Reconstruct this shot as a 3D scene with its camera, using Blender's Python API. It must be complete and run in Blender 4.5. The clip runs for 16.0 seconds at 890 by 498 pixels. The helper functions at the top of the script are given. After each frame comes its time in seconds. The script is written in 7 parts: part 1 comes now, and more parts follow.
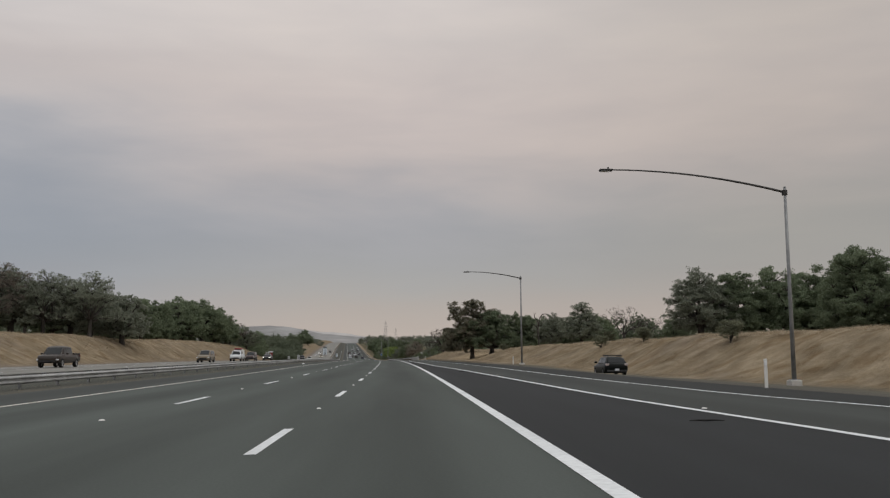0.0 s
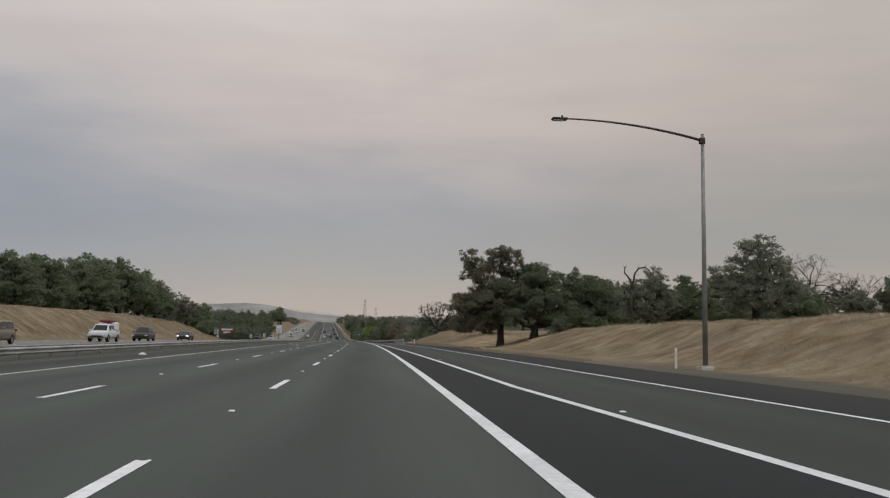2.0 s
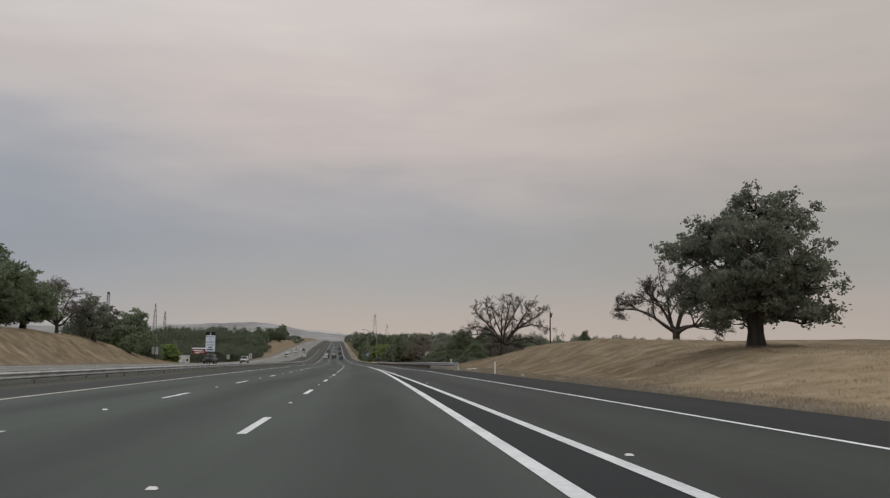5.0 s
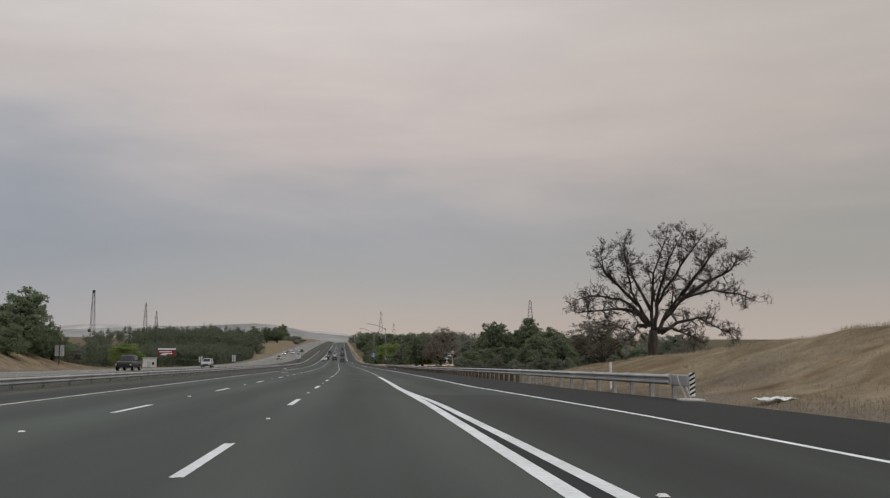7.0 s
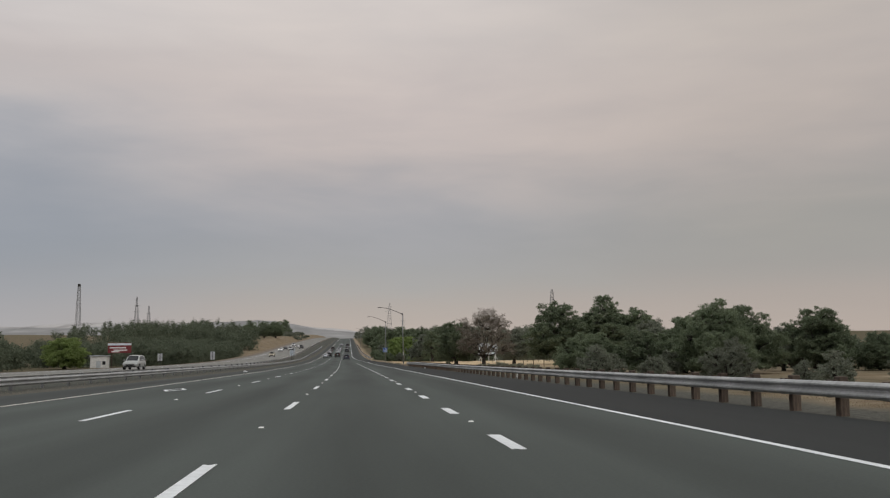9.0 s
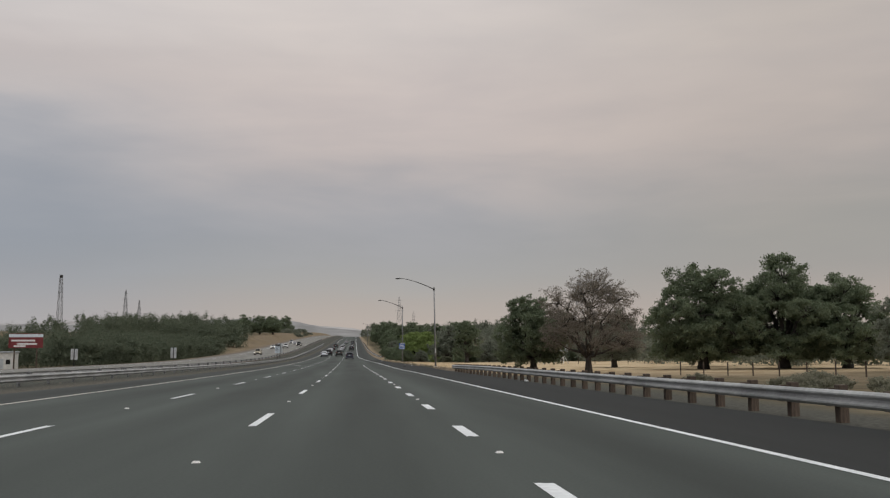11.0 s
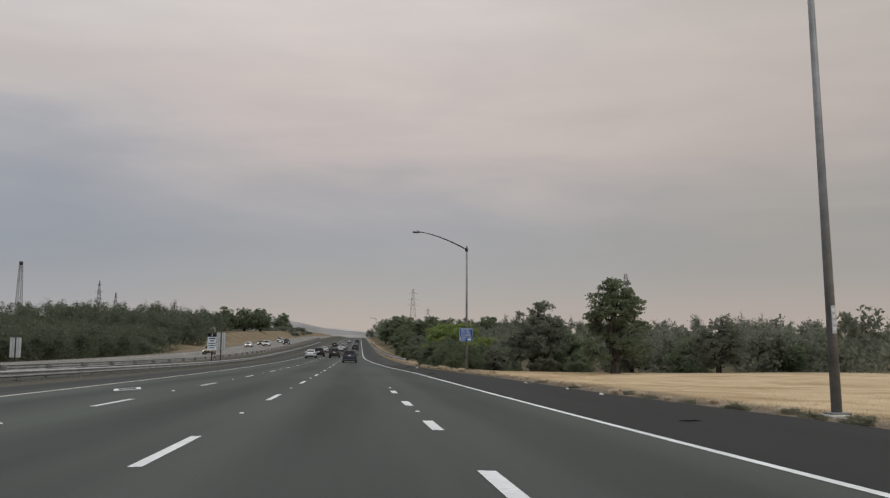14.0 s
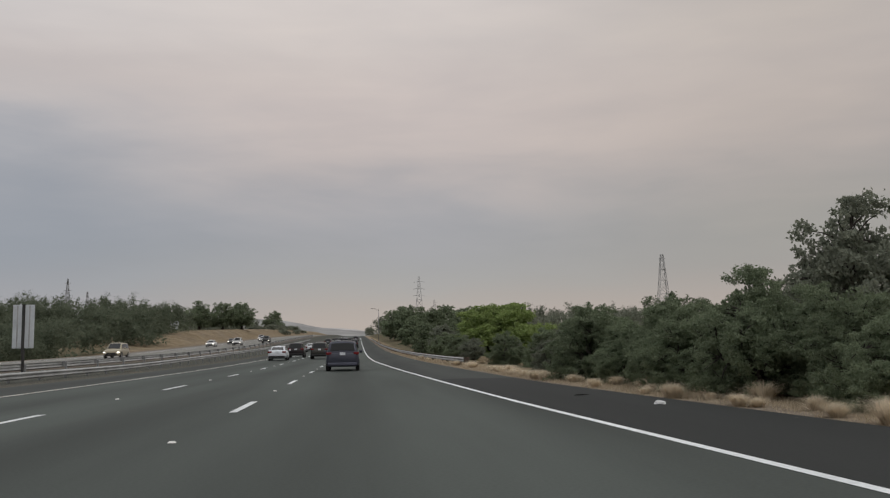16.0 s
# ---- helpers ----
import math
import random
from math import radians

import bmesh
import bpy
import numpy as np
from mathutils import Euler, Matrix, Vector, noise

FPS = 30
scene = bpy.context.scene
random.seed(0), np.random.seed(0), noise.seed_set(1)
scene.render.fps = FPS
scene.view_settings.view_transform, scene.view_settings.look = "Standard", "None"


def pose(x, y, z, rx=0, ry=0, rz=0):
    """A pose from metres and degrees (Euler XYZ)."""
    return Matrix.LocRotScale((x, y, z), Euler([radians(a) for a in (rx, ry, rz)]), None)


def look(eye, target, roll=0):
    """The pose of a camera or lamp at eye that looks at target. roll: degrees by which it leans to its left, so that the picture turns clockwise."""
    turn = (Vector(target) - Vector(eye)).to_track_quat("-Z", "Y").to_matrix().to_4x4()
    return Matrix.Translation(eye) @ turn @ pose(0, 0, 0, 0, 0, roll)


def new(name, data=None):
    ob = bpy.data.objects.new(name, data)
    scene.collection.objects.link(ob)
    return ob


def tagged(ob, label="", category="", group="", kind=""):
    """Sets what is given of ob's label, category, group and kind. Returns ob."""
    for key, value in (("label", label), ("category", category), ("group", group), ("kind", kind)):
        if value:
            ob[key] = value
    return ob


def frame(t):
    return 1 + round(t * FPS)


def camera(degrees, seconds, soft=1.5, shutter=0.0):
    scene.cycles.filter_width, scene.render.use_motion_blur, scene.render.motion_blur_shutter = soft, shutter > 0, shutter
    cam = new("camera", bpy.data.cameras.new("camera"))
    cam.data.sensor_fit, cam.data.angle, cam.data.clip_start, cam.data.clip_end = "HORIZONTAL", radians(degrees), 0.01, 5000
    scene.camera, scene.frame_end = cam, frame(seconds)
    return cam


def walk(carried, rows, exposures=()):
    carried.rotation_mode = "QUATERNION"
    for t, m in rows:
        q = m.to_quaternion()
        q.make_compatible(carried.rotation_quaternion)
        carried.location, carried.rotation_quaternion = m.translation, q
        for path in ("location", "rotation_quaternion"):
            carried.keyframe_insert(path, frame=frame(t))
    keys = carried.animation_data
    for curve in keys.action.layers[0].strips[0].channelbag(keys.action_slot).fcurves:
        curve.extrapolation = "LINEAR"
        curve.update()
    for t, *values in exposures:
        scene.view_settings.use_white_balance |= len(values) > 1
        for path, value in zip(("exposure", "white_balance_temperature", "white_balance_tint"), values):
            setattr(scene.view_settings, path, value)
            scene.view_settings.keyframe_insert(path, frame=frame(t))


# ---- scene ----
# camera: time, x, y, z, pitch, roll, yaw
PATH = [
    (0, 1.58, -10.95, 1.195, 6.70, 0.31, -2.00),
    (0.5, 1.46, 4.95, 1.204, 6.78, -0.29, -2.47),
    (1, 1.28, 21.64, 1.224, 6.76, -0.22, -2.86),
    (1.5, 1.08, 37.57, 1.222, 5.47, -1.5, -3.36),
    (2, 0.77, 53.62, 1.271, 5.55, -0.82, -3.27),
    (2.5, 0.46, 69.24, 1.295, 5.87, -0.38, -3.15),
    (3, -0.01, 84.80, 1.286, 6.25, -0.24, -2.86),
    (3.5, -0.54, 100.56, 1.292, 6.38, -0.28, -2.67),
    (4, -1.15, 115.96, 1.266, 6.59, -0.57, -2.70),
    (6.5, -4.52, 194.72, 1.066, 6.78, 0.07, -2.43),
    (7, -5.31, 210.25, 0.989, 6.80, -0.01, -2.31),
    (7.5, -6.15, 225.67, 0.932, 6.71, 0.06, -2.29),
    (8, -7.19, 242.76, 0.769, 6.66, 0.51, -2.15),
    (8.5, -8.10, 257.16, 0.672, 6.56, 0.57, -1.99),
    (11, -13.08, 334.90, 0.166, 6.53, 0.22, -1.51),
    (11.5, -14.12, 350.50, 0.006, 6.55, 0.14, -1.32),
    (12, -15.24, 366.15, -0.116, 6.67, -0.21, -1.35),
    (12.5, -16.43, 382.91, -0.230, 6.64, -0.45, -1.27),
    (13, -17.57, 398.82, -0.321, 6.69, -0.42, -1.15),
    (13.5, -18.79, 414.55, -0.407, 6.67, -0.29, -1.25),
    (14, -19.95, 429.37, -0.489, 6.77, -0.33, -1.20),
    (14.5, -21.19, 445.01, -0.528, 6.80, -0.14, -1.27),
    (15, -22.61, 462.26, -0.600, 6.71, 0.16, -1.33),
    (15.5, -23.82, 479.09, -0.582, 6.60, 0.48, -1.22),
    (16, -25.18, 495.00, -0.633, 6.62, 1.02, -1.29),
]
cam = camera(52.8, 16.0, soft=1.25)
walk(cam, [(t, pose(x, y, z, 90 + p, r, w)) for t, x, y, z, p, r, w in PATH])

# ---- world and light ----
world = bpy.data.worlds.new("overcast_sky")
scene.world = world
world.use_nodes = True


def lin(r, g, b):
    """Linear colour of a display colour given in 0 to 255."""
    return tuple((v / 12.92 if v <= .04045 else ((v + .055) / 1.055) ** 2.4) for v in (r / 255, g / 255, b / 255))


def build_world():
    nt = world.node_tree
    nt.nodes.clear()
    L = nt.links.new
    out = nt.nodes.new("ShaderNodeOutputWorld")
    bg = nt.nodes.new("ShaderNodeBackground")
    tc = nt.nodes.new("ShaderNodeTexCoord")
    sep = nt.nodes.new("ShaderNodeSeparateXYZ")
    L(tc.outputs["Generated"], sep.inputs[0])
    sky = nt.nodes.new("ShaderNodeTexSky")
    sky.sky_type = "NISHITA"
    sky.sun_disc = False
    sky.sun_elevation = radians(48)
    sky.sun_rotation = radians(40)
    sky.dust_density = 6.0

    def mixed(a, b, fac, blend="MIX"):
        x = nt.nodes.new("ShaderNodeMix")
        x.data_type, x.blend_type = "RGBA", blend
        for value, key in ((a, "A"), (b, "B"), (fac, "Factor")):
            if isinstance(value, (tuple, float)):
                x.inputs[key].default_value = value
            else:
                L(value, x.inputs[key])
        return x.outputs["Result"]

    # clouds stretched sideways and sinking to the east: two scales
    mp = nt.nodes.new("ShaderNodeMapping")
    mp.inputs["Scale"].default_value = (1.5, 1.0, 6.5)
    mp.inputs["Rotation"].default_value = (radians(-4), radians(13), 0)
    L(tc.outputs["Generated"], mp.inputs["Vector"])
    puffs = []
    for scale, detail, dist in ((1.3, 4, .6), (5.0, 6, .3)):
        n = nt.nodes.new("ShaderNodeTexNoise")
        n.inputs["Scale"].default_value, n.inputs["Detail"].default_value = scale, detail
        n.inputs["Roughness"].default_value, n.inputs["Distortion"].default_value = .5, dist
        L(mp.outputs[0], n.inputs["Vector"])
        puffs.append(n.outputs["Fac"])
    both = nt.nodes.new("ShaderNodeMath")
    both.operation = "MULTIPLY_ADD"
    both.inputs[1].default_value = .5
    L(puffs[1], both.inputs[0])
    L(puffs[0], both.inputs[2])
    # the cloud's layers wander up and down
    warp = nt.nodes.new("ShaderNodeMapRange")
    warp.inputs["From Min"].default_value, warp.inputs["From Max"].default_value = .45, 1.05
    warp.inputs["To Min"].default_value, warp.inputs["To Max"].default_value = -.022, .022
    L(both.outputs[0], warp.inputs["Value"])
    up = nt.nodes.new("ShaderNodeMath")
    up.operation = "ADD"
    L(sep.outputs["Z"], up.inputs[0])
    L(warp.outputs[0], up.inputs[1])

    def layers(stops):
        r = nt.nodes.new("ShaderNodeValToRGB")
        r.color_ramp.interpolation = "B_SPLINE"
        els = r.color_ramp.elements
        stops = stops + [(.60, (.70, .70, .69)), (1.0, (.82, .84, .84))]
        els[0].position, els[0].color = stops[0][0], (*stops[0][1], 1)
        els[1].position, els[1].color = stops[-1][0], (*stops[-1][1], 1)
        for p, c in stops[1:-1]:
            els.new(p).color = (*c, 1)
        L(up.outputs[0], r.inputs[0])
        return r.outputs[0]

    # smoke-tinted cloud layers: cool to the west, warm ahead and to the east, a pale strip along the horizon
    west = layers([(0, lin(176, 172, 170)), (.045, lin(170, 168, 169)), (.085, lin(155, 159, 164)), (.13, lin(149, 155, 163)), (.19, lin(158, 161, 167)),
                   (.235, lin(172, 173, 177)), (.265, lin(200, 192, 188)), (.30, lin(192, 184, 181)), (.34, lin(206, 200, 197)), (.40, lin(205, 201, 199))])
    ahead_ = layers([(0, lin(192, 178, 167)), (.05, lin(180, 171, 163)), (.09, lin(165, 165, 163)), (.125, lin(160, 161, 164)), (.165, lin(166, 166, 169)),
                     (.205, lin(186, 178, 175)), (.25, lin(200, 189, 184)), (.29, lin(205, 194, 188)), (.33, lin(209, 200, 194)), (.40, lin(212, 204, 199))])
    east = layers([(0, lin(188, 174, 163)), (.05, lin(178, 168, 160)), (.09, lin(160, 158, 154)), (.15, lin(158, 156, 151)), (.20, lin(172, 165, 161)),
                   (.25, lin(184, 174, 167)), (.30, lin(187, 178, 172)), (.34, lin(191, 182, 174)), (.40, lin(193, 185, 178))])
    sides = []
    for lo, hi in ((-.45, -.08), (-.04, .42)):
        f = nt.nodes.new("ShaderNodeMapRange")
        f.interpolation_type = "SMOOTHSTEP"
        f.inputs["From Min"].default_value, f.inputs["From Max"].default_value = lo, hi
        L(sep.outputs["X"], f.inputs["Value"])
        sides.append(f.outputs[0])
    cloud = mixed(mixed(west, ahead_, sides[0]), east, sides[1])
    tone = nt.nodes.new("ShaderNodeValToRGB")
    tone.color_ramp.elements[0].position, tone.color_ramp.elements[0].color = .55, (.94, .955, .985, 1)
    tone.color_ramp.elements[1].position, tone.color_ramp.elements[1].color = .95, (1.052, 1.045, 1.05, 1)
    L(both.outputs[0], tone.inputs[0])
    cloud = mixed(cloud, tone.outputs[0], 1.0, "MULTIPLY")
    clear = mixed(sky.outputs[0], (.06, .06, .06, 1), 1.0, "MULTIPLY")
    L(mixed(clear, cloud, .97), bg.inputs["Color"])
    bg.inputs["Strength"].default_value = 1.0
    L(bg.outputs[0], out.inputs[0])


build_world()
sun_data = bpy.data.lights.new("sun", "SUN")
sun_data.energy = 0.7
sun_data.angle = radians(35)
sun_data.color = (1.0, .98, .95)
sun = new("sun", sun_data)
sun.matrix_world = look((60, -60, 120), (0, 0, 0))

# ---- the road's line: offset, height and the roadside's section along y ----
STEP = 5.0
SY = np.arange(-400.0, 4300.0, STEP)


def integral(knots, zero):
    slope = np.interp(SY, [a for a, b in knots], [b for a, b in knots])
    z = np.concatenate([[0], np.cumsum((slope[1:] + slope[:-1]) / 2 * STEP)])
    return slope, z - np.interp(zero, SY, z)


SLOPE_X, OFF_X = integral([(-60, 0), (60, -.0243), (180, -.0457), (300, -.0677), (420, -.0815), (540, -.0774), (660, -.0734), (2500, -.072)], -60)
SLOPE_Z, OFF_Z = integral([(-60, 0), (60, .0014), (180, -.0035), (300, -.0082), (420, -.0055), (540, .006), (600, .014), (660, .021),
                           (760, .026), (1000, .026), (1500, .018), (2200, .004), (2800, 0)], -60)


def rx(s):
    return float(np.interp(s, SY, OFF_X))


def rz(s):
    return float(np.interp(s, SY, OFF_Z))


def heading(s):
    """Degrees by which the road turns left of +y."""
    return math.degrees(math.atan(-float(np.interp(s, SY, SLOPE_X))))


def grade(s):
    return math.degrees(math.atan(float(np.interp(s, SY, SLOPE_Z))))


def tab(*pairs):
    xs, ys = [a for a, b in pairs], [b for a, b in pairs]
    return lambda s: np.interp(s, xs, ys)


L_EDGE = -7.55
pave_l = tab((-60, -10.4), (600, -10.4))
ramp_edge = tab((-400, 60), (-60, 20.0), (8, 12.3), (14, 11.3), (30, 10.4), (67, 9.75), (85, 9.25), (127, 8.7), (145, 8.9), (205, 7.87), (230, 7.8), (252, 6.87),
                (345, 6.95), (410, 6.95), (425, 6.78), (470, 6.68), (491, 6.52), (502, 6.12), (510, 5.78), (515, 5.58), (545, 4.75), (575, 4.0), (600, 3.8), (4000, 3.8))
gore_edge = tab((-60, 11.0), (1, 8.35), (12, 7.52), (18.5, 7.25), (61, 6.1), (75, 5.45), (125, 4.98), (204, 4.16), (234, 3.90), (240, 3.86), (262, 3.86))
pave_r = tab((-400, 66), (-60, 22.5), (10, 14.6), (30, 13.3), (71, 12.8), (104, 12.3), (120, 11.8), (131, 11.2), (149, 11.8), (210, 11.7), (234, 11.6), (250, 10.6), (330, 10.3), (413, 10.5), (428, 10.6), (437, 11.0), (446, 11.2),
             (459, 10.6), (472, 10.6), (484, 10.3), (494, 9.8), (508, 9.1), (524, 8.3), (560, 8.0), (650, 7.4), (4000, 7.4))
toe = tab((-60, 30), (10, 24), (33, 22.3), (54, 19.0), (90, 17.2), (130, 14.6), (150, 14.8), (200, 13.4), (245, 13.0), (300, 13), (4000, 13))
crest = tab((-60, 2.6), (60, 2.4), (110, 2.2), (140, 1.9), (155, 1.15), (175, 1.15), (195, 1.8), (215, 2.55), (236, 2.45), (245, 2.15), (256, 1.62), (264, 1.38),
            (273, 1.08), (278, .62), (290, .1), (305, -.15), (330, -.3), (420, -.3), (440, -.22), (505, -.22), (525, -1.2), (560, -2.6), (700, -2.6), (760, -.5), (820, 1.5), (4000, 2))
mound = tab((-60, 4.0), (90, 4.0), (125, 4.4), (154, 4.2), (190, 4.8), (225, 5.1), (265, 5.2), (305, 4.9), (322, 4.1), (345, 2.5), (365, .7),
            (380, -.5), (560, -1.0), (640, -.6), (700, 2.2), (760, 4.4), (830, 5.2), (900, 5.5), (4000, 6))
opp_lift = tab((-60, .12), (520, .12), (640, .5), (760, 1.2), (900, 1.6), (4000, 1.6))
median_h = tab((-60, -.03), (270, -.02), (370, .06), (450, .06), (520, .0), (555, .0), (4000, .0))
verge = tab((-60, -.5), (60, -.42), (90, -.05), (130, .15), (245, .2), (280, .0), (4000, -.05))
OPP_A, OPP_B = -19.2, -34.0


def smooth(a, b, x):
    t = min(1, max(0, (x - a) / (b - a)))
    return t * t * (3 - 2 * t)


def section(u, s):
    """Height of the ground over the road's line at u metres right of the first lane line."""
    pr, tr = float(pave_r(s)), max(float(toe(s)), float(pave_r(s)) + 1.2)
    if u > pr - .3:
        c = float(crest(s))
        h = -.06 + float(verge(s)) * smooth(pr, tr, u)
        h += (c + .06 - float(verge(s))) * smooth(tr - .5, tr + 7.5, u)
        if u > tr:
            far = min(u - tr, 60)
            h += .006 * far + .16 * (noise.noise(Vector((u * .11, s * .11, 3))) + .5 * noise.noise(Vector((u * .3, s * .3, 8)))) * smooth(tr, tr + 6, u) * (1 if c > .3 else .35)
        if c > .3 and tr < u < tr + 14:
            h += .17 * (noise.noise(Vector((u * .33, s * .24, 21))) + .6 * noise.noise(Vector((u * .8, s * .5, 27)))) * smooth(tr, tr + 2, u) * (1 - smooth(tr + 8, tr + 14, u))
        if u > 90:
            h += smooth(90, 700, u) * 6 * (noise.noise(Vector((u * .002, s * .002, 1))) + .3)
        return h
    if u > -10.0:
        return -.07
    lift = float(opp_lift(s))
    if u > OPP_A:
        mid = float(median_h(s))
        if u > -12.3:
            return -.07 + (mid + .05) * smooth(-10.2, -12.2, u)
        return -.07 + (mid + .05) * (1 - smooth(-17, OPP_A, u)) + lift * smooth(-12.5, OPP_A, u)
    if u > OPP_B - 1.5:
        return lift - .07
    m = float(mound(s))
    h = lift - .07 + (m - lift) * smooth(OPP_B - 2.2, OPP_B - 12.5, u) 
    h += .25 * (noise.noise(Vector((u * .09, s * .09, 5))) + .4 * noise.noise(Vector((u * .3, s * .3, 2)))) * smooth(-36, -44, u)
    if u < -120:
        h += smooth(-120, -800, u) * 9 * (noise.noise(Vector((u * .002, s * .002, 4))) + .4)
    return h


def place(u, s, h=0.0):
    """A world point h metres over the road's line."""
    return Vector((rx(s) + u, s, rz(s) + h))


def ground_z(x, s):
    return rz(s) + section(x - rx(s), s)

# ---- materials ----


def material(name):
    m = bpy.data.materials.new(name)
    m.use_nodes = True
    nt = m.node_tree
    b = nt.nodes["Principled BSDF"]
    return m, nt, b


def rgba(c):
    return (c[0], c[1], c[2], 1)


def noisy(name, c1, c2, scale, rough=0.8, metal=0.0, fine=0.0, bump=0.0, bump_scale=None, coords="Object", contrast=(0.35, 0.65), stretch=(1, 1, 1), spread=0.0, spec=0.3):
    """A surface whose colour wanders between c1 and c2 at two scales, with fine relief and a change from piece to piece."""
    m, nt, b = material(name)
    L = nt.links.new
    tc = nt.nodes.new("ShaderNodeTexCoord")
    mp = nt.nodes.new("ShaderNodeMapping")
    mp.inputs["Scale"].default_value = stretch
    L(tc.outputs[coords], mp.inputs["Vector"])
    n1 = nt.nodes.new("ShaderNodeTexNoise")
    n1.inputs["Scale"].default_value = scale
    n1.inputs["Detail"].default_value = 5
    L(mp.outputs[0], n1.inputs["Vector"])
    ramp = nt.nodes.new("ShaderNodeValToRGB")
    ramp.color_ramp.elements[0].position, ramp.color_ramp.elements[0].color = contrast[0], rgba(c1)
    ramp.color_ramp.elements[1].position, ramp.color_ramp.elements[1].color = contrast[1], rgba(c2)
    L(n1.outputs["Fac"], ramp.inputs[0])
    col = ramp.outputs[0]
    n2 = nt.nodes.new("ShaderNodeTexNoise")
    n2.inputs["Scale"].default_value = bump_scale or scale * 12
    n2.inputs["Detail"].default_value = 4
    L(mp.outputs[0], n2.inputs["Vector"])
    if fine:
        mr = nt.nodes.new("ShaderNodeMapRange")
        mr.inputs["From Min"].default_value, mr.inputs["From Max"].default_value = .3, .7
        mr.inputs["To Min"].default_value, mr.inputs["To Max"].default_value = 1 - fine, 1 + fine
        L(n2.outputs["Fac"], mr.inputs["Value"])
        mx = nt.nodes.new("ShaderNodeMix")
        mx.data_type, mx.blend_type = "RGBA", "MULTIPLY"
        mx.inputs["Factor"].default_value = 1
        L(col, mx.inputs["A"])
        L(mr.outputs[0], mx.inputs["B"])
        col = mx.outputs["Result"]
    if spread:
        oi = nt.nodes.new("ShaderNodeObjectInfo")
        mr = nt.nodes.new("ShaderNodeMapRange")
        mr.inputs["To Min"].default_value, mr.inputs["To Max"].default_value = 1 - spread, 1 + spread
        L(oi.outputs["Random"], mr.inputs["Value"])
        mx = nt.nodes.new("ShaderNodeMix")
        mx.data_type, mx.blend_type = "RGBA", "MULTIPLY"
        mx.inputs["Factor"].default_value = 1
        L(col, mx.inputs["A"])
        L(mr.outputs[0], mx.inputs["B"])
        col = mx.outputs["Result"]
    L(col, b.inputs["Base Color"])
    b.inputs["Roughness"].default_value = rough
    b.inputs["Metallic"].default_value = metal
    b.inputs["Specular IOR Level"].default_value = spec
    if bump:
        bp = nt.nodes.new("ShaderNodeBump")
        bp.inputs["Strength"].default_value = bump
        bp.inputs["Distance"].default_value = 0.02
        L(n2.outputs["Fac"], bp.inputs["Height"])
        L(bp.outputs[0], b.inputs["Normal"])
    return m


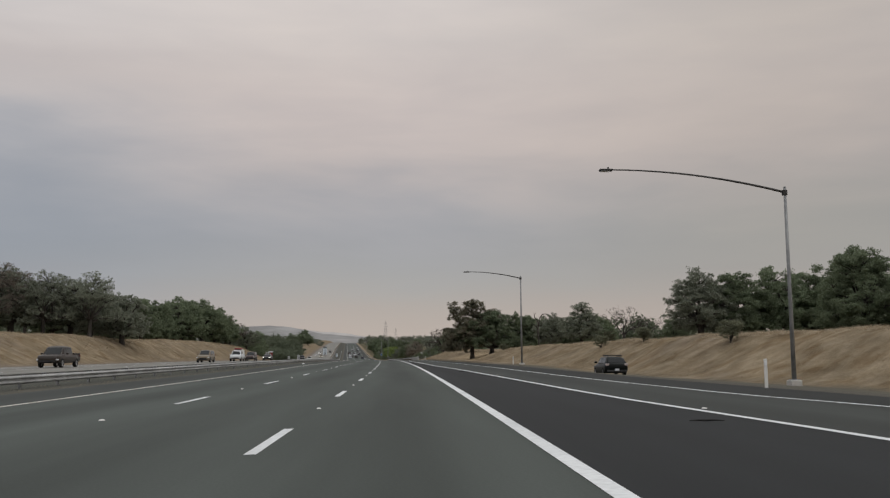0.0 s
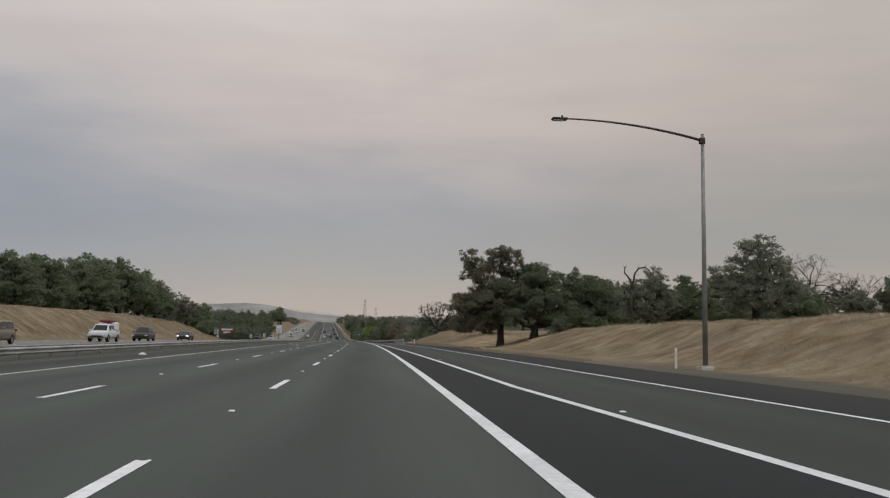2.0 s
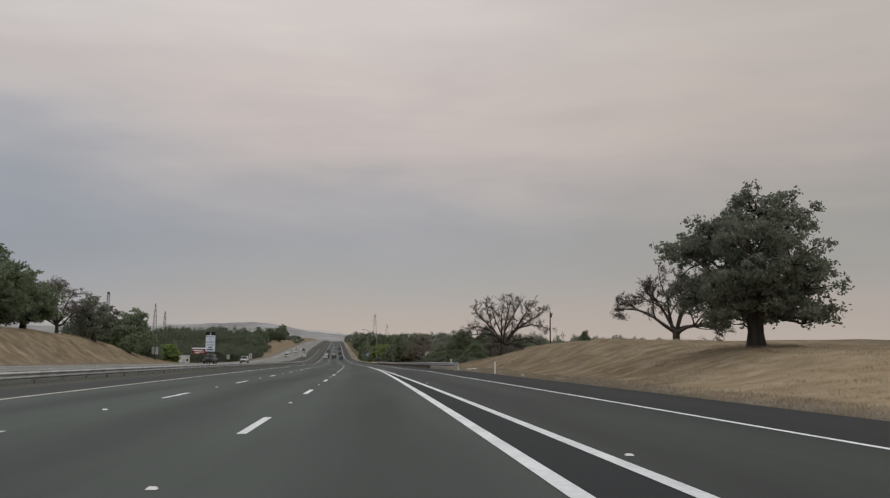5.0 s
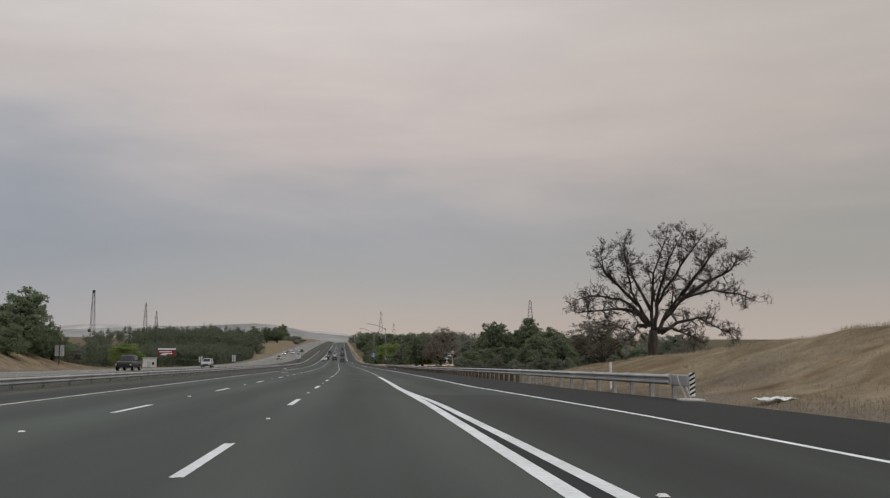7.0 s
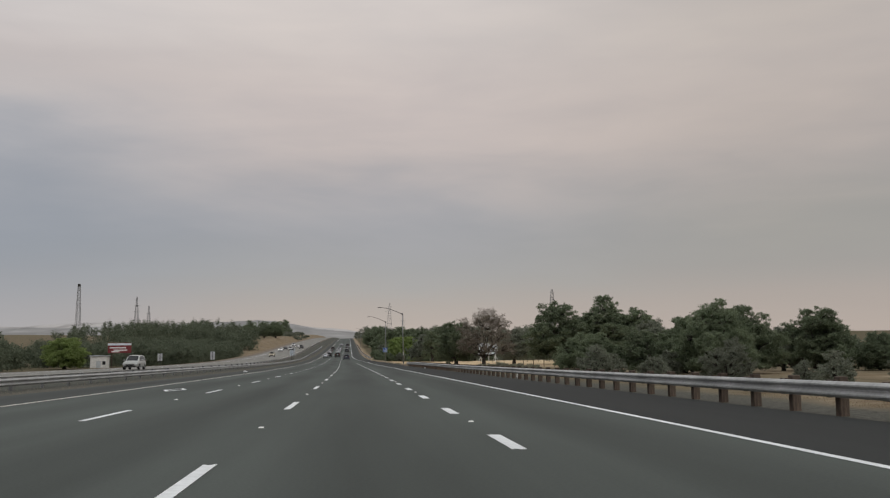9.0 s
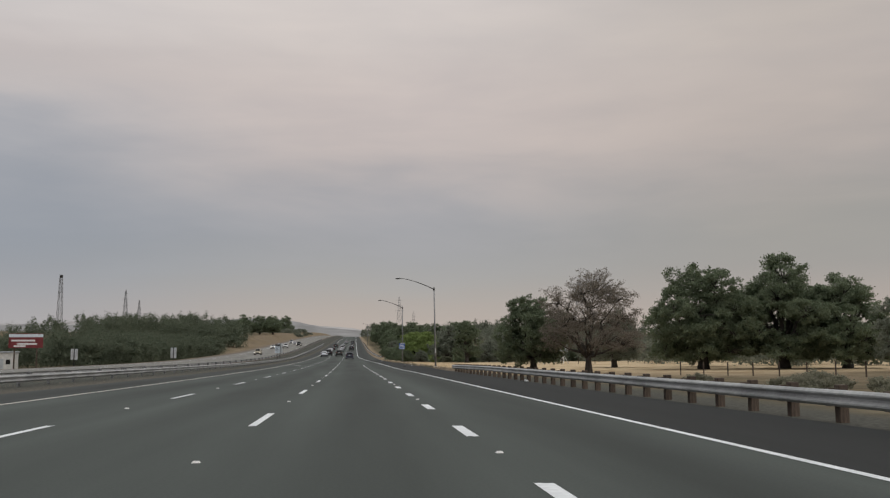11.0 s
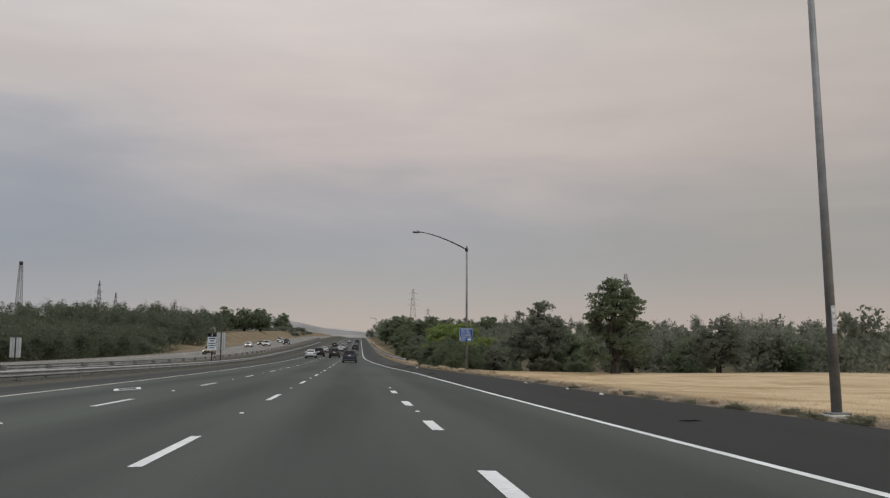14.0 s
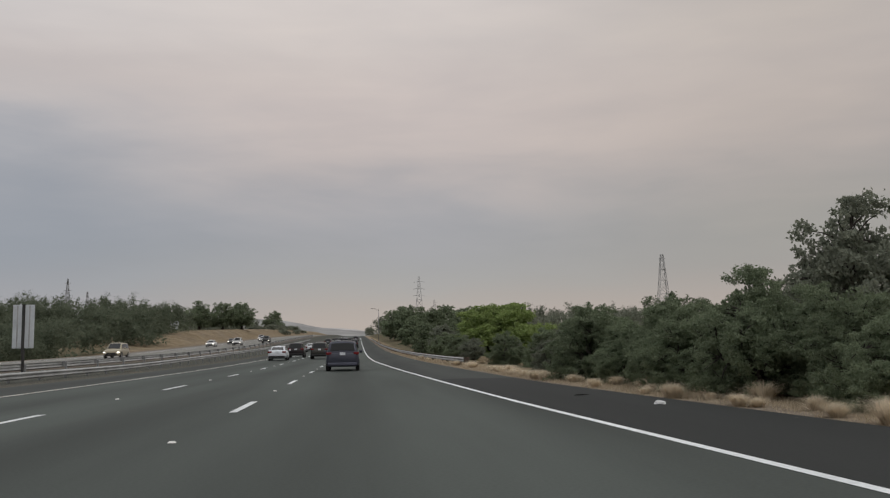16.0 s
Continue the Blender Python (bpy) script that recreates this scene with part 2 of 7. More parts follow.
def asphalt(name, c, wear):
    """Worn asphalt: grain, patches, and darker oil tracks along each lane's middle (uv: metres across and along)."""
    m, nt, b = material(name)
    L = nt.links.new
    uv = nt.nodes.new("ShaderNodeUVMap")
    uv.uv_map = "road"
    n1 = nt.nodes.new("ShaderNodeTexNoise")
    mp = nt.nodes.new("ShaderNodeMapping")
    mp.inputs["Scale"].default_value = (1.0, 0.07, 1)
    L(uv.outputs[0], mp.inputs["Vector"])
    L(mp.outputs[0], n1.inputs["Vector"])
    n1.inputs["Scale"].default_value = .55
    n1.inputs["Detail"].default_value = 6
    r1 = nt.nodes.new("ShaderNodeMapRange")
    r1.inputs["From Min"].default_value, r1.inputs["From Max"].default_value = .3, .7
    r1.inputs["To Min"].default_value, r1.inputs["To Max"].default_value = .78, 1.22
    L(n1.outputs["Fac"], r1.inputs["Value"])
    n2 = nt.nodes.new("ShaderNodeTexNoise")
    n2.inputs["Scale"].default_value = 26
    n2.inputs["Detail"].default_value = 5
    L(uv.outputs[0], n2.inputs["Vector"])
    r2 = nt.nodes.new("ShaderNodeMapRange")
    r2.inputs["From Min"].default_value, r2.inputs["From Max"].default_value = .3, .7
    r2.inputs["To Min"].default_value, r2.inputs["To Max"].default_value = .90, 1.10
    L(n2.outputs["Fac"], r2.inputs["Value"])
    sep = nt.nodes.new("ShaderNodeSeparateXYZ")
    L(uv.outputs[0], sep.inputs[0])
    ph = nt.nodes.new("ShaderNodeMath")
    ph.operation = "MULTIPLY"
    ph.inputs[1].default_value = 2 * math.pi / 3.66
    L(sep.outputs["X"], ph.inputs[0])
    cs = nt.nodes.new("ShaderNodeMath")
    cs.operation = "COSINE"
    L(ph.outputs[0], cs.inputs[0])
    r3 = nt.nodes.new("ShaderNodeMapRange")
    r3.inputs["From Min"].default_value, r3.inputs["From Max"].default_value = -1, .4
    r3.inputs["To Min"].default_value, r3.inputs["To Max"].default_value = 1 - wear, 1.0
    L(cs.outputs[0], r3.inputs["Value"])
    m1 = nt.nodes.new("ShaderNodeMath")
    m1.operation = "MULTIPLY"
    L(r1.outputs[0], m1.inputs[0])
    L(r2.outputs[0], m1.inputs[1])
    m2 = nt.nodes.new("ShaderNodeMath")
    m2.operation = "MULTIPLY"
    L(m1.outputs[0], m2.inputs[0])
    L(r3.outputs[0], m2.inputs[1])
    mx = nt.nodes.new("ShaderNodeMix")
    mx.data_type, mx.blend_type = "RGBA", "MULTIPLY"
    mx.inputs["Factor"].default_value = 1
    mx.inputs["A"].default_value = rgba(c)
    L(m2.outputs[0], mx.inputs["B"])
    # lighter towards the left lanes, darker towards the right
    side_tone = nt.nodes.new("ShaderNodeMapRange")
    side_tone.inputs["From Min"].default_value, side_tone.inputs["From Max"].default_value = -7, 4
    side_tone.inputs["To Min"].default_value, side_tone.inputs["To Max"].default_value = 1.07, .95
    L(sep.outputs["X"], side_tone.inputs["Value"])
    toned = nt.nodes.new("ShaderNodeMix")
    toned.data_type, toned.blend_type = "RGBA", "MULTIPLY"
    toned.inputs["Factor"].default_value = 1
    L(mx.outputs["Result"], toned.inputs["A"])
    L(side_tone.outputs[0], toned.inputs["B"])
    L(toned.outputs["Result"], b.inputs["Base Color"])
    b.inputs["Roughness"].default_value = .82
    b.inputs["Specular IOR Level"].default_value = .20
    bp = nt.nodes.new("ShaderNodeBump")
    bp.inputs["Strength"].default_value = .12
    bp.inputs["Distance"].default_value = .003
    L(n2.outputs["Fac"], bp.inputs["Height"])
    L(bp.outputs[0], b.inputs["Normal"])
    return m


def ground_material():
    """Dry grass, bare dirt by the road and litter under the woods, mixed by the sheet's own cover attribute (r dirt, g litter)."""
    m, nt, b = material("dry_ground")
    L = nt.links.new
    tc = nt.nodes.new("ShaderNodeTexCoord")
    at = nt.nodes.new("ShaderNodeAttribute")
    at.attribute_name = "cover"

    def noise_node(scale, detail=5, rough=.55):
        n = nt.nodes.new("ShaderNodeTexNoise")
        n.inputs["Scale"].default_value, n.inputs["Detail"].default_value, n.inputs["Roughness"].default_value = scale, detail, rough
        L(tc.outputs["Object"], n.inputs["Vector"])
        return n

    def ramp_node(fac, stops):
        r = nt.nodes.new("ShaderNodeValToRGB")
        r.color_ramp.elements[0].position, r.color_ramp.elements[0].color = stops[0][0], rgba(stops[0][1])
        r.color_ramp.elements[1].position, r.color_ramp.elements[1].color = stops[-1][0], rgba(stops[-1][1])
        for p, c in stops[1:-1]:
            r.color_ramp.elements.new(p).color = rgba(c)
        L(fac, r.inputs[0])
        return r.outputs[0]

    big, mid, fine = noise_node(.09), noise_node(.8, 6), noise_node(9, 5)
    grass = ramp_node(mid.outputs["Fac"], [(.3, (.138, .106, .068)), (.5, (.220, .175, .118)), (.7, (.305, .250, .176))])
    pale = ramp_node(fine.outputs["Fac"], [(.3, (.165, .130, .087)), (.7, (.325, .266, .190))])
    dirt = ramp_node(fine.outputs["Fac"], [(.3, (.105, .087, .072)), (.7, (.255, .213, .175))])
    litter = ramp_node(mid.outputs["Fac"], [(.3, (.055, .05, .032)), (.7, (.14, .12, .075))])

    def mix(a, c, fac):
        x = nt.nodes.new("ShaderNodeMix")
        x.data_type = "RGBA"
        L(a, x.inputs["A"])
        L(c, x.inputs["B"])
        if isinstance(fac, float):
            x.inputs["Factor"].default_value = fac
        else:
            L(fac, x.inputs["Factor"])
        return x.outputs["Result"]

    base = mix(grass, pale, .45)
    patch = nt.nodes.new("ShaderNodeMapRange")
    patch.inputs["From Min"].default_value, patch.inputs["From Max"].default_value = .52, .68
    patch.inputs["To Max"].default_value = .55
    L(big.outputs["Fac"], patch.inputs["Value"])
    base = mix(base, dirt, patch.outputs[0])
    mottle = noise_node(.3, 4)
    mot = nt.nodes.new("ShaderNodeMapRange")
    mot.inputs["From Min"].default_value, mot.inputs["From Max"].default_value = .33, .67
    mot.inputs["To Min"].default_value, mot.inputs["To Max"].default_value = .76, 1.16
    L(mottle.outputs["Fac"], mot.inputs["Value"])
    mm = nt.nodes.new("ShaderNodeMix")
    mm.data_type, mm.blend_type = "RGBA", "MULTIPLY"
    mm.inputs["Factor"].default_value = 1
    L(base, mm.inputs["A"])
    L(mot.outputs[0], mm.inputs["B"])
    base = mm.outputs["Result"]
    # blotches of browner and paler grass
    lay_ = nt.nodes.new("ShaderNodeMapping")
    lay_.inputs["Scale"].default_value = (.5, .75, .5)
    lay_.inputs["Rotation"].default_value = (0, 0, radians(24))
    L(tc.outputs["Object"], lay_.inputs["Vector"])
    streak = nt.nodes.new("ShaderNodeTexNoise")
    streak.inputs["Scale"].default_value, streak.inputs["Detail"].default_value, streak.inputs["Distortion"].default_value = .55, 7, 1.6
    L(lay_.outputs[0], streak.inputs["Vector"])
    brown = ramp_node(streak.outputs["Fac"], [(.32, (.70, .62, .53)), (.5, (.95, .93, .90)), (.68, (1.14, 1.15, 1.17))])
    ms = nt.nodes.new("ShaderNodeMix")
    ms.data_type, ms.blend_type = "RGBA", "MULTIPLY"
    ms.inputs["Factor"].default_value = 1
    L(base, ms.inputs["A"])
    L(brown, ms.inputs["B"])
    base = ms.outputs["Result"]
    sep = nt.nodes.new("ShaderNodeSeparateColor")
    L(at.outputs["Color"], sep.inputs[0])
    base = mix(base, dirt, sep.outputs[0])
    base = mix(base, litter, sep.outputs[1])
    straw = ramp_node(mid.outputs["Fac"], [(.3, (.50, .385, .245)), (.7, (.66, .53, .36))])
    straw = mix(straw, pale, .12)
    worn = ramp_node(noise_node(.22, 6, .6).outputs["Fac"], [(.34, (.70, .64, .56)), (.5, (.96, .94, .91)), (.66, (1.06, 1.06, 1.05))])
    mw = nt.nodes.new("ShaderNodeMix")
    mw.data_type, mw.blend_type = "RGBA", "MULTIPLY"
    mw.inputs["Factor"].default_value = 1
    L(straw, mw.inputs["A"])
    L(worn, mw.inputs["B"])
    straw = mw.outputs["Result"]
    base = mix(base, straw, at.outputs["Alpha"])
    gravel = ramp_node(fine.outputs["Fac"], [(.3, (.05, .052, .046)), (.7, (.115, .115, .10))])
    base = mix(base, gravel, sep.outputs[2])
    L(base, b.inputs["Base Color"])
    b.inputs["Roughness"].default_value = .95
    b.inputs["Specular IOR Level"].default_value = .05
    bp = nt.nodes.new("ShaderNodeBump")
    bp.inputs["Strength"].default_value = .4
    bp.inputs["Distance"].default_value = .06
    L(fine.outputs["Fac"], bp.inputs["Height"])
    L(bp.outputs[0], b.inputs["Normal"])
    return m


def leaf_material(name, c1, c2, spread=.18):
    """Leaves: each one its own tone between c1 and c2, each tree a little apart."""
    m, nt, b = material(name)
    L = nt.links.new
    geo = nt.nodes.new("ShaderNodeNewGeometry")
    ramp = nt.nodes.new("ShaderNodeValToRGB")
    ramp.color_ramp.elements[0].color, ramp.color_ramp.elements[1].color = rgba(c1), rgba(c2)
    L(geo.outputs["Random Per Island"], ramp.inputs[0])
    oi = nt.nodes.new("ShaderNodeObjectInfo")
    mr = nt.nodes.new("ShaderNodeMapRange")
    mr.inputs["To Min"].default_value, mr.inputs["To Max"].default_value = 1 - spread, 1 + spread
    L(oi.outputs["Random"], mr.inputs["Value"])
    mx = nt.nodes.new("ShaderNodeMix")
    mx.data_type, mx.blend_type = "RGBA", "MULTIPLY"
    mx.inputs["Factor"].default_value = 1
    L(ramp.outputs[0], mx.inputs["A"])
    L(mr.outputs[0], mx.inputs["B"])
    L(mx.outputs["Result"], b.inputs["Base Color"])
    b.inputs["Roughness"].default_value = .7
    b.inputs["Specular IOR Level"].default_value = .1
    # thin leaves let some light through
    tr = nt.nodes.new("ShaderNodeBsdfTranslucent")
    L(mx.outputs["Result"], tr.inputs["Color"])
    sh = nt.nodes.new("ShaderNodeMixShader")
    sh.inputs[0].default_value = .5
    L(b.outputs[0], sh.inputs[1])
    L(tr.outputs[0], sh.inputs[2])
    L(sh.outputs[0], nt.nodes["Material Output"].inputs["Surface"])
    return m


def paint(name, c, rough=.4, metal=0.0, coat=.12, spec=.3):
    m, nt, b = material(name)
    L = nt.links.new
    tc = nt.nodes.new("ShaderNodeTexCoord")
    n = nt.nodes.new("ShaderNodeTexNoise")
    n.inputs["Scale"].default_value = 3
    n.inputs["Detail"].default_value = 6
    L(tc.outputs["Object"], n.inputs["Vector"])
    mr = nt.nodes.new("ShaderNodeMapRange")
    mr.inputs["To Min"].default_value, mr.inputs["To Max"].default_value = .85, 1.12
    L(n.outputs["Fac"], mr.inputs["Value"])
    mx = nt.nodes.new("ShaderNodeMix")
    mx.data_type, mx.blend_type = "RGBA", "MULTIPLY"
    mx.inputs["Factor"].default_value = 1
    mx.inputs["A"].default_value = rgba(c)
    L(mr.outputs[0], mx.inputs["B"])
    L(mx.outputs["Result"], b.inputs["Base Color"])
    b.inputs["Roughness"].default_value = rough
    b.inputs["Metallic"].default_value = metal
    b.inputs["Coat Weight"].default_value = coat
    b.inputs["Specular IOR Level"].default_value = spec
    b.inputs["Coat Roughness"].default_value = .08
    return m


M_LANE = asphalt("worn_asphalt", (.0665, .0765, .0705), .24)
M_DARK = asphalt("dark_asphalt", (.0190, .0215, .0235), .05)
M_RAMP = asphalt("ramp_asphalt", (.0470, .0525, .0495), .22)
M_SHOULDER = asphalt("shoulder_asphalt", (.0225, .0250, .0245), .05)
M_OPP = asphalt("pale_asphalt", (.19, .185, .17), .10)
M_STRIPE = noisy("road_paint", (.64, .66, .67), (.76, .78, .79), .8, .7, fine=.10, spread=.06)
M_YELLOW = noisy("faded_edge_paint", (.52, .49, .43), (.74, .71, .66), 1.3, .7, fine=.12)
M_GROUND = ground_material()
M_STRAW = leaf_material("straw", (.27, .215, .142), (.41, .335, .235), .05)
M_STRAW_PALE = leaf_material("pale_straw", (.40, .33, .235), (.62, .53, .40), .05)
M_FLUFF = leaf_material("bleached_grass", (.56, .48, .36), (.78, .69, .55), .06)
M_STRAW_FIELD = leaf_material("field_straw", (.50, .385, .24), (.70, .56, .38), .05)
M_STRAW_DULL = leaf_material("dull_straw", (.215, .185, .14), (.35, .305, .235), .05)
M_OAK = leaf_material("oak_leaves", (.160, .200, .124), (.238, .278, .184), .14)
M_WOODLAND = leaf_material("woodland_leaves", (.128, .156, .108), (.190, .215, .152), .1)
# paler, greyer copy of the oak leaves; haze is put into its colour
M_OAK_HAZED = leaf_material("haze_greyed_oak_leaves", (.190, .212, .162), (.268, .284, .225), .14)
M_TURNING = leaf_material("turning_oak_leaves", (.225, .180, .145), (.175, .200, .135), .12)
M_RUSSET = leaf_material("russet_leaves", (.165, .142, .118), (.235, .212, .178))
M_BRIGHT = leaf_material("willow_leaves", (.21, .28, .09), (.34, .42, .17))
M_BROWN = leaf_material("withered_leaves", (.075, .060, .056), (.130, .105, .098))
M_SCRUB = leaf_material("scrub_leaves", (.14, .15, .10), (.23, .235, .165))
M_WEED = leaf_material("weed_leaves", (.22, .22, .16), (.34, .33, .25), .1)
M_BARK = noisy("oak_bark", (.042, .038, .034), (.090, .080, .071), 3, .95, fine=.3, bump=.8, stretch=(1, 1, .25))
M_STEEL = noisy("galvanised_steel", (.30, .305, .305), (.44, .445, .445), .7, .6, .15, fine=.12, bump=.05, spread=.08)
M_POLE = noisy("dull_galvanised_pole", (.20, .205, .21), (.31, .315, .32), 1.2, .55, .4, fine=.1)
M_DARKSTEEL = noisy("dark_steel", (.035, .034, .034), (.07, .068, .066), 2, .55, .3, fine=.1)
M_WOOD = noisy("weathered_post_wood", (.055, .042, .034), (.125, .095, .074), 3, .9, fine=.25, bump=.5, stretch=(1, 1, .2), spread=.25)
M_UTIL = noisy("utility_pole_wood", (.04, .034, .03), (.085, .07, .06), 2, .9, fine=.25, bump=.4, stretch=(1, 1, .15))
M_CONCRETE = noisy("concrete", (.34, .33, .31), (.52, .50, .47), 1.5, .9, fine=.1, bump=.2)
M_WHITE = noisy("white_plastic", (.66, .65, .63), (.80, .79, .77), 2, .5, fine=.04)
M_SIGN = noisy("white_sign_sheet", (.64, .72, .79), (.72, .80, .87), 1.5, .45, fine=.03)
M_BLUE = noisy("blue_sign_sheet", (.012, .085, .33), (.02, .12, .42), 1.5, .45, fine=.04)
M_BLACK = noisy("black_sheet", (.010, .010, .011), (.022, .022, .022), 3, .5, fine=.05)
M_LETTER = noisy("white_letters", (.74, .75, .76), (.82, .82, .82), 2, .5)
M_INK = noisy("dark_letters", (.02, .025, .05), (.045, .05, .08), 3, .6)
M_RED = noisy("red_board", (.15, .03, .035), (.24, .05, .055), 1, .6, fine=.06)
M_ALU = noisy("sign_back_aluminium", (.46, .49, .52), (.60, .63, .66), 1, .5, .15, fine=.05)
M_RUBBER = noisy("tyre_rubber", (.012, .012, .012), (.03, .03, .03), 8, .85, fine=.1)
M_RIM = noisy("alloy_rim", (.24, .24, .25), (.38, .38, .39), 4, .35, .8)
M_TRIM = noisy("black_trim", (.015, .015, .016), (.035, .035, .036), 5, .6)
M_TAIL = paint("red_lens", (.14, .010, .012), .2)
M_TAIL_PALE = paint("pale_lens", (.42, .36, .35), .2)
M_LAMP = paint("clear_lens", (.62, .64, .66), .12)
M_GLASS = paint("tinted_car_glass", (.006, .007, .008), .06, 0, .1, .35)
M_PLATE = noisy("licence_plate", (.52, .55, .6), (.66, .68, .72), 3, .4)
M_LEAFLITTER = noisy("rubber_scrap", (.012, .012, .012), (.03, .03, .028), 5, .9)
M_ROCK = noisy("pale_rock", (.28, .25, .21), (.46, .42, .36), 2, .9, fine=.2, bump=.5)
M_LITTER = noisy("white_sheeting", (.60, .60, .60), (.78, .78, .78), 3, .6)


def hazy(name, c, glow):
    """Far hills as a plain distance: haze is painted as pale colour and a little glow."""
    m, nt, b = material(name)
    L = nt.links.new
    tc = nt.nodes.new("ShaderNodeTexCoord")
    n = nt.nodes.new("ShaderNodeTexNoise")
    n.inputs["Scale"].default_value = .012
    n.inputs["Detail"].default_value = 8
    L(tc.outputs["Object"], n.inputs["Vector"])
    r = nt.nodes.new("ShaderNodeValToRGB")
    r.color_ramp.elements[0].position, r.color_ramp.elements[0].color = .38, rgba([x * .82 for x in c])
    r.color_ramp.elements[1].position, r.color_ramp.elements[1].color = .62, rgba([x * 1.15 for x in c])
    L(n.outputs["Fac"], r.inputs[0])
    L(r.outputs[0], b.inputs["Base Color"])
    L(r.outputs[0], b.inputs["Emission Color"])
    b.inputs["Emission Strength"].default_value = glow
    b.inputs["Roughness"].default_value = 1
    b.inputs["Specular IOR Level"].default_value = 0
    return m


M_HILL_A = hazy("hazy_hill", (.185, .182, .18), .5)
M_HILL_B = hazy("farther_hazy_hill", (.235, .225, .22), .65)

# ---- mesh helpers ----


def mesh_from(name, verts, faces, mat, smooth_faces=False):
    me = bpy.data.meshes.new(name)
    me.from_pydata([tuple(v) for v in verts], [], faces)
    me.materials.append(mat)
    if smooth_faces:
        me.polygons.foreach_set("use_smooth", [True] * len(me.polygons))
    me.update()
    return me


def from_bm(name, bm, mat, smooth_faces=False):
    me = bpy.data.meshes.new(name)
    bmesh.ops.recalc_face_normals(bm, faces=bm.faces)
    bm.to_mesh(me)
    bm.free()
    me.materials.append(mat)
    if smooth_faces:
        me.polygons.foreach_set("use_smooth", [True] * len(me.polygons))
    return me


def part(name, data, mat=None, parent=None, label="", m=None):
    """One mesh object, from a bmesh or a mesh, under a thing or a part."""
    me = from_bm(name, data, mat) if isinstance(data, bmesh.types.BMesh) else data
    ob = new(name, me)
    if parent:
        ob.parent = parent
    if m is not None:
        ob.matrix_basis = m
    if label:
        ob["label"] = label
    return ob


def thing(name, m, label, category, group="", kind=""):
    ob = new(name)
    ob.empty_display_size = .2
    ob.matrix_basis = m
    return tagged(ob, label, category, group, kind)


def box(bm, x0, x1, y0, y1, z0, z1, bevel=0.0):
    r = bmesh.ops.create_cube(bm, size=1.0, matrix=Matrix.LocRotScale(((x0 + x1) / 2, (y0 + y1) / 2, (z0 + z1) / 2), None, (x1 - x0, y1 - y0, z1 - z0)))
    if bevel:
        es = list({e for v in r["verts"] for e in v.link_edges})
        bmesh.ops.bevel(bm, geom=es, offset=bevel, segments=1, affect="EDGES")
    return bm


def boxm(x0, x1, y0, y1, z0, z1, bevel=0.0):
    return box(bmesh.new(), x0, x1, y0, y1, z0, z1, bevel)


def tube_into(verts, faces, pts, radii, sides):
    """A tapered tube through pts."""
    base = len(verts)
    n = len(pts)
    for i, p in enumerate(pts):
        d = (pts[min(i + 1, n - 1)] - pts[max(i - 1, 0)])
        d = d.normalized() if d.length > 1e-6 else Vector((0, 0, 1))
        a = d.orthogonal().normalized()
        if i == 0:
            ref = a
        a = (ref - d * ref.dot(d))
        a = a.normalized() if a.length > 1e-4 else d.orthogonal().normalized()
        ref = a
        b = d.cross(a)
        for j in range(sides):
            t = 2 * math.pi * j / sides
            verts.append(p + (a * math.cos(t) + b * math.sin(t)) * radii[i])
    for i in range(n - 1):
        for j in range(sides):
            k = (j + 1) % sides
            faces.append((base + i * sides + j, base + i * sides + k, base + (i + 1) * sides + k, base + (i + 1) * sides + j))
    faces.append(tuple(base + (n - 1) * sides + j for j in range(sides)))
    faces.append(tuple(base + sides - 1 - j for j in range(sides)))


def tube_mesh(name, pts, radii, sides, mat):
    v, f = [], []
    tube_into(v, f, [Vector(p) for p in pts], radii, sides)
    return mesh_from(name, v, f, mat, True)


def words(name, text, size, mat, parent, m, label=""):
    cu = bpy.data.curves.new(name, "FONT")
    cu.body, cu.size, cu.align_x, cu.align_y = text, size, "CENTER", "CENTER"
    cu.extrude = .003
    tmp = bpy.data.objects.new("tmp", cu)
    scene.collection.objects.link(tmp)
    me = bpy.data.meshes.new_from_object(tmp.evaluated_get(bpy.context.evaluated_depsgraph_get()))
    bpy.data.objects.remove(tmp)
    me.materials.clear()
    me.materials.append(mat)
    return part(name, me, parent=parent, m=m, label=label)


# ---- ground and roads ----
S_ROWS = list(np.concatenate([np.arange(-80, 700, 3.0), np.arange(700, 1300, 12.0), np.arange(1300, 3000, 60.0)]))


def strip(name, left, right, mat, lift, s_rows, cols=1, parent=None, label="", height=None):
    """A band of paving between two lines along the road; uv in metres."""
    verts, faces, uvs = [], [], []
    for s in s_rows:
        a = left(s) if callable(left) else left
        b = right(s) if callable(right) else right
        for j in range(cols + 1):
            u = float(a + (b - a) * j / cols)
            verts.append(place(u, s, lift + (height(s) if height else 0)))
            uvs.append((u, s))
    w = cols + 1
    for i in range(len(s_rows) - 1):
        for j in range(cols):
            faces.append((i * w + j, i * w + j + 1, (i + 1) * w + j + 1, (i + 1) * w + j))
    me = mesh_from(name, verts, faces, mat, True)
    layer = me.uv_layers.new(name="road")
    for lp in me.loops:
        layer.data[lp.index].uv = uvs[lp.vertex_index]
    ob = new(name, me)
    if parent:
        ob.parent = parent
    if label:
        ob["label"] = label
    return ob


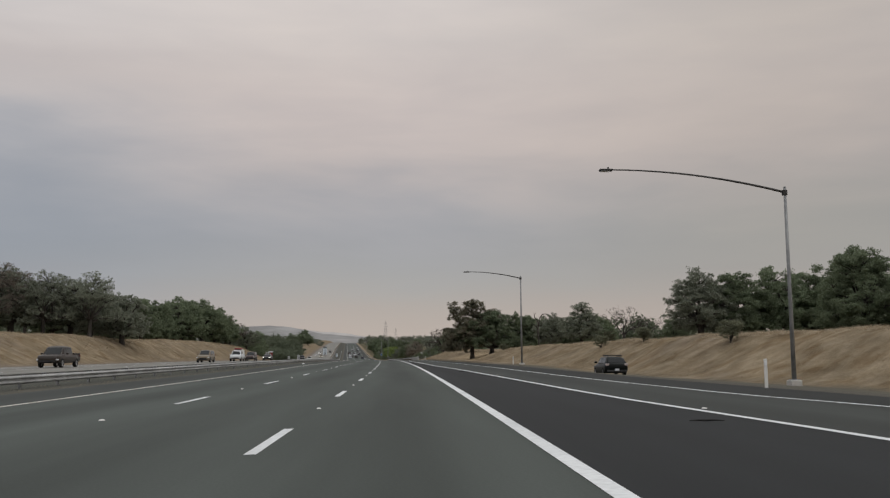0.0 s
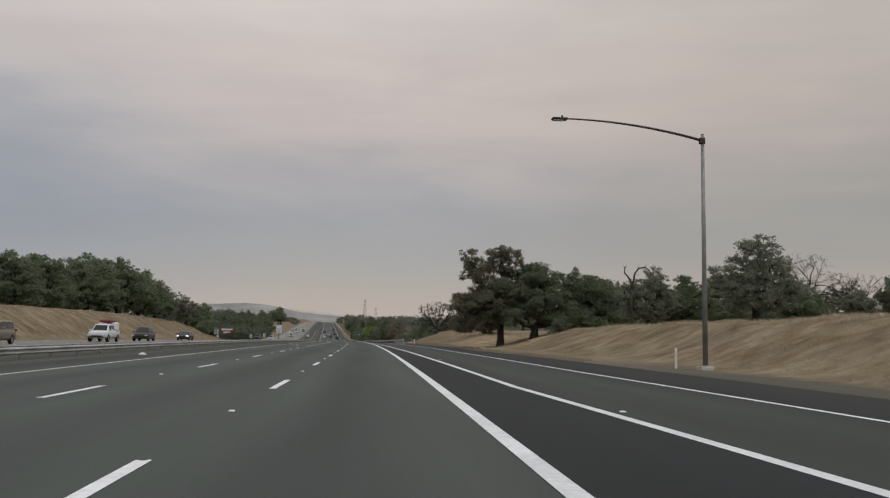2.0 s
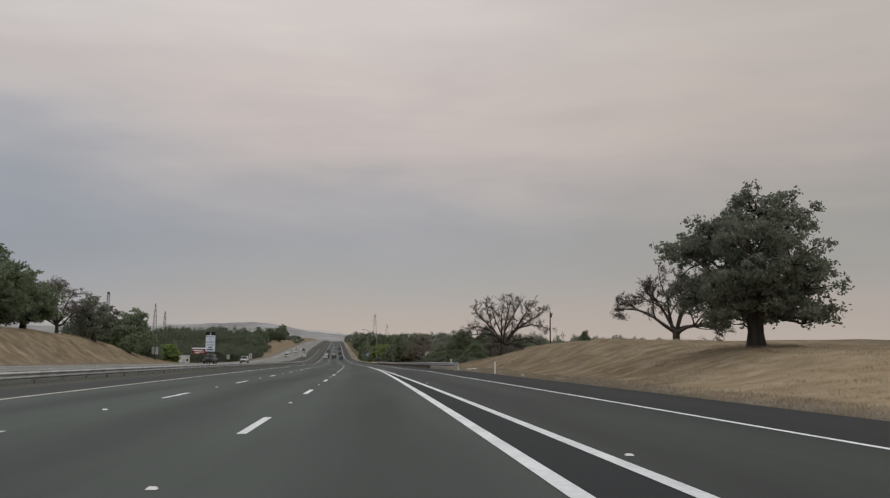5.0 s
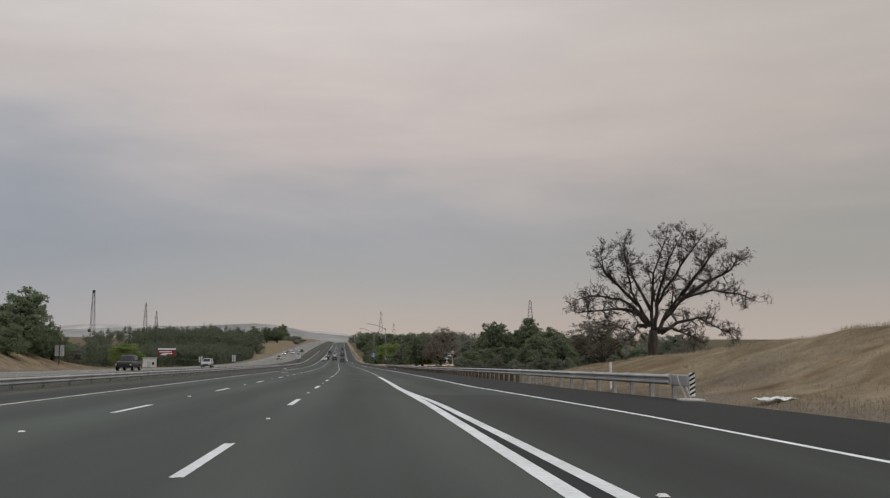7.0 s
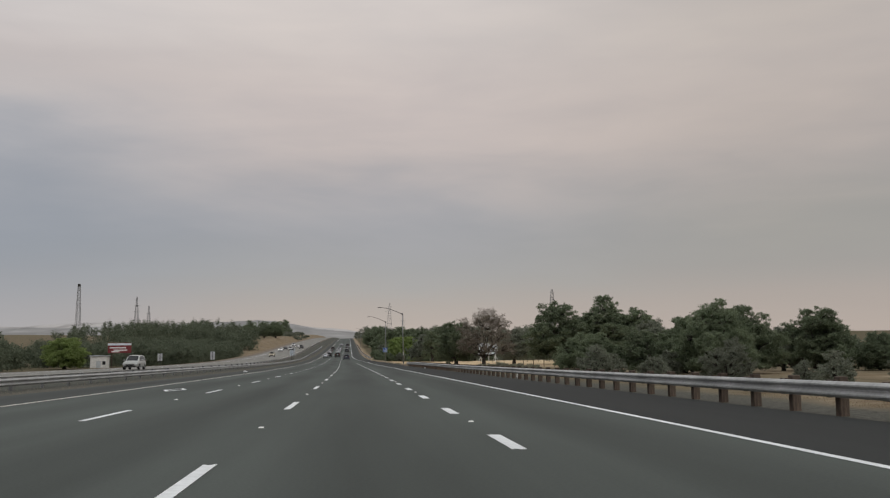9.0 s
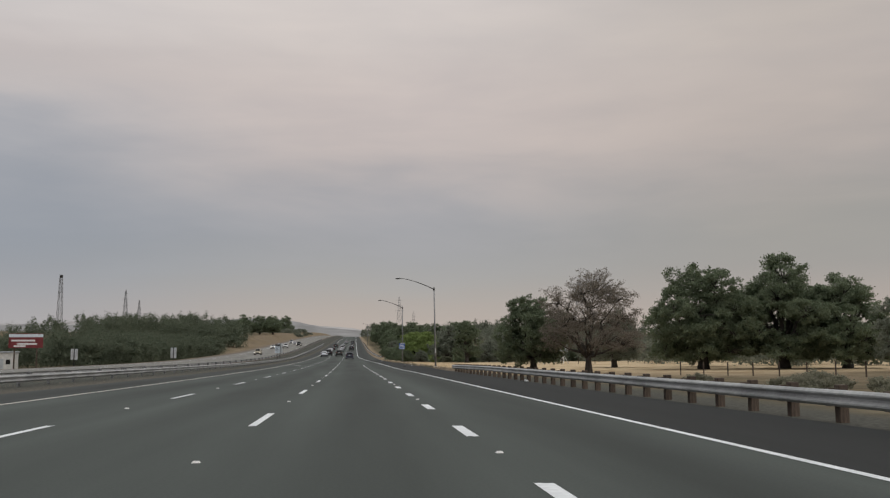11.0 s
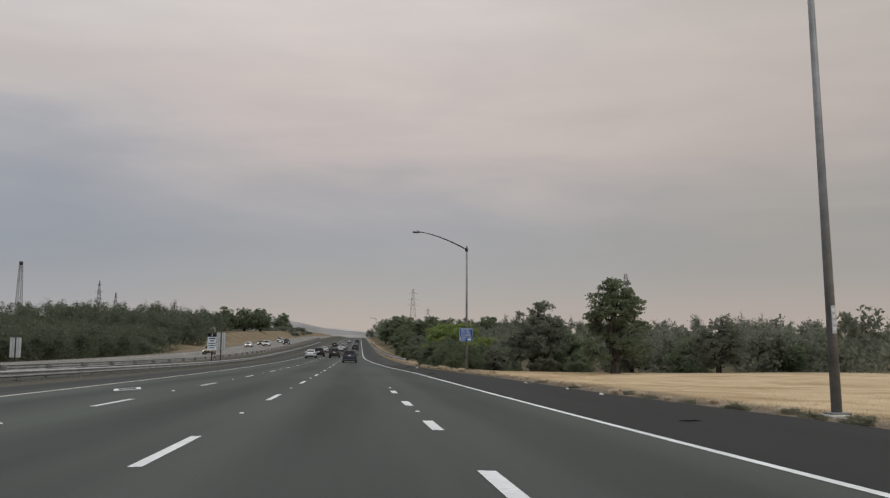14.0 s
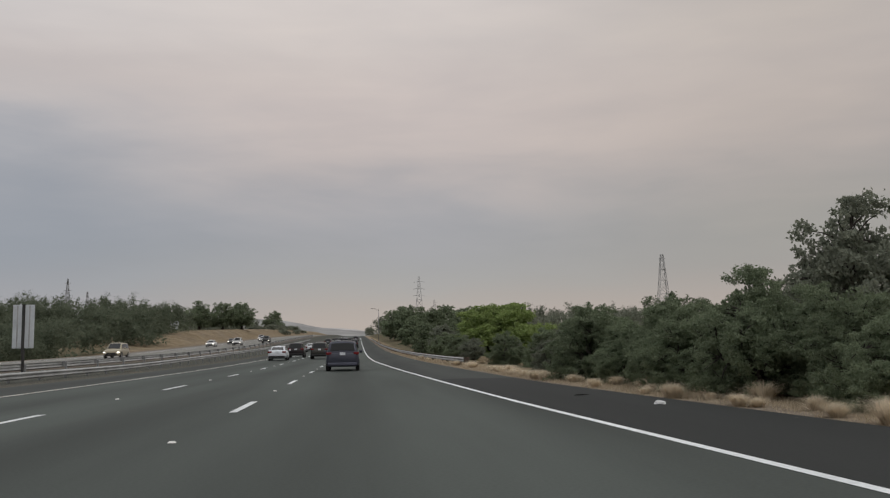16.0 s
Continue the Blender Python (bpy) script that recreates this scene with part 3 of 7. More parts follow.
def build_ground():
    us = list(np.concatenate([[-2200, -1500, -1000, -700, -500, -380, -300, -240, -190, -150, -120], np.arange(-100, -50, 4.0), np.arange(-50, -33, 1.2), np.arange(-33, -10, 2.3),
                              [-9.5, -6, 0, 4], np.arange(6, 34, .9), np.arange(34, 70, 3.0), [75, 90, 110, 140, 180, 240, 300, 380, 500, 700, 1000, 1500, 2200]]))
    ss = list(np.concatenate([[-390, -300, -200, -140], np.arange(-100, 700, 2.5), np.arange(700, 1000, 10.0), np.arange(1000, 4200, 80.0)]))
    verts, faces, cover = [], [], []
    for s in ss:
        pr, tr = float(pave_r(s)), float(toe(s))
        for u in us:
            verts.append(place(u, s, section(u, s)))
            jag = 1.2 * noise.noise(Vector((u * .25, s * .25, 0)))
            if u > 0:
                d = 1 - smooth(0.2, max(.8, (tr - pr) * .9 + .6), u - pr + jag)
                litter = smooth(510, 530, s) * smooth(pr + 1.6, pr + 3.2, u + jag * .7) * .9
                litter = max(litter, .6 * smooth(290, 310, s) * (1 - smooth(388, 408, s)) * smooth(pr + .8, pr + 2.5, u + jag) * (1 - smooth(pr + 16, pr + 24, u + jag * 2)))
                if s < 520:
                    litter = max(litter, .55 * smooth(30, 42, u + jag * 3))
            else:
                d = 1 - smooth(-OPP_B + 1.5, -OPP_B + 4.5, -u + jag)
                litter = smooth(-46, -56, u + jag * 2) * .6
                litter = max(litter, smooth(375, 420, s) * smooth(-40, -46, u) * (1 - smooth(660, 700, s)) * .9)
            gravel = smooth(-9, -10.5, u) * (1 - smooth(-17.5, -19.5, u)) * 1.0 if u < 0 else 0
            if u > 0 and s < 110:
                gravel = max(gravel, (1 - smooth(80, 110, s)) * (1 - smooth(tr - 1.2, tr + .6, u + jag * .5)) * .8)
            # grey tone behind the guard rail stands in for weeds and their shadows
            if 255 < s < 430 and u > 0:
                gravel = max(gravel, smooth(255, 270, s) * (1 - smooth(405, 425, s)) * (1 - smooth(pr + 2.2, pr + 3.6, u + jag * .6)) * .92)
            field = smooth(394, 428, s) * (1 - smooth(494, 512, s)) * smooth(pr + 1.5, pr + 3.4, u + jag * .8) if u > 0 else 0
            if u > 0 and 95 < s < 200:
                field = max(field, .30 * smooth(130, 142, s) * (1 - smooth(172, 195, s)) * smooth(pr + .9, pr + 2.2, u + jag * .6))
            if u > 0 and s > 490:
                field = max(field, .28 * smooth(492, 508, s) * smooth(pr + .5, pr + 1.0, u + jag * .3) * (1 - smooth(pr + 2.6, pr + 4.2, u + jag)))
            cover.append((d * (1 - field), litter * (1 - field), gravel, field))
    w = len(us)
    for i in range(len(ss) - 1):
        for j in range(w - 1):
            faces.append((i * w + j, i * w + j + 1, (i + 1) * w + j + 1, (i + 1) * w + j))
    me = mesh_from("ground", verts, faces, M_GROUND, True)
    at = me.color_attributes.new("cover", "FLOAT_COLOR", "POINT")
    at.data.foreach_set("color", np.array(cover, dtype=np.float32).ravel())
    return tagged(new("ground", me), "dry tan grassland and bare roadside dirt", "ground", kind="structure")


build_ground()
road = strip("road", lambda s: L_EDGE - .1, lambda s: 3.66, M_LANE, 0, S_ROWS, 4)
tagged(road, "three worn grey asphalt freeway lanes", "road", kind="structure")
near_rows = [s for s in S_ROWS if s <= 241]
GORE = strip("gore_pavement", lambda s: 3.66, gore_edge, M_DARK, 0, near_rows, 2)
tagged(GORE, "dark asphalt wedge between freeway and ramp", "road", kind="structure")
RAMP_ROWS = [s for s in S_ROWS if s <= 241]
MERGE_ROWS = [s for s in S_ROWS if 241 <= s <= 620]
ramp = strip("ramp_lane", gore_edge, ramp_edge, M_RAMP, 0, RAMP_ROWS, 2)
tagged(ramp, "grey asphalt ramp lane beside the freeway", "road", kind="structure")
merge = strip("merging_lane", lambda s: 3.66, lambda s: max(3.70, float(ramp_edge(s))), M_LANE, 0, MERGE_ROWS, 2)
tagged(merge, "grey asphalt merging lane that narrows to nothing", "road", kind="structure")
sh_r = strip("shoulder_right", lambda s: float(ramp_edge(s)) if s <= 620 else 3.66, pave_r, M_SHOULDER, 0, [s for s in S_ROWS if s <= 530], 2)
sh_f = strip("shoulder_far", lambda s: float(ramp_edge(s)) if s <= 620 else 3.66, pave_r, M_RAMP, 0, [s for s in S_ROWS if s >= 529], 2)
tagged(sh_f, "grey asphalt shoulder beside the rising freeway", "road", kind="structure")
tagged(sh_r, "dark asphalt shoulder beside the verge", "road", kind="structure")
sh_l = strip("shoulder_left", pave_l, lambda s: L_EDGE - .1, M_RAMP, 0, S_ROWS, 1)
tagged(sh_l, "grey asphalt shoulder beside the median", "road", kind="structure")
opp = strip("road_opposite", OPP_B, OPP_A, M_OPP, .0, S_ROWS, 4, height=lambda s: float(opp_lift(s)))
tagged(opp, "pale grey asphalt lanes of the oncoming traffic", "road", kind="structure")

# painted lines, laid 6 mm proud
strip("edge_line_left", L_EDGE - .07, L_EDGE + .07, M_YELLOW, .006, S_ROWS, 1, road)
strip("edge_line_right", lambda s: ramp_edge(s) - .07, lambda s: ramp_edge(s) + .07, M_STRIPE, .006, S_ROWS, 1, ramp)
GORE_ROWS = list(np.arange(-60, 277, 3.0)) + [277.5]
strip("gore_line", lambda s: 3.54 - .16 * smooth(232, 250, s), lambda s: 3.755 - .12 * smooth(232, 250, s), M_STRIPE, .007, GORE_ROWS, 1, road)
strip("ramp_line", lambda s: float(gore_edge(s)) - .065 - .30 * smooth(233, 249, s), lambda s: float(gore_edge(s)) + .13 - .36 * smooth(233, 249, s), M_STRIPE, .006, [s for s in GORE_ROWS if s < 250], 1, ramp)
strip("edge_line_opposite_near", OPP_A - .55, OPP_A - .42, M_YELLOW, .008, S_ROWS, 1, opp, height=lambda s: float(opp_lift(s)))
strip("edge_line_opposite_far", OPP_B + 2.8, OPP_B + 2.93, M_STRIPE, .008, S_ROWS, 1, opp, height=lambda s: float(opp_lift(s)))


def dash_mesh(name, width, length, mat):
    """A painted dash with slightly ragged ends."""
    rng = random.Random(len(name) + int(length * 10))
    n = 5
    v, f = [], []
    for i in range(n + 1):
        x = -width / 2 + width * i / n
        v += [Vector((x, rng.uniform(-.05, .05), 0)), Vector((x, length + rng.uniform(-.05, .05), 0))]
    for i in range(n):
        f.append((2 * i, 2 * i + 2, 2 * i + 3, 2 * i + 1))
    return mesh_from(name, v, f, mat)


DASH_12 = dash_mesh("lane_dash", .15, 3.68, M_STRIPE)
DASH_7 = dash_mesh("short_lane_dash", .19, 2.13, M_STRIPE)


def marker_mesh():
    bm = bmesh.new()
    box(bm, -.05, .05, -.05, .05, 0, .02)
    for v in bm.verts:
        if v.co.z > .01:
            v.co.x *= .6
            v.co.y *= .6
    return from_bm("road_marker", bm, M_WHITE)


MARKER = marker_mesh()


def lay(name, me, u, s, parent, h=.006):
    m = pose(*place(u, s, h), grade(s), 0, heading(s))
    return part(name, me, parent=parent, m=m)


for k in range(-3, 75):
    lay("lane_dash", DASH_12, 0, k * 14.63, road)
    lay("lane_dash", DASH_12, -3.66, k * 14.63 - 3.29, road)
    if k < 50:
        lay("road_marker", MARKER, 0, k * 14.63 + 8.95, road)
        lay("road_marker", MARKER, -3.66, k * 14.63 + 5.85, road)
for j in range(39, 64):
    lay("short_lane_dash", DASH_7, 3.60, j * 7.315 - 2.4, road, .006)
    if j % 2:
        lay("road_marker", MARKER, 3.62, j * 7.315 + 2.5, road)
for k in range(0, 8):
    lay("road_marker", MARKER, float(gore_edge(k * 30 + 8)) + .35, k * 30 + 8, ramp)
for k in range(0, 70):
    for u in (OPP_A - 4.1, OPP_A - 7.8):
        m = pose(*place(u, k * 14.63, .008 + float(opp_lift(k * 14.63))), grade(k * 14.63), 0, heading(k * 14.63))
        part("lane_dash", DASH_12, parent=opp, m=m)


def diamond_mesh():
    """The painted outline of a carpool lane's long diamond."""
    o = [(0, -1.85), (.46, 0), (0, 1.85), (-.46, 0)]
    i = [(0, -1.2), (.30, 0), (0, 1.2), (-.30, 0)]
    v = [Vector((x, y, 0)) for x, y in o + i]
    return mesh_from("diamond_marking", v, [(k, (k + 1) % 4, 4 + (k + 1) % 4, 4 + k) for k in range(4)], M_STRIPE)


DIAMOND = diamond_mesh()
for s in (154.8, 308, 461, 614):
    lay("diamond_marking", DIAMOND, -5.55, s, road)

# ---- trees ----


def leaf_mesh(name, centres, sizes, mat, rng, flat=.5):
    """Many small leaves: a bent pair of triangles each."""
    n = len(centres)
    g = np.random.default_rng(rng)
    a = g.normal(size=(n, 3))
    a /= np.linalg.norm(a, axis=1)[:, None]
    up = g.normal(size=(n, 3)) * np.array([1, 1, flat])
    b = np.cross(a, up)
    b /= np.linalg.norm(b, axis=1)[:, None] + 1e-9
    nrm = np.cross(a, b)
    sz = sizes[:, None]
    v = np.stack([centres - a * sz, centres - b * sz * .55 + nrm * sz * .15, centres + a * sz, centres + b * sz * .55 + nrm * sz * .15], axis=1).reshape(-1, 3)
    me = bpy.data.meshes.new(name)
    me.vertices.add(4 * n)
    me.vertices.foreach_set("co", v.astype(np.float32).ravel())
    me.loops.add(4 * n)
    me.loops.foreach_set("vertex_index", np.arange(4 * n, dtype=np.int32))
    me.polygons.add(n)
    me.polygons.foreach_set("loop_start", np.arange(0, 4 * n, 4, dtype=np.int32))
    me.polygons.foreach_set("loop_total", np.full(n, 4, dtype=np.int32))
    me.materials.append(mat)
    me.update()
    me.validate()
    return me


def curve_pts(a, b, sag, rng, n=5, wob=.06):
    """A wandering limb from a to b."""
    out = []
    length = (b - a).length
    for i in range(n + 1):
        t = i / n
        p = a.lerp(b, t) + Vector((0, 0, sag * length * math.sin(math.pi * t)))
        if 0 < i < n:
            p += Vector((rng.uniform(-1, 1), rng.uniform(-1, 1), rng.uniform(-1, 1))) * wob * length
        out.append(p)
    return out


def oak(height, radius, seed, leaf_mat, density=1.0, leaf=.13, trunk_h=.22, lobes=None, low=.25, lean=(0, 0), clump_r=.16, thick=1.0, airy=False):
    """An oak at the origin, as two meshes: trunk with limbs, and a crown of leaf clumps with gaps. height and radius in metres."""
    rng = random.Random(seed)
    wv, wf = [], []
    tr = (.034 * height + .05 * radius / 4) * thick
    fork = Vector((lean[0] * trunk_h, lean[1] * trunk_h, height * trunk_h))
    tube_into(wv, wf, [Vector((0, 0, -.5)), Vector((0, 0, .05)), Vector((lean[0] * .08, lean[1] * .08, height * .08)), fork * .7, fork], [tr * 1.7, tr * 1.45, tr * 1.1, tr, tr * .95], 8)
    lobes = lobes or [(rng.uniform(-.45, .45), rng.uniform(-.45, .45), rng.uniform(.5, .75), rng.uniform(.42, .6), rng.uniform(.2, .32)) for _ in range(6)] + [(0, 0, .72, .6, .27)]
    centres, sizes = [], []
    limbs = []
    for lx, ly, lz, lr, lh in lobes:
        c = Vector((lx * radius + lean[0], ly * radius + lean[1], lz * height))
        pts = curve_pts(fork * rng.uniform(.8, 1), c + Vector((0, 0, -lh * height * .2)), .05, rng, 5, .07)
        r0 = tr * rng.uniform(.42, .62)
        tube_into(wv, wf, pts, [r0 * (1 - .75 * i / 5) for i in range(6)], 6)
        limbs += pts[2:]
        vol = lr * lr * radius * radius * lh * height
        nclump = int(max(9, min(72, 36 * (lr * radius / 2.1) ** 2 * (.62 / (clump_r * radius)) ** 1.2 * (1 + lh * height / 2.5) / 1.8)))
        for _ in range(nclump):
            d = Vector((rng.gauss(0, 1), rng.gauss(0, 1), rng.gauss(0, 1))).normalized()
            q = rng.uniform(.12, 1.0) ** .5
            p = c + Vector((d.x * lr * radius * q, d.y * lr * radius * q, d.z * lh * height * q))
            if p.z < low * height:
                p.z = low * height + rng.uniform(0, .08) * height
            near = min(limbs, key=lambda o: (o - p).length_squared)
            tube_into(wv, wf, curve_pts(near, p, .04, rng, 3, .09), [tr * .16, tr * .12, tr * .08, tr * .03], 4)
            cr = clump_r * radius * rng.uniform(.55, 1.4)
            k = int(density * (.62 if airy and lz > .62 else 1) * 78 * (cr / .55) ** 2 * (.13 / leaf) ** 1.6)
            k = max(14, min(k, 520))
            g = np.random.default_rng(rng.randrange(1 << 30))
            # leaves gather in tufts on the clump's upper side, with gaps between them
            m = 6 + rng.randrange(5)
            td = g.normal(size=(m, 3)) + np.array([0, 0, .35])
            td /= np.linalg.norm(td, axis=1)[:, None]
            tufts = np.array(p) + td * g.uniform(.35, 1.0, (m, 1)) * np.array([cr, cr, cr * .62])
            pick = tufts[g.integers(0, m, k)]
            centres.append(pick + g.normal(size=(k, 3)) * np.array([cr * .19, cr * .19, cr * .12]))
            sizes.append(g.uniform(.6, 1.25, k) * leaf)
    return mesh_from("trunk", wv, wf, M_BARK, True), leaf_mesh("crown", np.concatenate(centres), np.concatenate(sizes), leaf_mat, seed)


def bare_oak(height, spread, seed, mains, leaf_mat=None, leaves=0, depth=5, trunk_h=.16, thick=1.0):
    """A leafless spreading oak: trunk, main limbs and ever finer twigs, with some withered leaves at the tips."""
    rng = random.Random(seed)
    wv, wf, tips = [], [], []
    tr = .045 * height * thick
    fork = Vector((0, 0, height * trunk_h))
    tube_into(wv, wf, [Vector((0, 0, -.6)), Vector((0, 0, .1)), fork * .6, fork * 1.05], [tr * 1.6, tr * 1.25, tr, tr * .95], 8)

    def grow(p, d, length, r, level):
        n = 4
        pts = [p]
        for i in range(n):
            d = (d + Vector((rng.uniform(-1, 1), rng.uniform(-1, 1), rng.uniform(-.9, .9))) * .24).normalized()
            if level >= 2:
                d = (d + Vector((0, 0, -.05 if level < 4 else .04))).normalized()
            # the crown keeps to a dome
            q = pts[-1]
            e = Vector((q.x / spread, q.y / spread, (q.z - height * .42) / (height * .58)))
            if e.length > .82:
                d = (d - Vector((q.x, q.y, q.z - height * .42)).normalized() * (e.length - .82) * 3.2 + Vector((0, 0, -.03))).normalized()
            pts.append(q + d * length / n)
        tube_into(wv, wf, pts, [r * (1 - .5 * i / n) for i in range(n + 1)], 6 if level < 2 else (4 if level < 3 else 3))
        if level >= depth:
            tips.append(pts[-1])
            tips.append(pts[2])
            return
        if level == depth - 1:
            tips.append(pts[3])
        kids = rng.choice((3, 4)) if level < depth - 1 else rng.choice((3, 4, 5))
        for k in range(kids):
            i = rng.choice((2, 3, 4)) if k else 4
            base = (pts[i] - pts[i - 1]).normalized()
            side = Vector((rng.uniform(-1, 1), rng.uniform(-1, 1), rng.uniform(-.55, .85))).normalized()
            grow(pts[i], (base + side * rng.uniform(.5, 1.0)).normalized(), length * rng.uniform(.52, .72), r * (.62 if k == 0 else rng.uniform(.36, .52)), level + 1)

    for dx, dy, dz, ln in mains:
        grow(fork * rng.uniform(.8, 1.02), Vector((dx, dy, dz)).normalized(), ln * height, tr * .6, 1)
    trunk = mesh_from("trunk", wv, wf, M_BARK, True)
    crown = None
    if leaf_mat and leaves:
        g = np.random.default_rng(seed)
        base = np.array([tuple(t) for t in tips])
        idx = g.integers(0, len(base), leaves)
        crown = leaf_mesh("crown", base[idx] + g.normal(size=(leaves, 3)) * .09, g.uniform(.5, 1.1, leaves) * .068, leaf_mat, seed)
    return trunk, crown


def limbed_oak(limbs, trunk_r, fork_h, seed, leaf_mat, leaves):
    """A leafless oak: a stout trunk, the given crooked limbs (x, z in metres, from the fork outwards), and crooked twigs on them in sprays, with a few withered leaves."""
    rng = random.Random(seed)
    wv, wf, tips = [], [], []
    tube_into(wv, wf, [Vector((.04, 0, -.9)), Vector((.02, 0, .0)), Vector((-.03, 0, fork_h * .55)), Vector((.05, 0, fork_h * 1.12))], [trunk_r * 1.5, trunk_r * 1.12, trunk_r * .95, trunk_r * .85], 10)

    def spray(p, d, length, r, level):
        pts = [p]
        n = 4 if level < 4 else 3
        for i in range(n):
            d = (d + Vector((rng.uniform(-1, 1), rng.uniform(-1, 1), rng.uniform(-.8, 1.0))) * .42).normalized()
            pts.append(pts[-1] + d * length / n)
        tube_into(wv, wf, pts, [r * (1 - .6 * i / n) for i in range(n + 1)], 5 if level < 3 else 3)
        if level >= 4:
            tips.extend(pts[1:])
            return
        for k in range(rng.choice((4, 5)) if level < 3 else rng.choice((4, 5, 6))):
            i = rng.randrange(1, n + 1)
            ax = (pts[i] - pts[i - 1]).normalized()
            side = Vector((rng.uniform(-1, 1), rng.uniform(-1, 1), rng.uniform(-.6, .9))).normalized()
            spray(pts[i], (ax * .8 + side).normalized(), length * rng.uniform(.42, .66), r * rng.uniform(.38, .55), level + 1)

    for k, limb in enumerate(limbs):
        deep = rng.uniform(-.5, .5) if abs(limb[-1][0]) > 4 else rng.uniform(-.85, .85)
        pts = []
        for i, (x, z) in enumerate(limb):
            reach = math.hypot(x, z - fork_h)
            pts.append(Vector((x, deep * reach * (i / (len(limb) - 1)), z)))
        fine = []
        for a, b in zip(pts, pts[1:]):
            for i in range(3):
                q = a.lerp(b, i / 3)
                fine.append(q + Vector((rng.uniform(-1, 1), rng.uniform(-1, 1), rng.uniform(-1, 1))) * (.07 if i else .0))
        fine.append(pts[-1])
        n = len(fine)
        r0 = trunk_r * rng.uniform(.40, .54)
        tube_into(wv, wf, fine, [r0 * (1 - .84 * (i / (n - 1)) ** .8) for i in range(n)], 7)
        for i in range(3, n):
            f = i / (n - 1)
            for _ in range(2 if f < .5 else 3):
                if rng.random() < .16:
                    continue
                ax = (fine[i] - fine[i - 1]).normalized()
                side = Vector((rng.uniform(-1, 1), rng.uniform(-1, 1), rng.uniform(-.5, 1))).normalized()
                spray(fine[i], (ax * .5 + side).normalized(), rng.uniform(.75, 1.5) * (1.1 - .35 * f), r0 * (1 - .75 * f) * .42 + .008, 2)
        spray(fine[-1], (fine[-1] - fine[-2]).normalized(), .9, r0 * .16, 2)
    trunk = mesh_from("trunk", wv, wf, M_BARK, True)
    g = np.random.default_rng(seed)
    base = np.array([tuple(t) for t in tips])
    hubs = base[g.integers(0, len(base), leaves // 5)]
    crown = leaf_mesh("crown", np.repeat(hubs, 5, axis=0) + g.normal(size=(leaves // 5 * 5, 3)) * .07, g.uniform(.5, 1.1, leaves // 5 * 5) * .06, leaf_mat, seed)
    return trunk, crown


def plant(name, x, y, meshes, label, scale=1.0, turn=0.0, group="", sink=.05, stretch=1.0, category="tree", z=None):
    trunk, crown = meshes
    zz = (ground_z(x, y) if z is None else z) - sink
    t = thing(name, Matrix.LocRotScale((x, y, zz), Euler((0, 0, radians(turn))), None), label, category, group)
    sc = Matrix.Diagonal((scale, scale, scale * stretch, 1))
    a = part("trunk", trunk, parent=t, m=sc)
    if crown:
        part("crown", crown, parent=t, m=sc)
    return t


# the pair of great oaks by the merging lane; their lobes are shaped to fit the camera's view
OAK_TALL = oak(10.9, 6.0, 11, M_TURNING, 1.15, .070, .40,
               [(.02, 0, .865, .35, .090), (-.12, .15, .77, .28, .06), (-.52, .05, .815, .27, .105), (-.42, -.05, .66, .35, .09), (.43, .05, .75, .27, .08), (.55, -.1, .64, .30, .10), (.22, .1, .68, .25, .06),
                (-.15, -.2, .56, .32, .07), (.28, -.25, .53, .34, .08), (-.45, 0, .42, .40, .12), (-.66, -.1, .32, .32, .12), (-.2, -.35, .42, .38, .10), (0, .3, .45, .40, .10), (.05, -.1, .34, .44, .12),
                (.52, .1, .42, .38, .12), (.62, -.2, .30, .34, .10), (-.78, -.1, .22, .26, .09), (-.55, -.15, .18, .26, .07), (-.30, -.25, .17, .24, .06), (.35, .35, .3, .34, .1)], .06, clump_r=.10, thick=.72)
OAK_WIDE = oak(8.4, 5.4, 12, M_OAK, .95, .074, .16,
               [(-.55, 0, .52, .42, .18), (.1, .1, .74, .5, .20), (.55, 0, .66, .45, .22), (.85, .1, .47, .38, .20), (0, -.4, .5, .45, .2), (-.2, .4, .64, .5, .2), (-.9, 0, .38, .36, .16), (1.15, .1, .62, .42, .18), (1.45, .15, .46, .40, .17), (1.5, .0, .30, .4, .14), (.5, -.3, .32, .45, .12), (1.1, 0, .34, .4, .14), (.35, -.5, .22, .4, .10), (.8, -.4, .20, .4, .10), (1.25, .0, .20, .4, .10), (-.45, -.4, .24, .36, .1)], .11, lean=(.4, 0), clump_r=.13)


def round_lobes(seed):
    """A dome of lobes with a skirt of lower ones, different for each seed."""
    r = random.Random(seed)
    out = [(r.uniform(-.15, .15), r.uniform(-.15, .15), .78, r.uniform(.42, .55), .17)]
    for ring, n, z in ((.42, 4, .66), (.62, 6, .48), (.64, 6, .31), (.55, 5, .19)):
        off = r.uniform(0, 6)
        for i in range(n):
            t = off + 2 * math.pi * (i + r.uniform(-.25, .25)) / n
            k = ring * r.uniform(.75, 1.15)
            out.append((k * math.cos(t), k * math.sin(t), z + r.uniform(-.05, .07), r.uniform(.30, .44), r.uniform(.09, .15)))
    return out


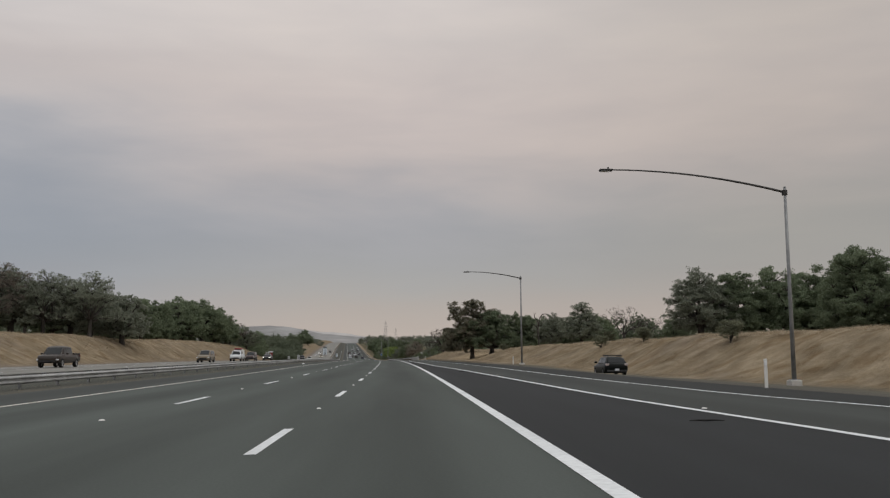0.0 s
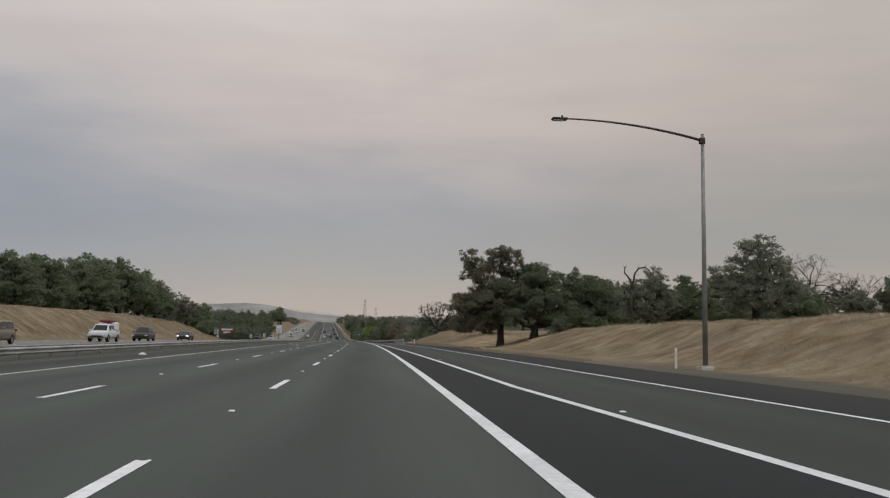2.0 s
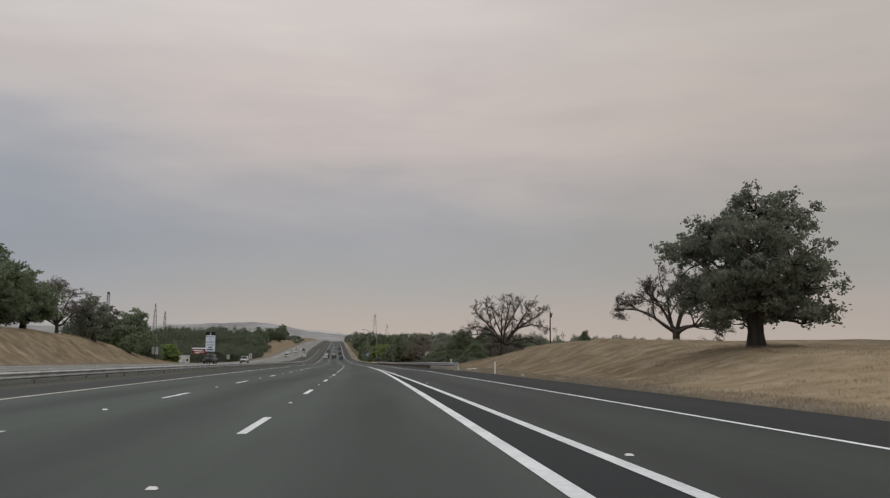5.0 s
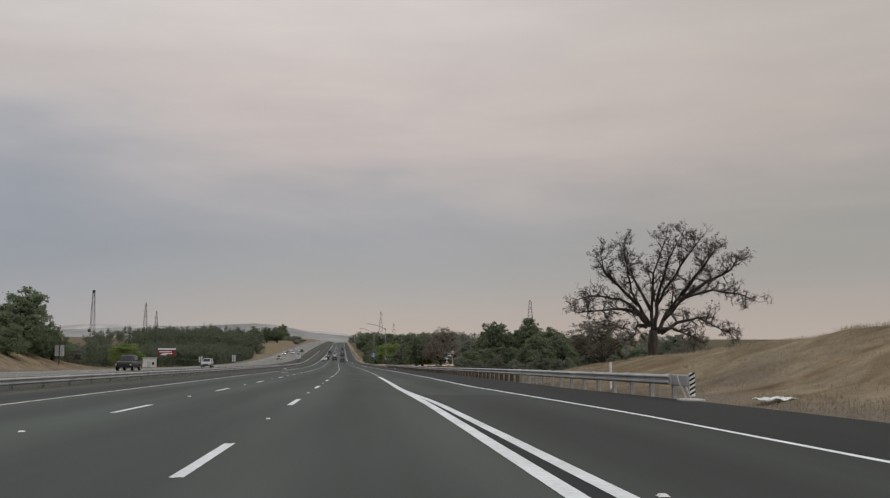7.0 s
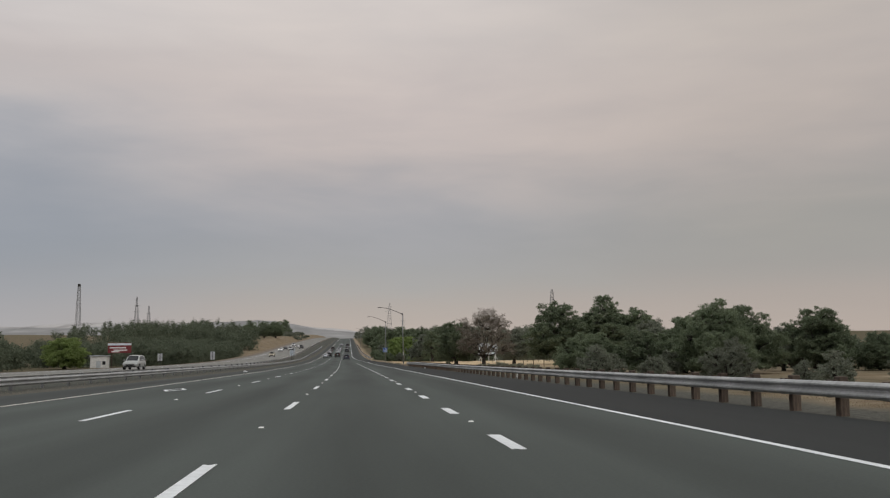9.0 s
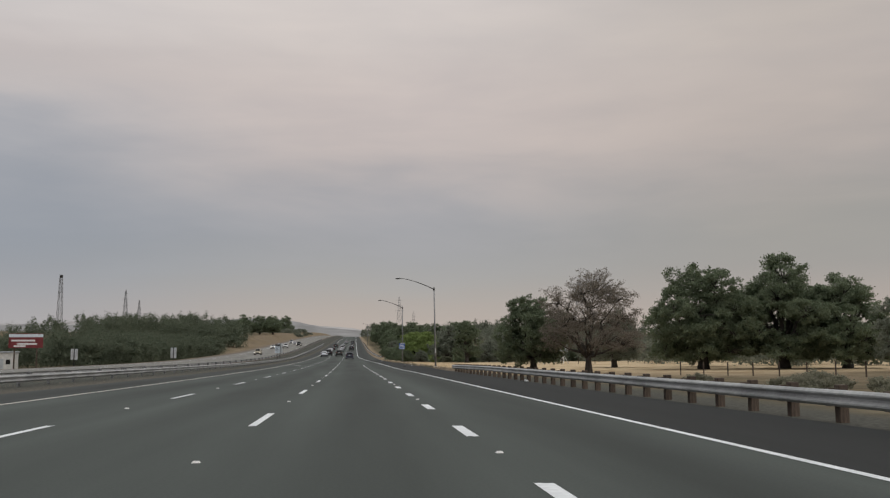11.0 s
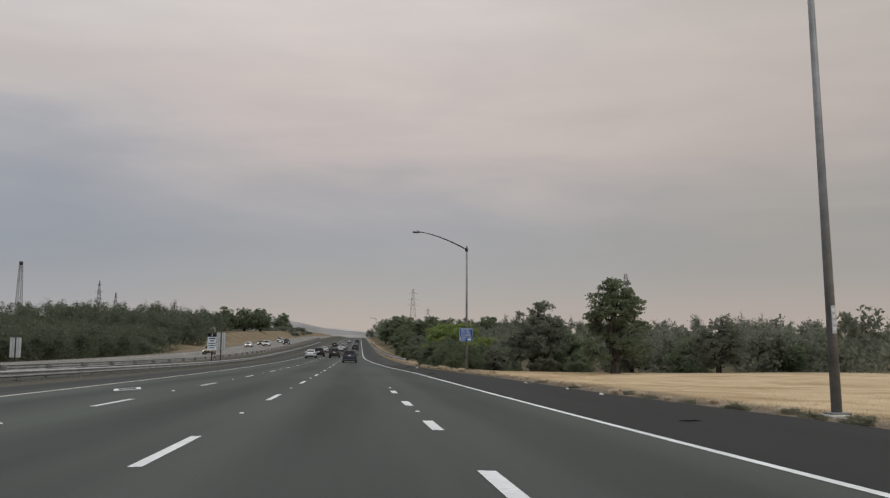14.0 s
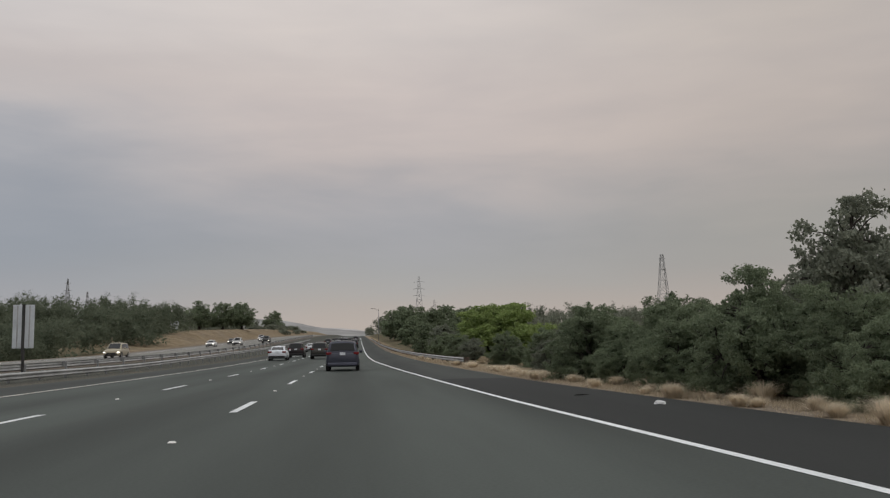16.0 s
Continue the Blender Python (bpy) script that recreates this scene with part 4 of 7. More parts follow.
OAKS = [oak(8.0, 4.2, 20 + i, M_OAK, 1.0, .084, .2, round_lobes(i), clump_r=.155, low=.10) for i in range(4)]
OAKS_GREY = [oak(8.0, 4.0, 40 + i, M_OAK_HAZED, .75, .088, .24, round_lobes(30 + i), clump_r=.145, low=.15) for i in range(3)]
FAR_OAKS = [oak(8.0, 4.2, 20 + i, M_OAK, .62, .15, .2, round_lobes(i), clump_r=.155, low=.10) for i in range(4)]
FAR_GREY = [oak(8.0, 4.0, 40 + i, M_OAK_HAZED, .5, .15, .24, round_lobes(30 + i), clump_r=.145, low=.15) for i in range(3)]
AIRY = oak(8.5, 4.6, 66, M_OAK_HAZED, .30, .10, .24, round_lobes(58)[:14], clump_r=.115, low=.24, thick=.65)
RUSSETS = [oak(8.5, 4.6, 60 + i, M_RUSSET, .27, .085, .2, round_lobes(50 + i)[:13], clump_r=.11, low=.24, thick=.65) for i in range(2)]
TALL_BUSHY = oak(7.7, 2.75, 70, M_OAK, .95, .10, .12, [(-.45, .1, .55, .5, .12), (.5, -.1, .5, .5, .12), (0, 0, .64, .7, .14), (0, 0, .86, .40, .10), (.25, .1, .78, .42, .09), (.5, 0, .22, .5, .1), (0, 0, .84, .5, .12), (-.35, 0, .70, .5, .11), (.4, .1, .74, .45, .11), (.1, -.2, .57, .5, .11), (-.2, .2, .4, .55, .13), (.3, 0, .3, .6, .13), (-.5, 0, .22, .5, .1)], .06, clump_r=.17)
CREEK_OAK = oak(8.0, 4.2, 23, M_OAK_HAZED, .8, .105, .2, round_lobes(3)[:15], clump_r=.14, low=.10)
WILLOW = oak(7.5, 5.0, 75, M_BRIGHT, .95, .12, .14, round_lobes(77), low=.08, clump_r=.15)
SHRUB = oak(2.6, 1.7, 80, M_SCRUB, 1.0, .09, .08, low=.05, clump_r=.26)
WEED = oak(1.6, 1.8, 84, M_WEED, 1.0, .07, .05, low=.03, clump_r=.25)
SHRUB_PALE = oak(2.4, 1.8, 83, M_STRAW_PALE, .9, .07, .05, low=.04, clump_r=.26)
SHRUB_GREEN = oak(3.0, 2.0, 81, M_BRIGHT, .8, .10, .08, low=.05, clump_r=.26)
GREAT_BARE = limbed_oak([
    [(-.16, 2.4), (-.95, 3.8), (-1.75, 5.0), (-2.25, 6.6), (-2.85, 8.2)], [(-1.1, 4.1), (-2.6, 5.5), (-3.7, 6.3), (-4.2, 7.6)], [(-.35, 2.6), (-1.35, 3.5), (-2.9, 3.7), (-4.5, 3.5), (-5.9, 3.3)],
    [(-.6, 3.2), (-2.2, 4.5), (-3.8, 4.8), (-4.7, 4.7)], [(0, 1.9), (-.15, 4.0), (-.4, 6.2), (-.15, 8.5)], [(-.1, 3.6), (-.9, 5.6), (-1.2, 7.4), (-1.3, 8.6)], [(.1, 2.1), (.25, 4.0), (1.0, 5.6), (1.7, 7.2), (2.2, 8.4)],
    [(.3, 3.9), (.5, 5.6), (.6, 7.2), (.9, 8.7)], [(.35, 1.9), (1.0, 3.3), (2.2, 4.8), (3.6, 6.4), (4.7, 8.3)], [(2.2, 4.8), (3.2, 6.6), (3.4, 7.8)], [(.8, 2.9), (2.2, 4.5), (4.2, 5.1), (6.0, 4.7), (6.7, 4.2)],
    [(2.0, 4.3), (4.0, 5.8), (5.4, 6.5), (5.9, 7.2)], [(.6, 1.9), (1.8, 2.7), (3.4, 3.1), (4.9, 2.3), (5.7, 1.9)], [(-.5, 2.4), (-1.2, 2.5), (-1.7, 1.7)], [(.3, 2.2), (1.4, 2.3), (2.6, 1.7)]], .36, 1.9, 97, M_BROWN, 16000)
HALF_BARE = bare_oak(9.0, 5.6, 92, [(-.9, 0, .4, .34), (-.5, .2, .8, .36), (0, 0, 1, .36), (.5, .1, .8, .36), (.9, 0, .4, .33), (0, .8, .7, .3), (.1, -.8, .6, .3)], M_BROWN, 15000, 5, .22, .8)


def snag():
    """A dead trunk with one straight stub and one limb curled over like a hook."""
    wv, wf = [], []
    tube_into(wv, wf, [Vector((0, 0, -.4)), Vector((.05, 0, 1.4)), Vector((-.08, 0, 2.8)), Vector((.05, 0, 3.9))], [.16, .13, .11, .10], 7)
    tube_into(wv, wf, [Vector((.05, 0, 3.7)), Vector((-.02, 0, 4.5)), Vector((-.30, 0, 5.0)), Vector((-.62, .1, 5.35)), Vector((-.60, .1, 5.85)), Vector((-.42, .1, 6.1))], [.11, .10, .085, .07, .05, .02], 6)
    tube_into(wv, wf, [Vector((.05, 0, 3.8)), Vector((.22, 0, 4.6)), Vector((.35, .1, 5.3)), Vector((.75, .1, 5.85)), Vector((1.35, .1, 5.95)), Vector((1.8, .1, 5.7)), Vector((2.0, .1, 5.2))], [.10, .095, .085, .08, .065, .045, .015], 6)
    tube_into(wv, wf, [Vector((0, 0, 3.3)), Vector((-.5, 0, 3.9)), Vector((-1.05, 0, 4.2)), Vector((-1.25, 0, 4.15))], [.08, .06, .045, .02], 5)
    for a, b in (((-.60, .1, 5.85), (-.75, .1, 6.15)), ((.75, .1, 5.85), (.7, .2, 6.2)), ((1.35, .1, 5.95), (1.5, 0, 6.25)), ((.35, .1, 5.3), (.75, .2, 5.2))):
        tube_into(wv, wf, [Vector(a), Vector(b)], [.035, .01], 4)
    return mesh_from("trunk", wv, wf, M_BARK, True), None


SNAG = snag()
FIELD_RUSSET = oak(9.4, 5.4, 101, M_RUSSET, .30, .055, .16, round_lobes(56)[:17], clump_r=.12, low=.2, thick=.65)
THIN_BARE = bare_oak(7.8, 4.6, 94, [(-.45, 0, 1, .32), (.15, .1, 1, .36), (.55, 0, 1, .32), (0, .4, 1, .33), (-.15, -.2, 1, .30)], M_BROWN, 500, 5, .25, .55)

DARK_OAK = "dark green live oak with a dense rounded crown"
plant("oak_tree", 11.9, 147.0, OAK_TALL, "tall dark green oak with layered crown beside the merging lane", 1.0, 0)
plant("oak_tree", 15.2, 145.6, OAK_WIDE, "broad dark green oak with low leaning limbs", 1.0, 0)
plant("oak_tree", 21.6, 150.5, OAKS[0], DARK_OAK, .90, 40, "roadside oaks", stretch=.95)
plant("oak_tree", 14.6, 190, OAKS_GREY[0], "greyish green oak on the far side of the clearing", 1.1, 10, "roadside oaks")
plant("oak_tree", 31.6, 82, OAKS_GREY[1], "tall grey green oak on top of the bank", .98, 30, "bank oaks")
plant("oak_tree", 36.0, 83, OAKS[1], DARK_OAK, .95, 80, "bank oaks")
plant("oak_tree", 41.5, 84, OAKS[2], DARK_OAK, 1.05, 130, "bank oaks")
plant("oak_tree", 47, 82, OAKS[3], DARK_OAK, 1.15, 10, "bank oaks")
plant("oak_tree", 41, 66, OAKS[0], DARK_OAK, 1.0, 200, "bank oaks")
plant("oak_tree", 46, 60, OAKS[1], DARK_OAK, 1.1, 250, "bank oaks")
plant("oak_tree", 53, 75, OAKS[2], DARK_OAK, 1.1, 300, "bank oaks")
plant("oak_tree", 28, 93, OAKS[3], DARK_OAK, .22, 50, "bank oaks")
plant("oak_tree", 24.6, 111.6, OAKS_GREY[2], "grey green oak on top of the bank", .78, 60, "bank oaks")
plant("oak_tree", 28.5, 114, OAKS[0], DARK_OAK, .40, 60, "bank oaks")
plant("bare_tree", 33, 122.6, THIN_BARE, "thin leafless tree among the bank oaks", .86, 0)
plant("bare_tree", 36.5, 122, THIN_BARE, "thin leafless tree among the bank oaks", .64, 140)
plant("oak_tree", 34.5, 117, OAKS_GREY[0], "grey green oak on top of the bank", .38, 90, "bank oaks")
plant("oak_tree", 40, 120, OAKS[1], DARK_OAK, .52, 20, "bank oaks")
plant("oak_tree", 46, 112, OAKS[2], DARK_OAK, .6, 70, "bank oaks")
plant("dead_tree", 21.2, 130, SNAG, "dead leaning snag with curling limbs", .9, 0)
plant("oak_tree", 23.5, 133, OAKS_GREY[1], "grey green oak behind the dead snag", .72, 120, "bank oaks")
plant("oak_tree", 28, 136, OAKS[3], DARK_OAK, .66, 170, "bank oaks")
plant("oak_tree", 33, 140, OAKS[0], DARK_OAK, .7, 220, "bank oaks")
plant("bare_oak", 11.1, 270.2, GREAT_BARE, "great leafless oak with spreading limbs on the slope", .92, 0, sink=-.1, stretch=.975)
plant("bare_oak", 29.2, 250.4, HALF_BARE, "half leafless oak on top of the bank", 1.3, 20)
plant("shrub", 16.6, 241, OAKS[2], "small dark shrub on top of the bank", .15, 0, category="shrub", stretch=1.75)
plant("oak_tree", 14.7, 302, RUSSETS[0], "thin brownish oak behind the guard rail", .90, 0, stretch=.86)
plant("oak_tree", 30.5, 322, RUSSETS[1], "thin brownish oak behind the guard rail", .60, 50)
plant("oak_tree", 12.6, 336, OAKS[0], DARK_OAK, .70, 30, "field oaks")
plant("oak_tree", 16.0, 339, OAKS[3], DARK_OAK, .66, 150, "field oaks")
plant("oak_tree", 24, 345, OAKS[1], DARK_OAK, .7, 150, "field oaks")
for i in range(15):
    plant("oak_tree", 3.5 + i * 3.1, 341 + (i * 7) % 9, (OAKS + OAKS_GREY)[i % 7], "small dense oak in the thicket behind the guard rail", .46 + .05 * (i % 4), 83 * i, "thicket oaks", sink=.35)
for i in range(16):
    p = place(15.5 + (i * 5) % 11, 286 + i * 3.4)
    plant("shrub", p.x, p.y, FAR_GREY[i % 3], "grey green bush in the low ground behind the guard rail", .17 + .04 * (i % 4), 71 * i, "thicket bushes", category="shrub", sink=.2)
plant("oak_tree", 33, 340, OAKS_GREY[2], "grey green field oak", .7, 150, "field oaks")
plant("oak_tree", -2.1, 423, OAKS[1], "dark green round oak behind the end of the guard rail", .93, 0, "field oaks", stretch=1.07)
plant("oak_tree", 2.0, 416, FIELD_RUSSET, "reddish brown oak with open branches in the dry field", 1.05, 0, "field oaks")
plant("oak_tree", 15.6, 426, OAKS[2], "tall dark green oak in the dry field", 1.42, 60, "field oaks", stretch=1.03)
plant("oak_tree", 29.0, 423, OAKS[0], DARK_OAK, 1.2, 200, "field oaks")
plant("oak_tree", 23.5, 425, OAKS[3], "broad dark green oak in the dry field", 1.42, 110, "field oaks", stretch=1.05)
plant("oak_tree", 26.5, 405, OAKS_GREY[0], "grey green field oak", .95, 110, "field oaks")
plant("oak_tree", 34, 410, OAKS[1], DARK_OAK, 1.0, 10, "field oaks")
plant("oak_tree", 9.5, 440, OAKS_GREY[1], "grey green field oak", .9, 200, "field oaks")
plant("oak_tree", 20, 440, OAKS[0], DARK_OAK, .9, 20, "field oaks")
plant("oak_tree", -4.6, 502.5, TALL_BUSHY, "tall bushy dark tree at the edge of the dry field", 1.06, 0)
plant("oak_tree", -7.0, 532, CREEK_OAK, "grey green oak with an open crown by the creek", 1.02, 20, "creek trees", stretch=1.1)
plant("oak_tree", 1, 521, FAR_GREY[0], "grey green oak by the creek", .72, 70, "creek trees")
plant("oak_tree", 7, 512, FAR_GREY[1], "grey green oak by the creek", .72, 170, "creek trees")
plant("oak_tree", -3.0, 540, OAKS[1], DARK_OAK, .85, 50, "creek trees")
plant("willow_tree", -14.0, 634, WILLOW, "bright yellow green willow among dark trees", 1.75, 0, stretch=.82)
plant("willow_tree", -9.8, 566, SHRUB_GREEN, "small yellow green willow shrub", 1.1, 40, stretch=1.15)
plant("willow_tree", -7.4, 560, SHRUB_GREEN, "small yellow green willow shrub", .8, 90)
for i, (x, y, sc) in enumerate([(-13, 575, .62), (-6, 590, .72), (-9, 603, .80), (2, 600, .75), (-22, 640, .9), (-3, 622, .85), (6, 585, .8), (-20, 660, 1.1), (-24, 690, 1.1), (-16, 700, 1.2), (-8, 670, 1.2), (4, 660, 1.0), (14, 640, 1.0),
                                (8, 560, .75), (14, 545, .8), (20, 530, .8), (30, 540, .9), (24, 580, .9), (18, 610, .9)]):
    plant("oak_tree", x, y, (FAR_OAKS + FAR_GREY)[i % 7], "dark green tree down by the creek", sc * .88, 47 * i, "creek trees")
for i, (x, y, sc) in enumerate([(-33.5, 800, 1.45), (-30, 812, 1.5), (-36, 830, 1.4), (-26, 790, 1.4), (-22, 770, 1.35), (-18, 800, 1.5), (-12, 780, 1.45), (-28, 735, 1.1), (-5, 770, 1.4), (4, 790, 1.5)]):
    plant("oak_tree", x, y, FAR_OAKS[i % 4], "dark tree of the roadside grove", sc, 61 * i, "grove trees")
# across the oncoming lanes
for i, (x, y, sc, v) in enumerate([(-47.0, 141, 1.18, 0), (-54, 137, 1.28, 1), (-60.5, 130, 1.4, 2), (-50, 150, 1.0, 1), (-56, 152, 1.2, 0), (-66, 135, 1.4, 1), (-58, 108, 1.2, 2), (-64, 112, 1.3, 0)]):
    plant("oak_tree", x, y, FAR_GREY[v], "grey green oak on the bank across the freeway", sc, 33 * i, "far bank oaks")
for i, (x, y, sc) in enumerate([(-69.5, 259, 1.8), (-62, 262, 1.78), (-65, 250, 1.65), (-74, 245, 1.6), (-68, 235, 1.45), (-61, 275, 1.6), (-60, 286, 1.3), (-80, 260, 1.7), (-66, 215, 1.35),
                                (-70, 195, 1.3), (-62, 180, 1.2), (-58, 170, 1.1), (-80, 225, 1.5), (-76, 200, 1.4), (-66, 160, 1.25)]):
    plant("oak_tree", x, y, FAR_OAKS[i % 4], "dark green oak on the bank across the freeway", sc, 71 * i, "far bank oaks")
for i, (x, y, sc) in enumerate([(-70, 135, 1.55), (-61.5, 128, 1.45), (-56, 131, 1.35), (-49.5, 133, 1.35), (-66, 148, 1.5)]):
    plant("oak_tree", x, y, (AIRY, RUSSETS[0], AIRY)[i % 3], "thin greyish oak with open branches rising over the far bank", sc * .92, 49 * i, "far bank oaks", stretch=1.05)
plant("oak_tree", -62.5, 306, RUSSETS[1], "thin oak with open branches at the bank's end", 1.32, 0, "far bank oaks")
plant("oak_tree", -57.5, 310, FAR_GREY[1], "grey green oak at the bank's end", 1.1, 0, "far bank oaks")
plant("oak_tree", -59, 337, FAR_OAKS[0], "dark round oak below the bank's end", 1.15, 0, "far bank oaks")
plant("oak_tree", -64, 345, FAR_OAKS[2], "dark round oak below the bank's end", 1.05, 0, "far bank oaks")
plant("oak_tree", -70, 340, FAR_GREY[2], "grey green oak below the bank's end", 1.25, 50, "far bank oaks")
for i, (u, s, sc) in enumerate([(-41.5, 326, .55), (-43, 335, .62), (-42, 345, .6), (-46, 352, .7), (-44, 362, .55), (-52, 372, .75), (-60, 384, .8), (-66, 396, .85)]):
    p = place(u, s)
    plant("oak_tree", p.x, p.y, (FAR_OAKS + FAR_GREY)[i % 7], "dark bushy oak where the far bank runs out", sc, 67 * i, "far bank oaks", sink=.3)
plant("willow_tree", -88, 478, WILLOW, "bright green tree beside the dark wood", 1.05, 50)
plant("oak_tree", -101, 871, FAR_OAKS[1], "dark oak at the end of the wood", 1.5, 0, "wood edge")
plant("oak_tree", -108, 867, FAR_OAKS[2], "dark oak at the end of the wood", 1.55, 90, "wood edge")
plant("oak_tree", -116, 860, FAR_OAKS[3], "dark oak at the end of the wood", 1.5, 190, "wood edge")
plant("oak_tree", -150, 1242, FAR_OAKS[0], "lone dark oak on the far rise", 2.2, 0, z=rz(1242) + 5)


def wood(name, spots, mat, label, seed, leaf=.3, count=420):
    """A far wood as one sheet of leaves: rounded crowns of tufted lobes down to the ground; nobody could count its trees."""
    g = np.random.default_rng(seed)
    cs, ss = [], []
    for x, y, h, r in spots:
        z0 = ground_z(x, y)
        k = 7
        lob = np.column_stack([g.uniform(-.62, .62, k) * r, g.uniform(-.62, .62, k) * r, h * np.concatenate([[.78], g.uniform(.34, .72, k - 1)])])
        m = 9
        d = g.normal(size=(k * m, 3)) + np.array([0, -.2, .4])
        d /= np.linalg.norm(d, axis=1)[:, None]
        tuft = np.repeat(lob, m, axis=0) + d * g.uniform(.55, 1, (k * m, 1)) * np.array([r * .5, r * .5, h * .2])
        cs.append(np.array([x, y, z0]) + tuft[g.integers(0, k * m, count)] + g.normal(size=(count, 3)) * np.array([r * .10, r * .10, h * .03]))
        ss.append(g.uniform(.5, 1.15, count) * leaf)
        # boughs and inner leaves close the crown
        m = 24
        inner = np.repeat(lob, m, axis=0) + g.normal(size=(k * m, 3)) * np.array([r * .16, r * .16, h * .06])
        cs.append(np.array([x, y, z0]) + inner)
        ss.append(g.uniform(.6, 1.0, k * m) * r * .15)
        m = 70
        cs.append(np.array([x, y, z0]) + np.column_stack([g.uniform(-r, r, m) * .7, g.uniform(-r, r, m) * .7, g.uniform(.05, .42, m) * h]))
        ss.append(g.uniform(.6, 1.0, m) * r * .15)
        m = count // 5
        cs.append(np.array([x, y, z0]) + np.column_stack([g.uniform(-r, r, m) * .9, g.uniform(-r, r, m) * .9, g.uniform(0, .45, m) * h]))
        ss.append(g.uniform(.5, 1.1, m) * leaf)
    return tagged(new(name, leaf_mesh(name, np.concatenate(cs), np.concatenate(ss), mat, seed)), label, "trees", kind="stuff")


RW = random.Random(5)
for i in range(46):
    ts = 515 + i * 2.9 + RW.uniform(-1, 1)
    tp = place((RW.uniform(11.8, 15) if i % 2 else RW.uniform(15, 24)) + (0 if ts > 522 else 2), ts)
    plant("shrub", tp.x, tp.y, (OAKS[i % 4], OAKS_GREY[i % 3], SHRUB, OAKS[(i + 1) % 4])[i % 4], "dense green shrub on the slope below the shoulder", RW.uniform(.24, .40) * (2.2 if i % 4 == 2 else 1), 53 * i, "slope shrubs", category="shrub", sink=.35)
wood("left_wood", [(rx(s) + u, s, RW.uniform(4.8, 8.2), RW.uniform(2.4, 4)) for s, u in
                   [(RW.uniform(395, 700), RW.uniform(-100, -41.5)) for _ in range(300)]
                   if not (s < 492 and u > -58) and not (452 < s < 500 and u > -73)] +
     [(rx(s) - RW.uniform(76, 150), s, RW.uniform(6, 9), RW.uniform(3, 4.5)) for s in np.linspace(350, 520, 80)] +
     [(rx(s) - RW.uniform(70, 140), s, RW.uniform(9, 14), RW.uniform(3, 4.5)) for s in np.linspace(690, 900, 90)] +
     [(rx(s) - RW.uniform(46, 72), s, RW.uniform(6.5, 10), RW.uniform(2.6, 4)) for s in np.linspace(690, 775, 40)], M_WOODLAND, "dense dark oak wood beyond the oncoming lanes", 3, .18, 800)
wood("left_wood_edge", [(rx(s) - RW.uniform(39.5, 44), s, RW.uniform(3.0, 5.5), RW.uniform(1.8, 2.6)) for s in np.linspace(505, 625, 44)] +
     [(rx(s) - RW.uniform(44, 58), s, RW.uniform(5.5, 8.5), RW.uniform(2.4, 3.6)) for s in np.linspace(500, 640, 50)], M_WOODLAND, "dense dark bushes and oaks along the oncoming lanes", 13, .15, 1500)
wood("right_wood", [(rx(s) + RW.uniform(38, 150), s, RW.uniform(6, 10), RW.uniform(3, 4.5)) for s in np.linspace(560, 760, 100)] +
     [(rx(s) + RW.uniform(60, 240), s, RW.uniform(8, 13), RW.uniform(3, 5)) for s in np.linspace(700, 960, 105)], M_OAK_HAZED, "grey green wood beyond the dry field", 4)
wood("field_wood", [(rx(s) + RW.uniform(46, 85), s, RW.uniform(3.5, 6), RW.uniform(2.2, 3.4)) for s in np.linspace(425, 535, 60)], M_OAK_HAZED, "grey green trees along the dry field's edge", 9, .26, 420)
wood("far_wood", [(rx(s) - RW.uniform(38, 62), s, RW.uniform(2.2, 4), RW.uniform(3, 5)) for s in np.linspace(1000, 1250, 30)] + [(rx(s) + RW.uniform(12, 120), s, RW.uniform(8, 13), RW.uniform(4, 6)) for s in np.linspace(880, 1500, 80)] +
     [(rx(s) - RW.uniform(70, 200), s, RW.uniform(6, 10), RW.uniform(4, 6)) for s in np.linspace(900, 1500, 80)], M_OAK_HAZED, "tree line in haze-grey leaves along the rising freeway", 6)
wood("bank_wood", [(x, y, RW.uniform(5, 8), RW.uniform(2.5, 3.5)) for x, y in [(RW.uniform(48, 110), RW.uniform(40, 190)) for _ in range(45)] + [(RW.uniform(21, 50), RW.uniform(158, 205)) for _ in range(26)]] +
     [(RW.uniform(40, 90), RW.uniform(310, 400), RW.uniform(2.8, 4.2), RW.uniform(2.5, 3.5)) for _ in range(36)], M_WOODLAND, "dark scrub oak wood behind the bank", 7)
wood("left_bank_wood", [(RW.uniform(-120, -74), RW.uniform(90, 330), RW.uniform(7, 11), RW.uniform(3, 4)) for _ in range(90)], M_WOODLAND, "dark oak wood on the bank across the freeway", 8)


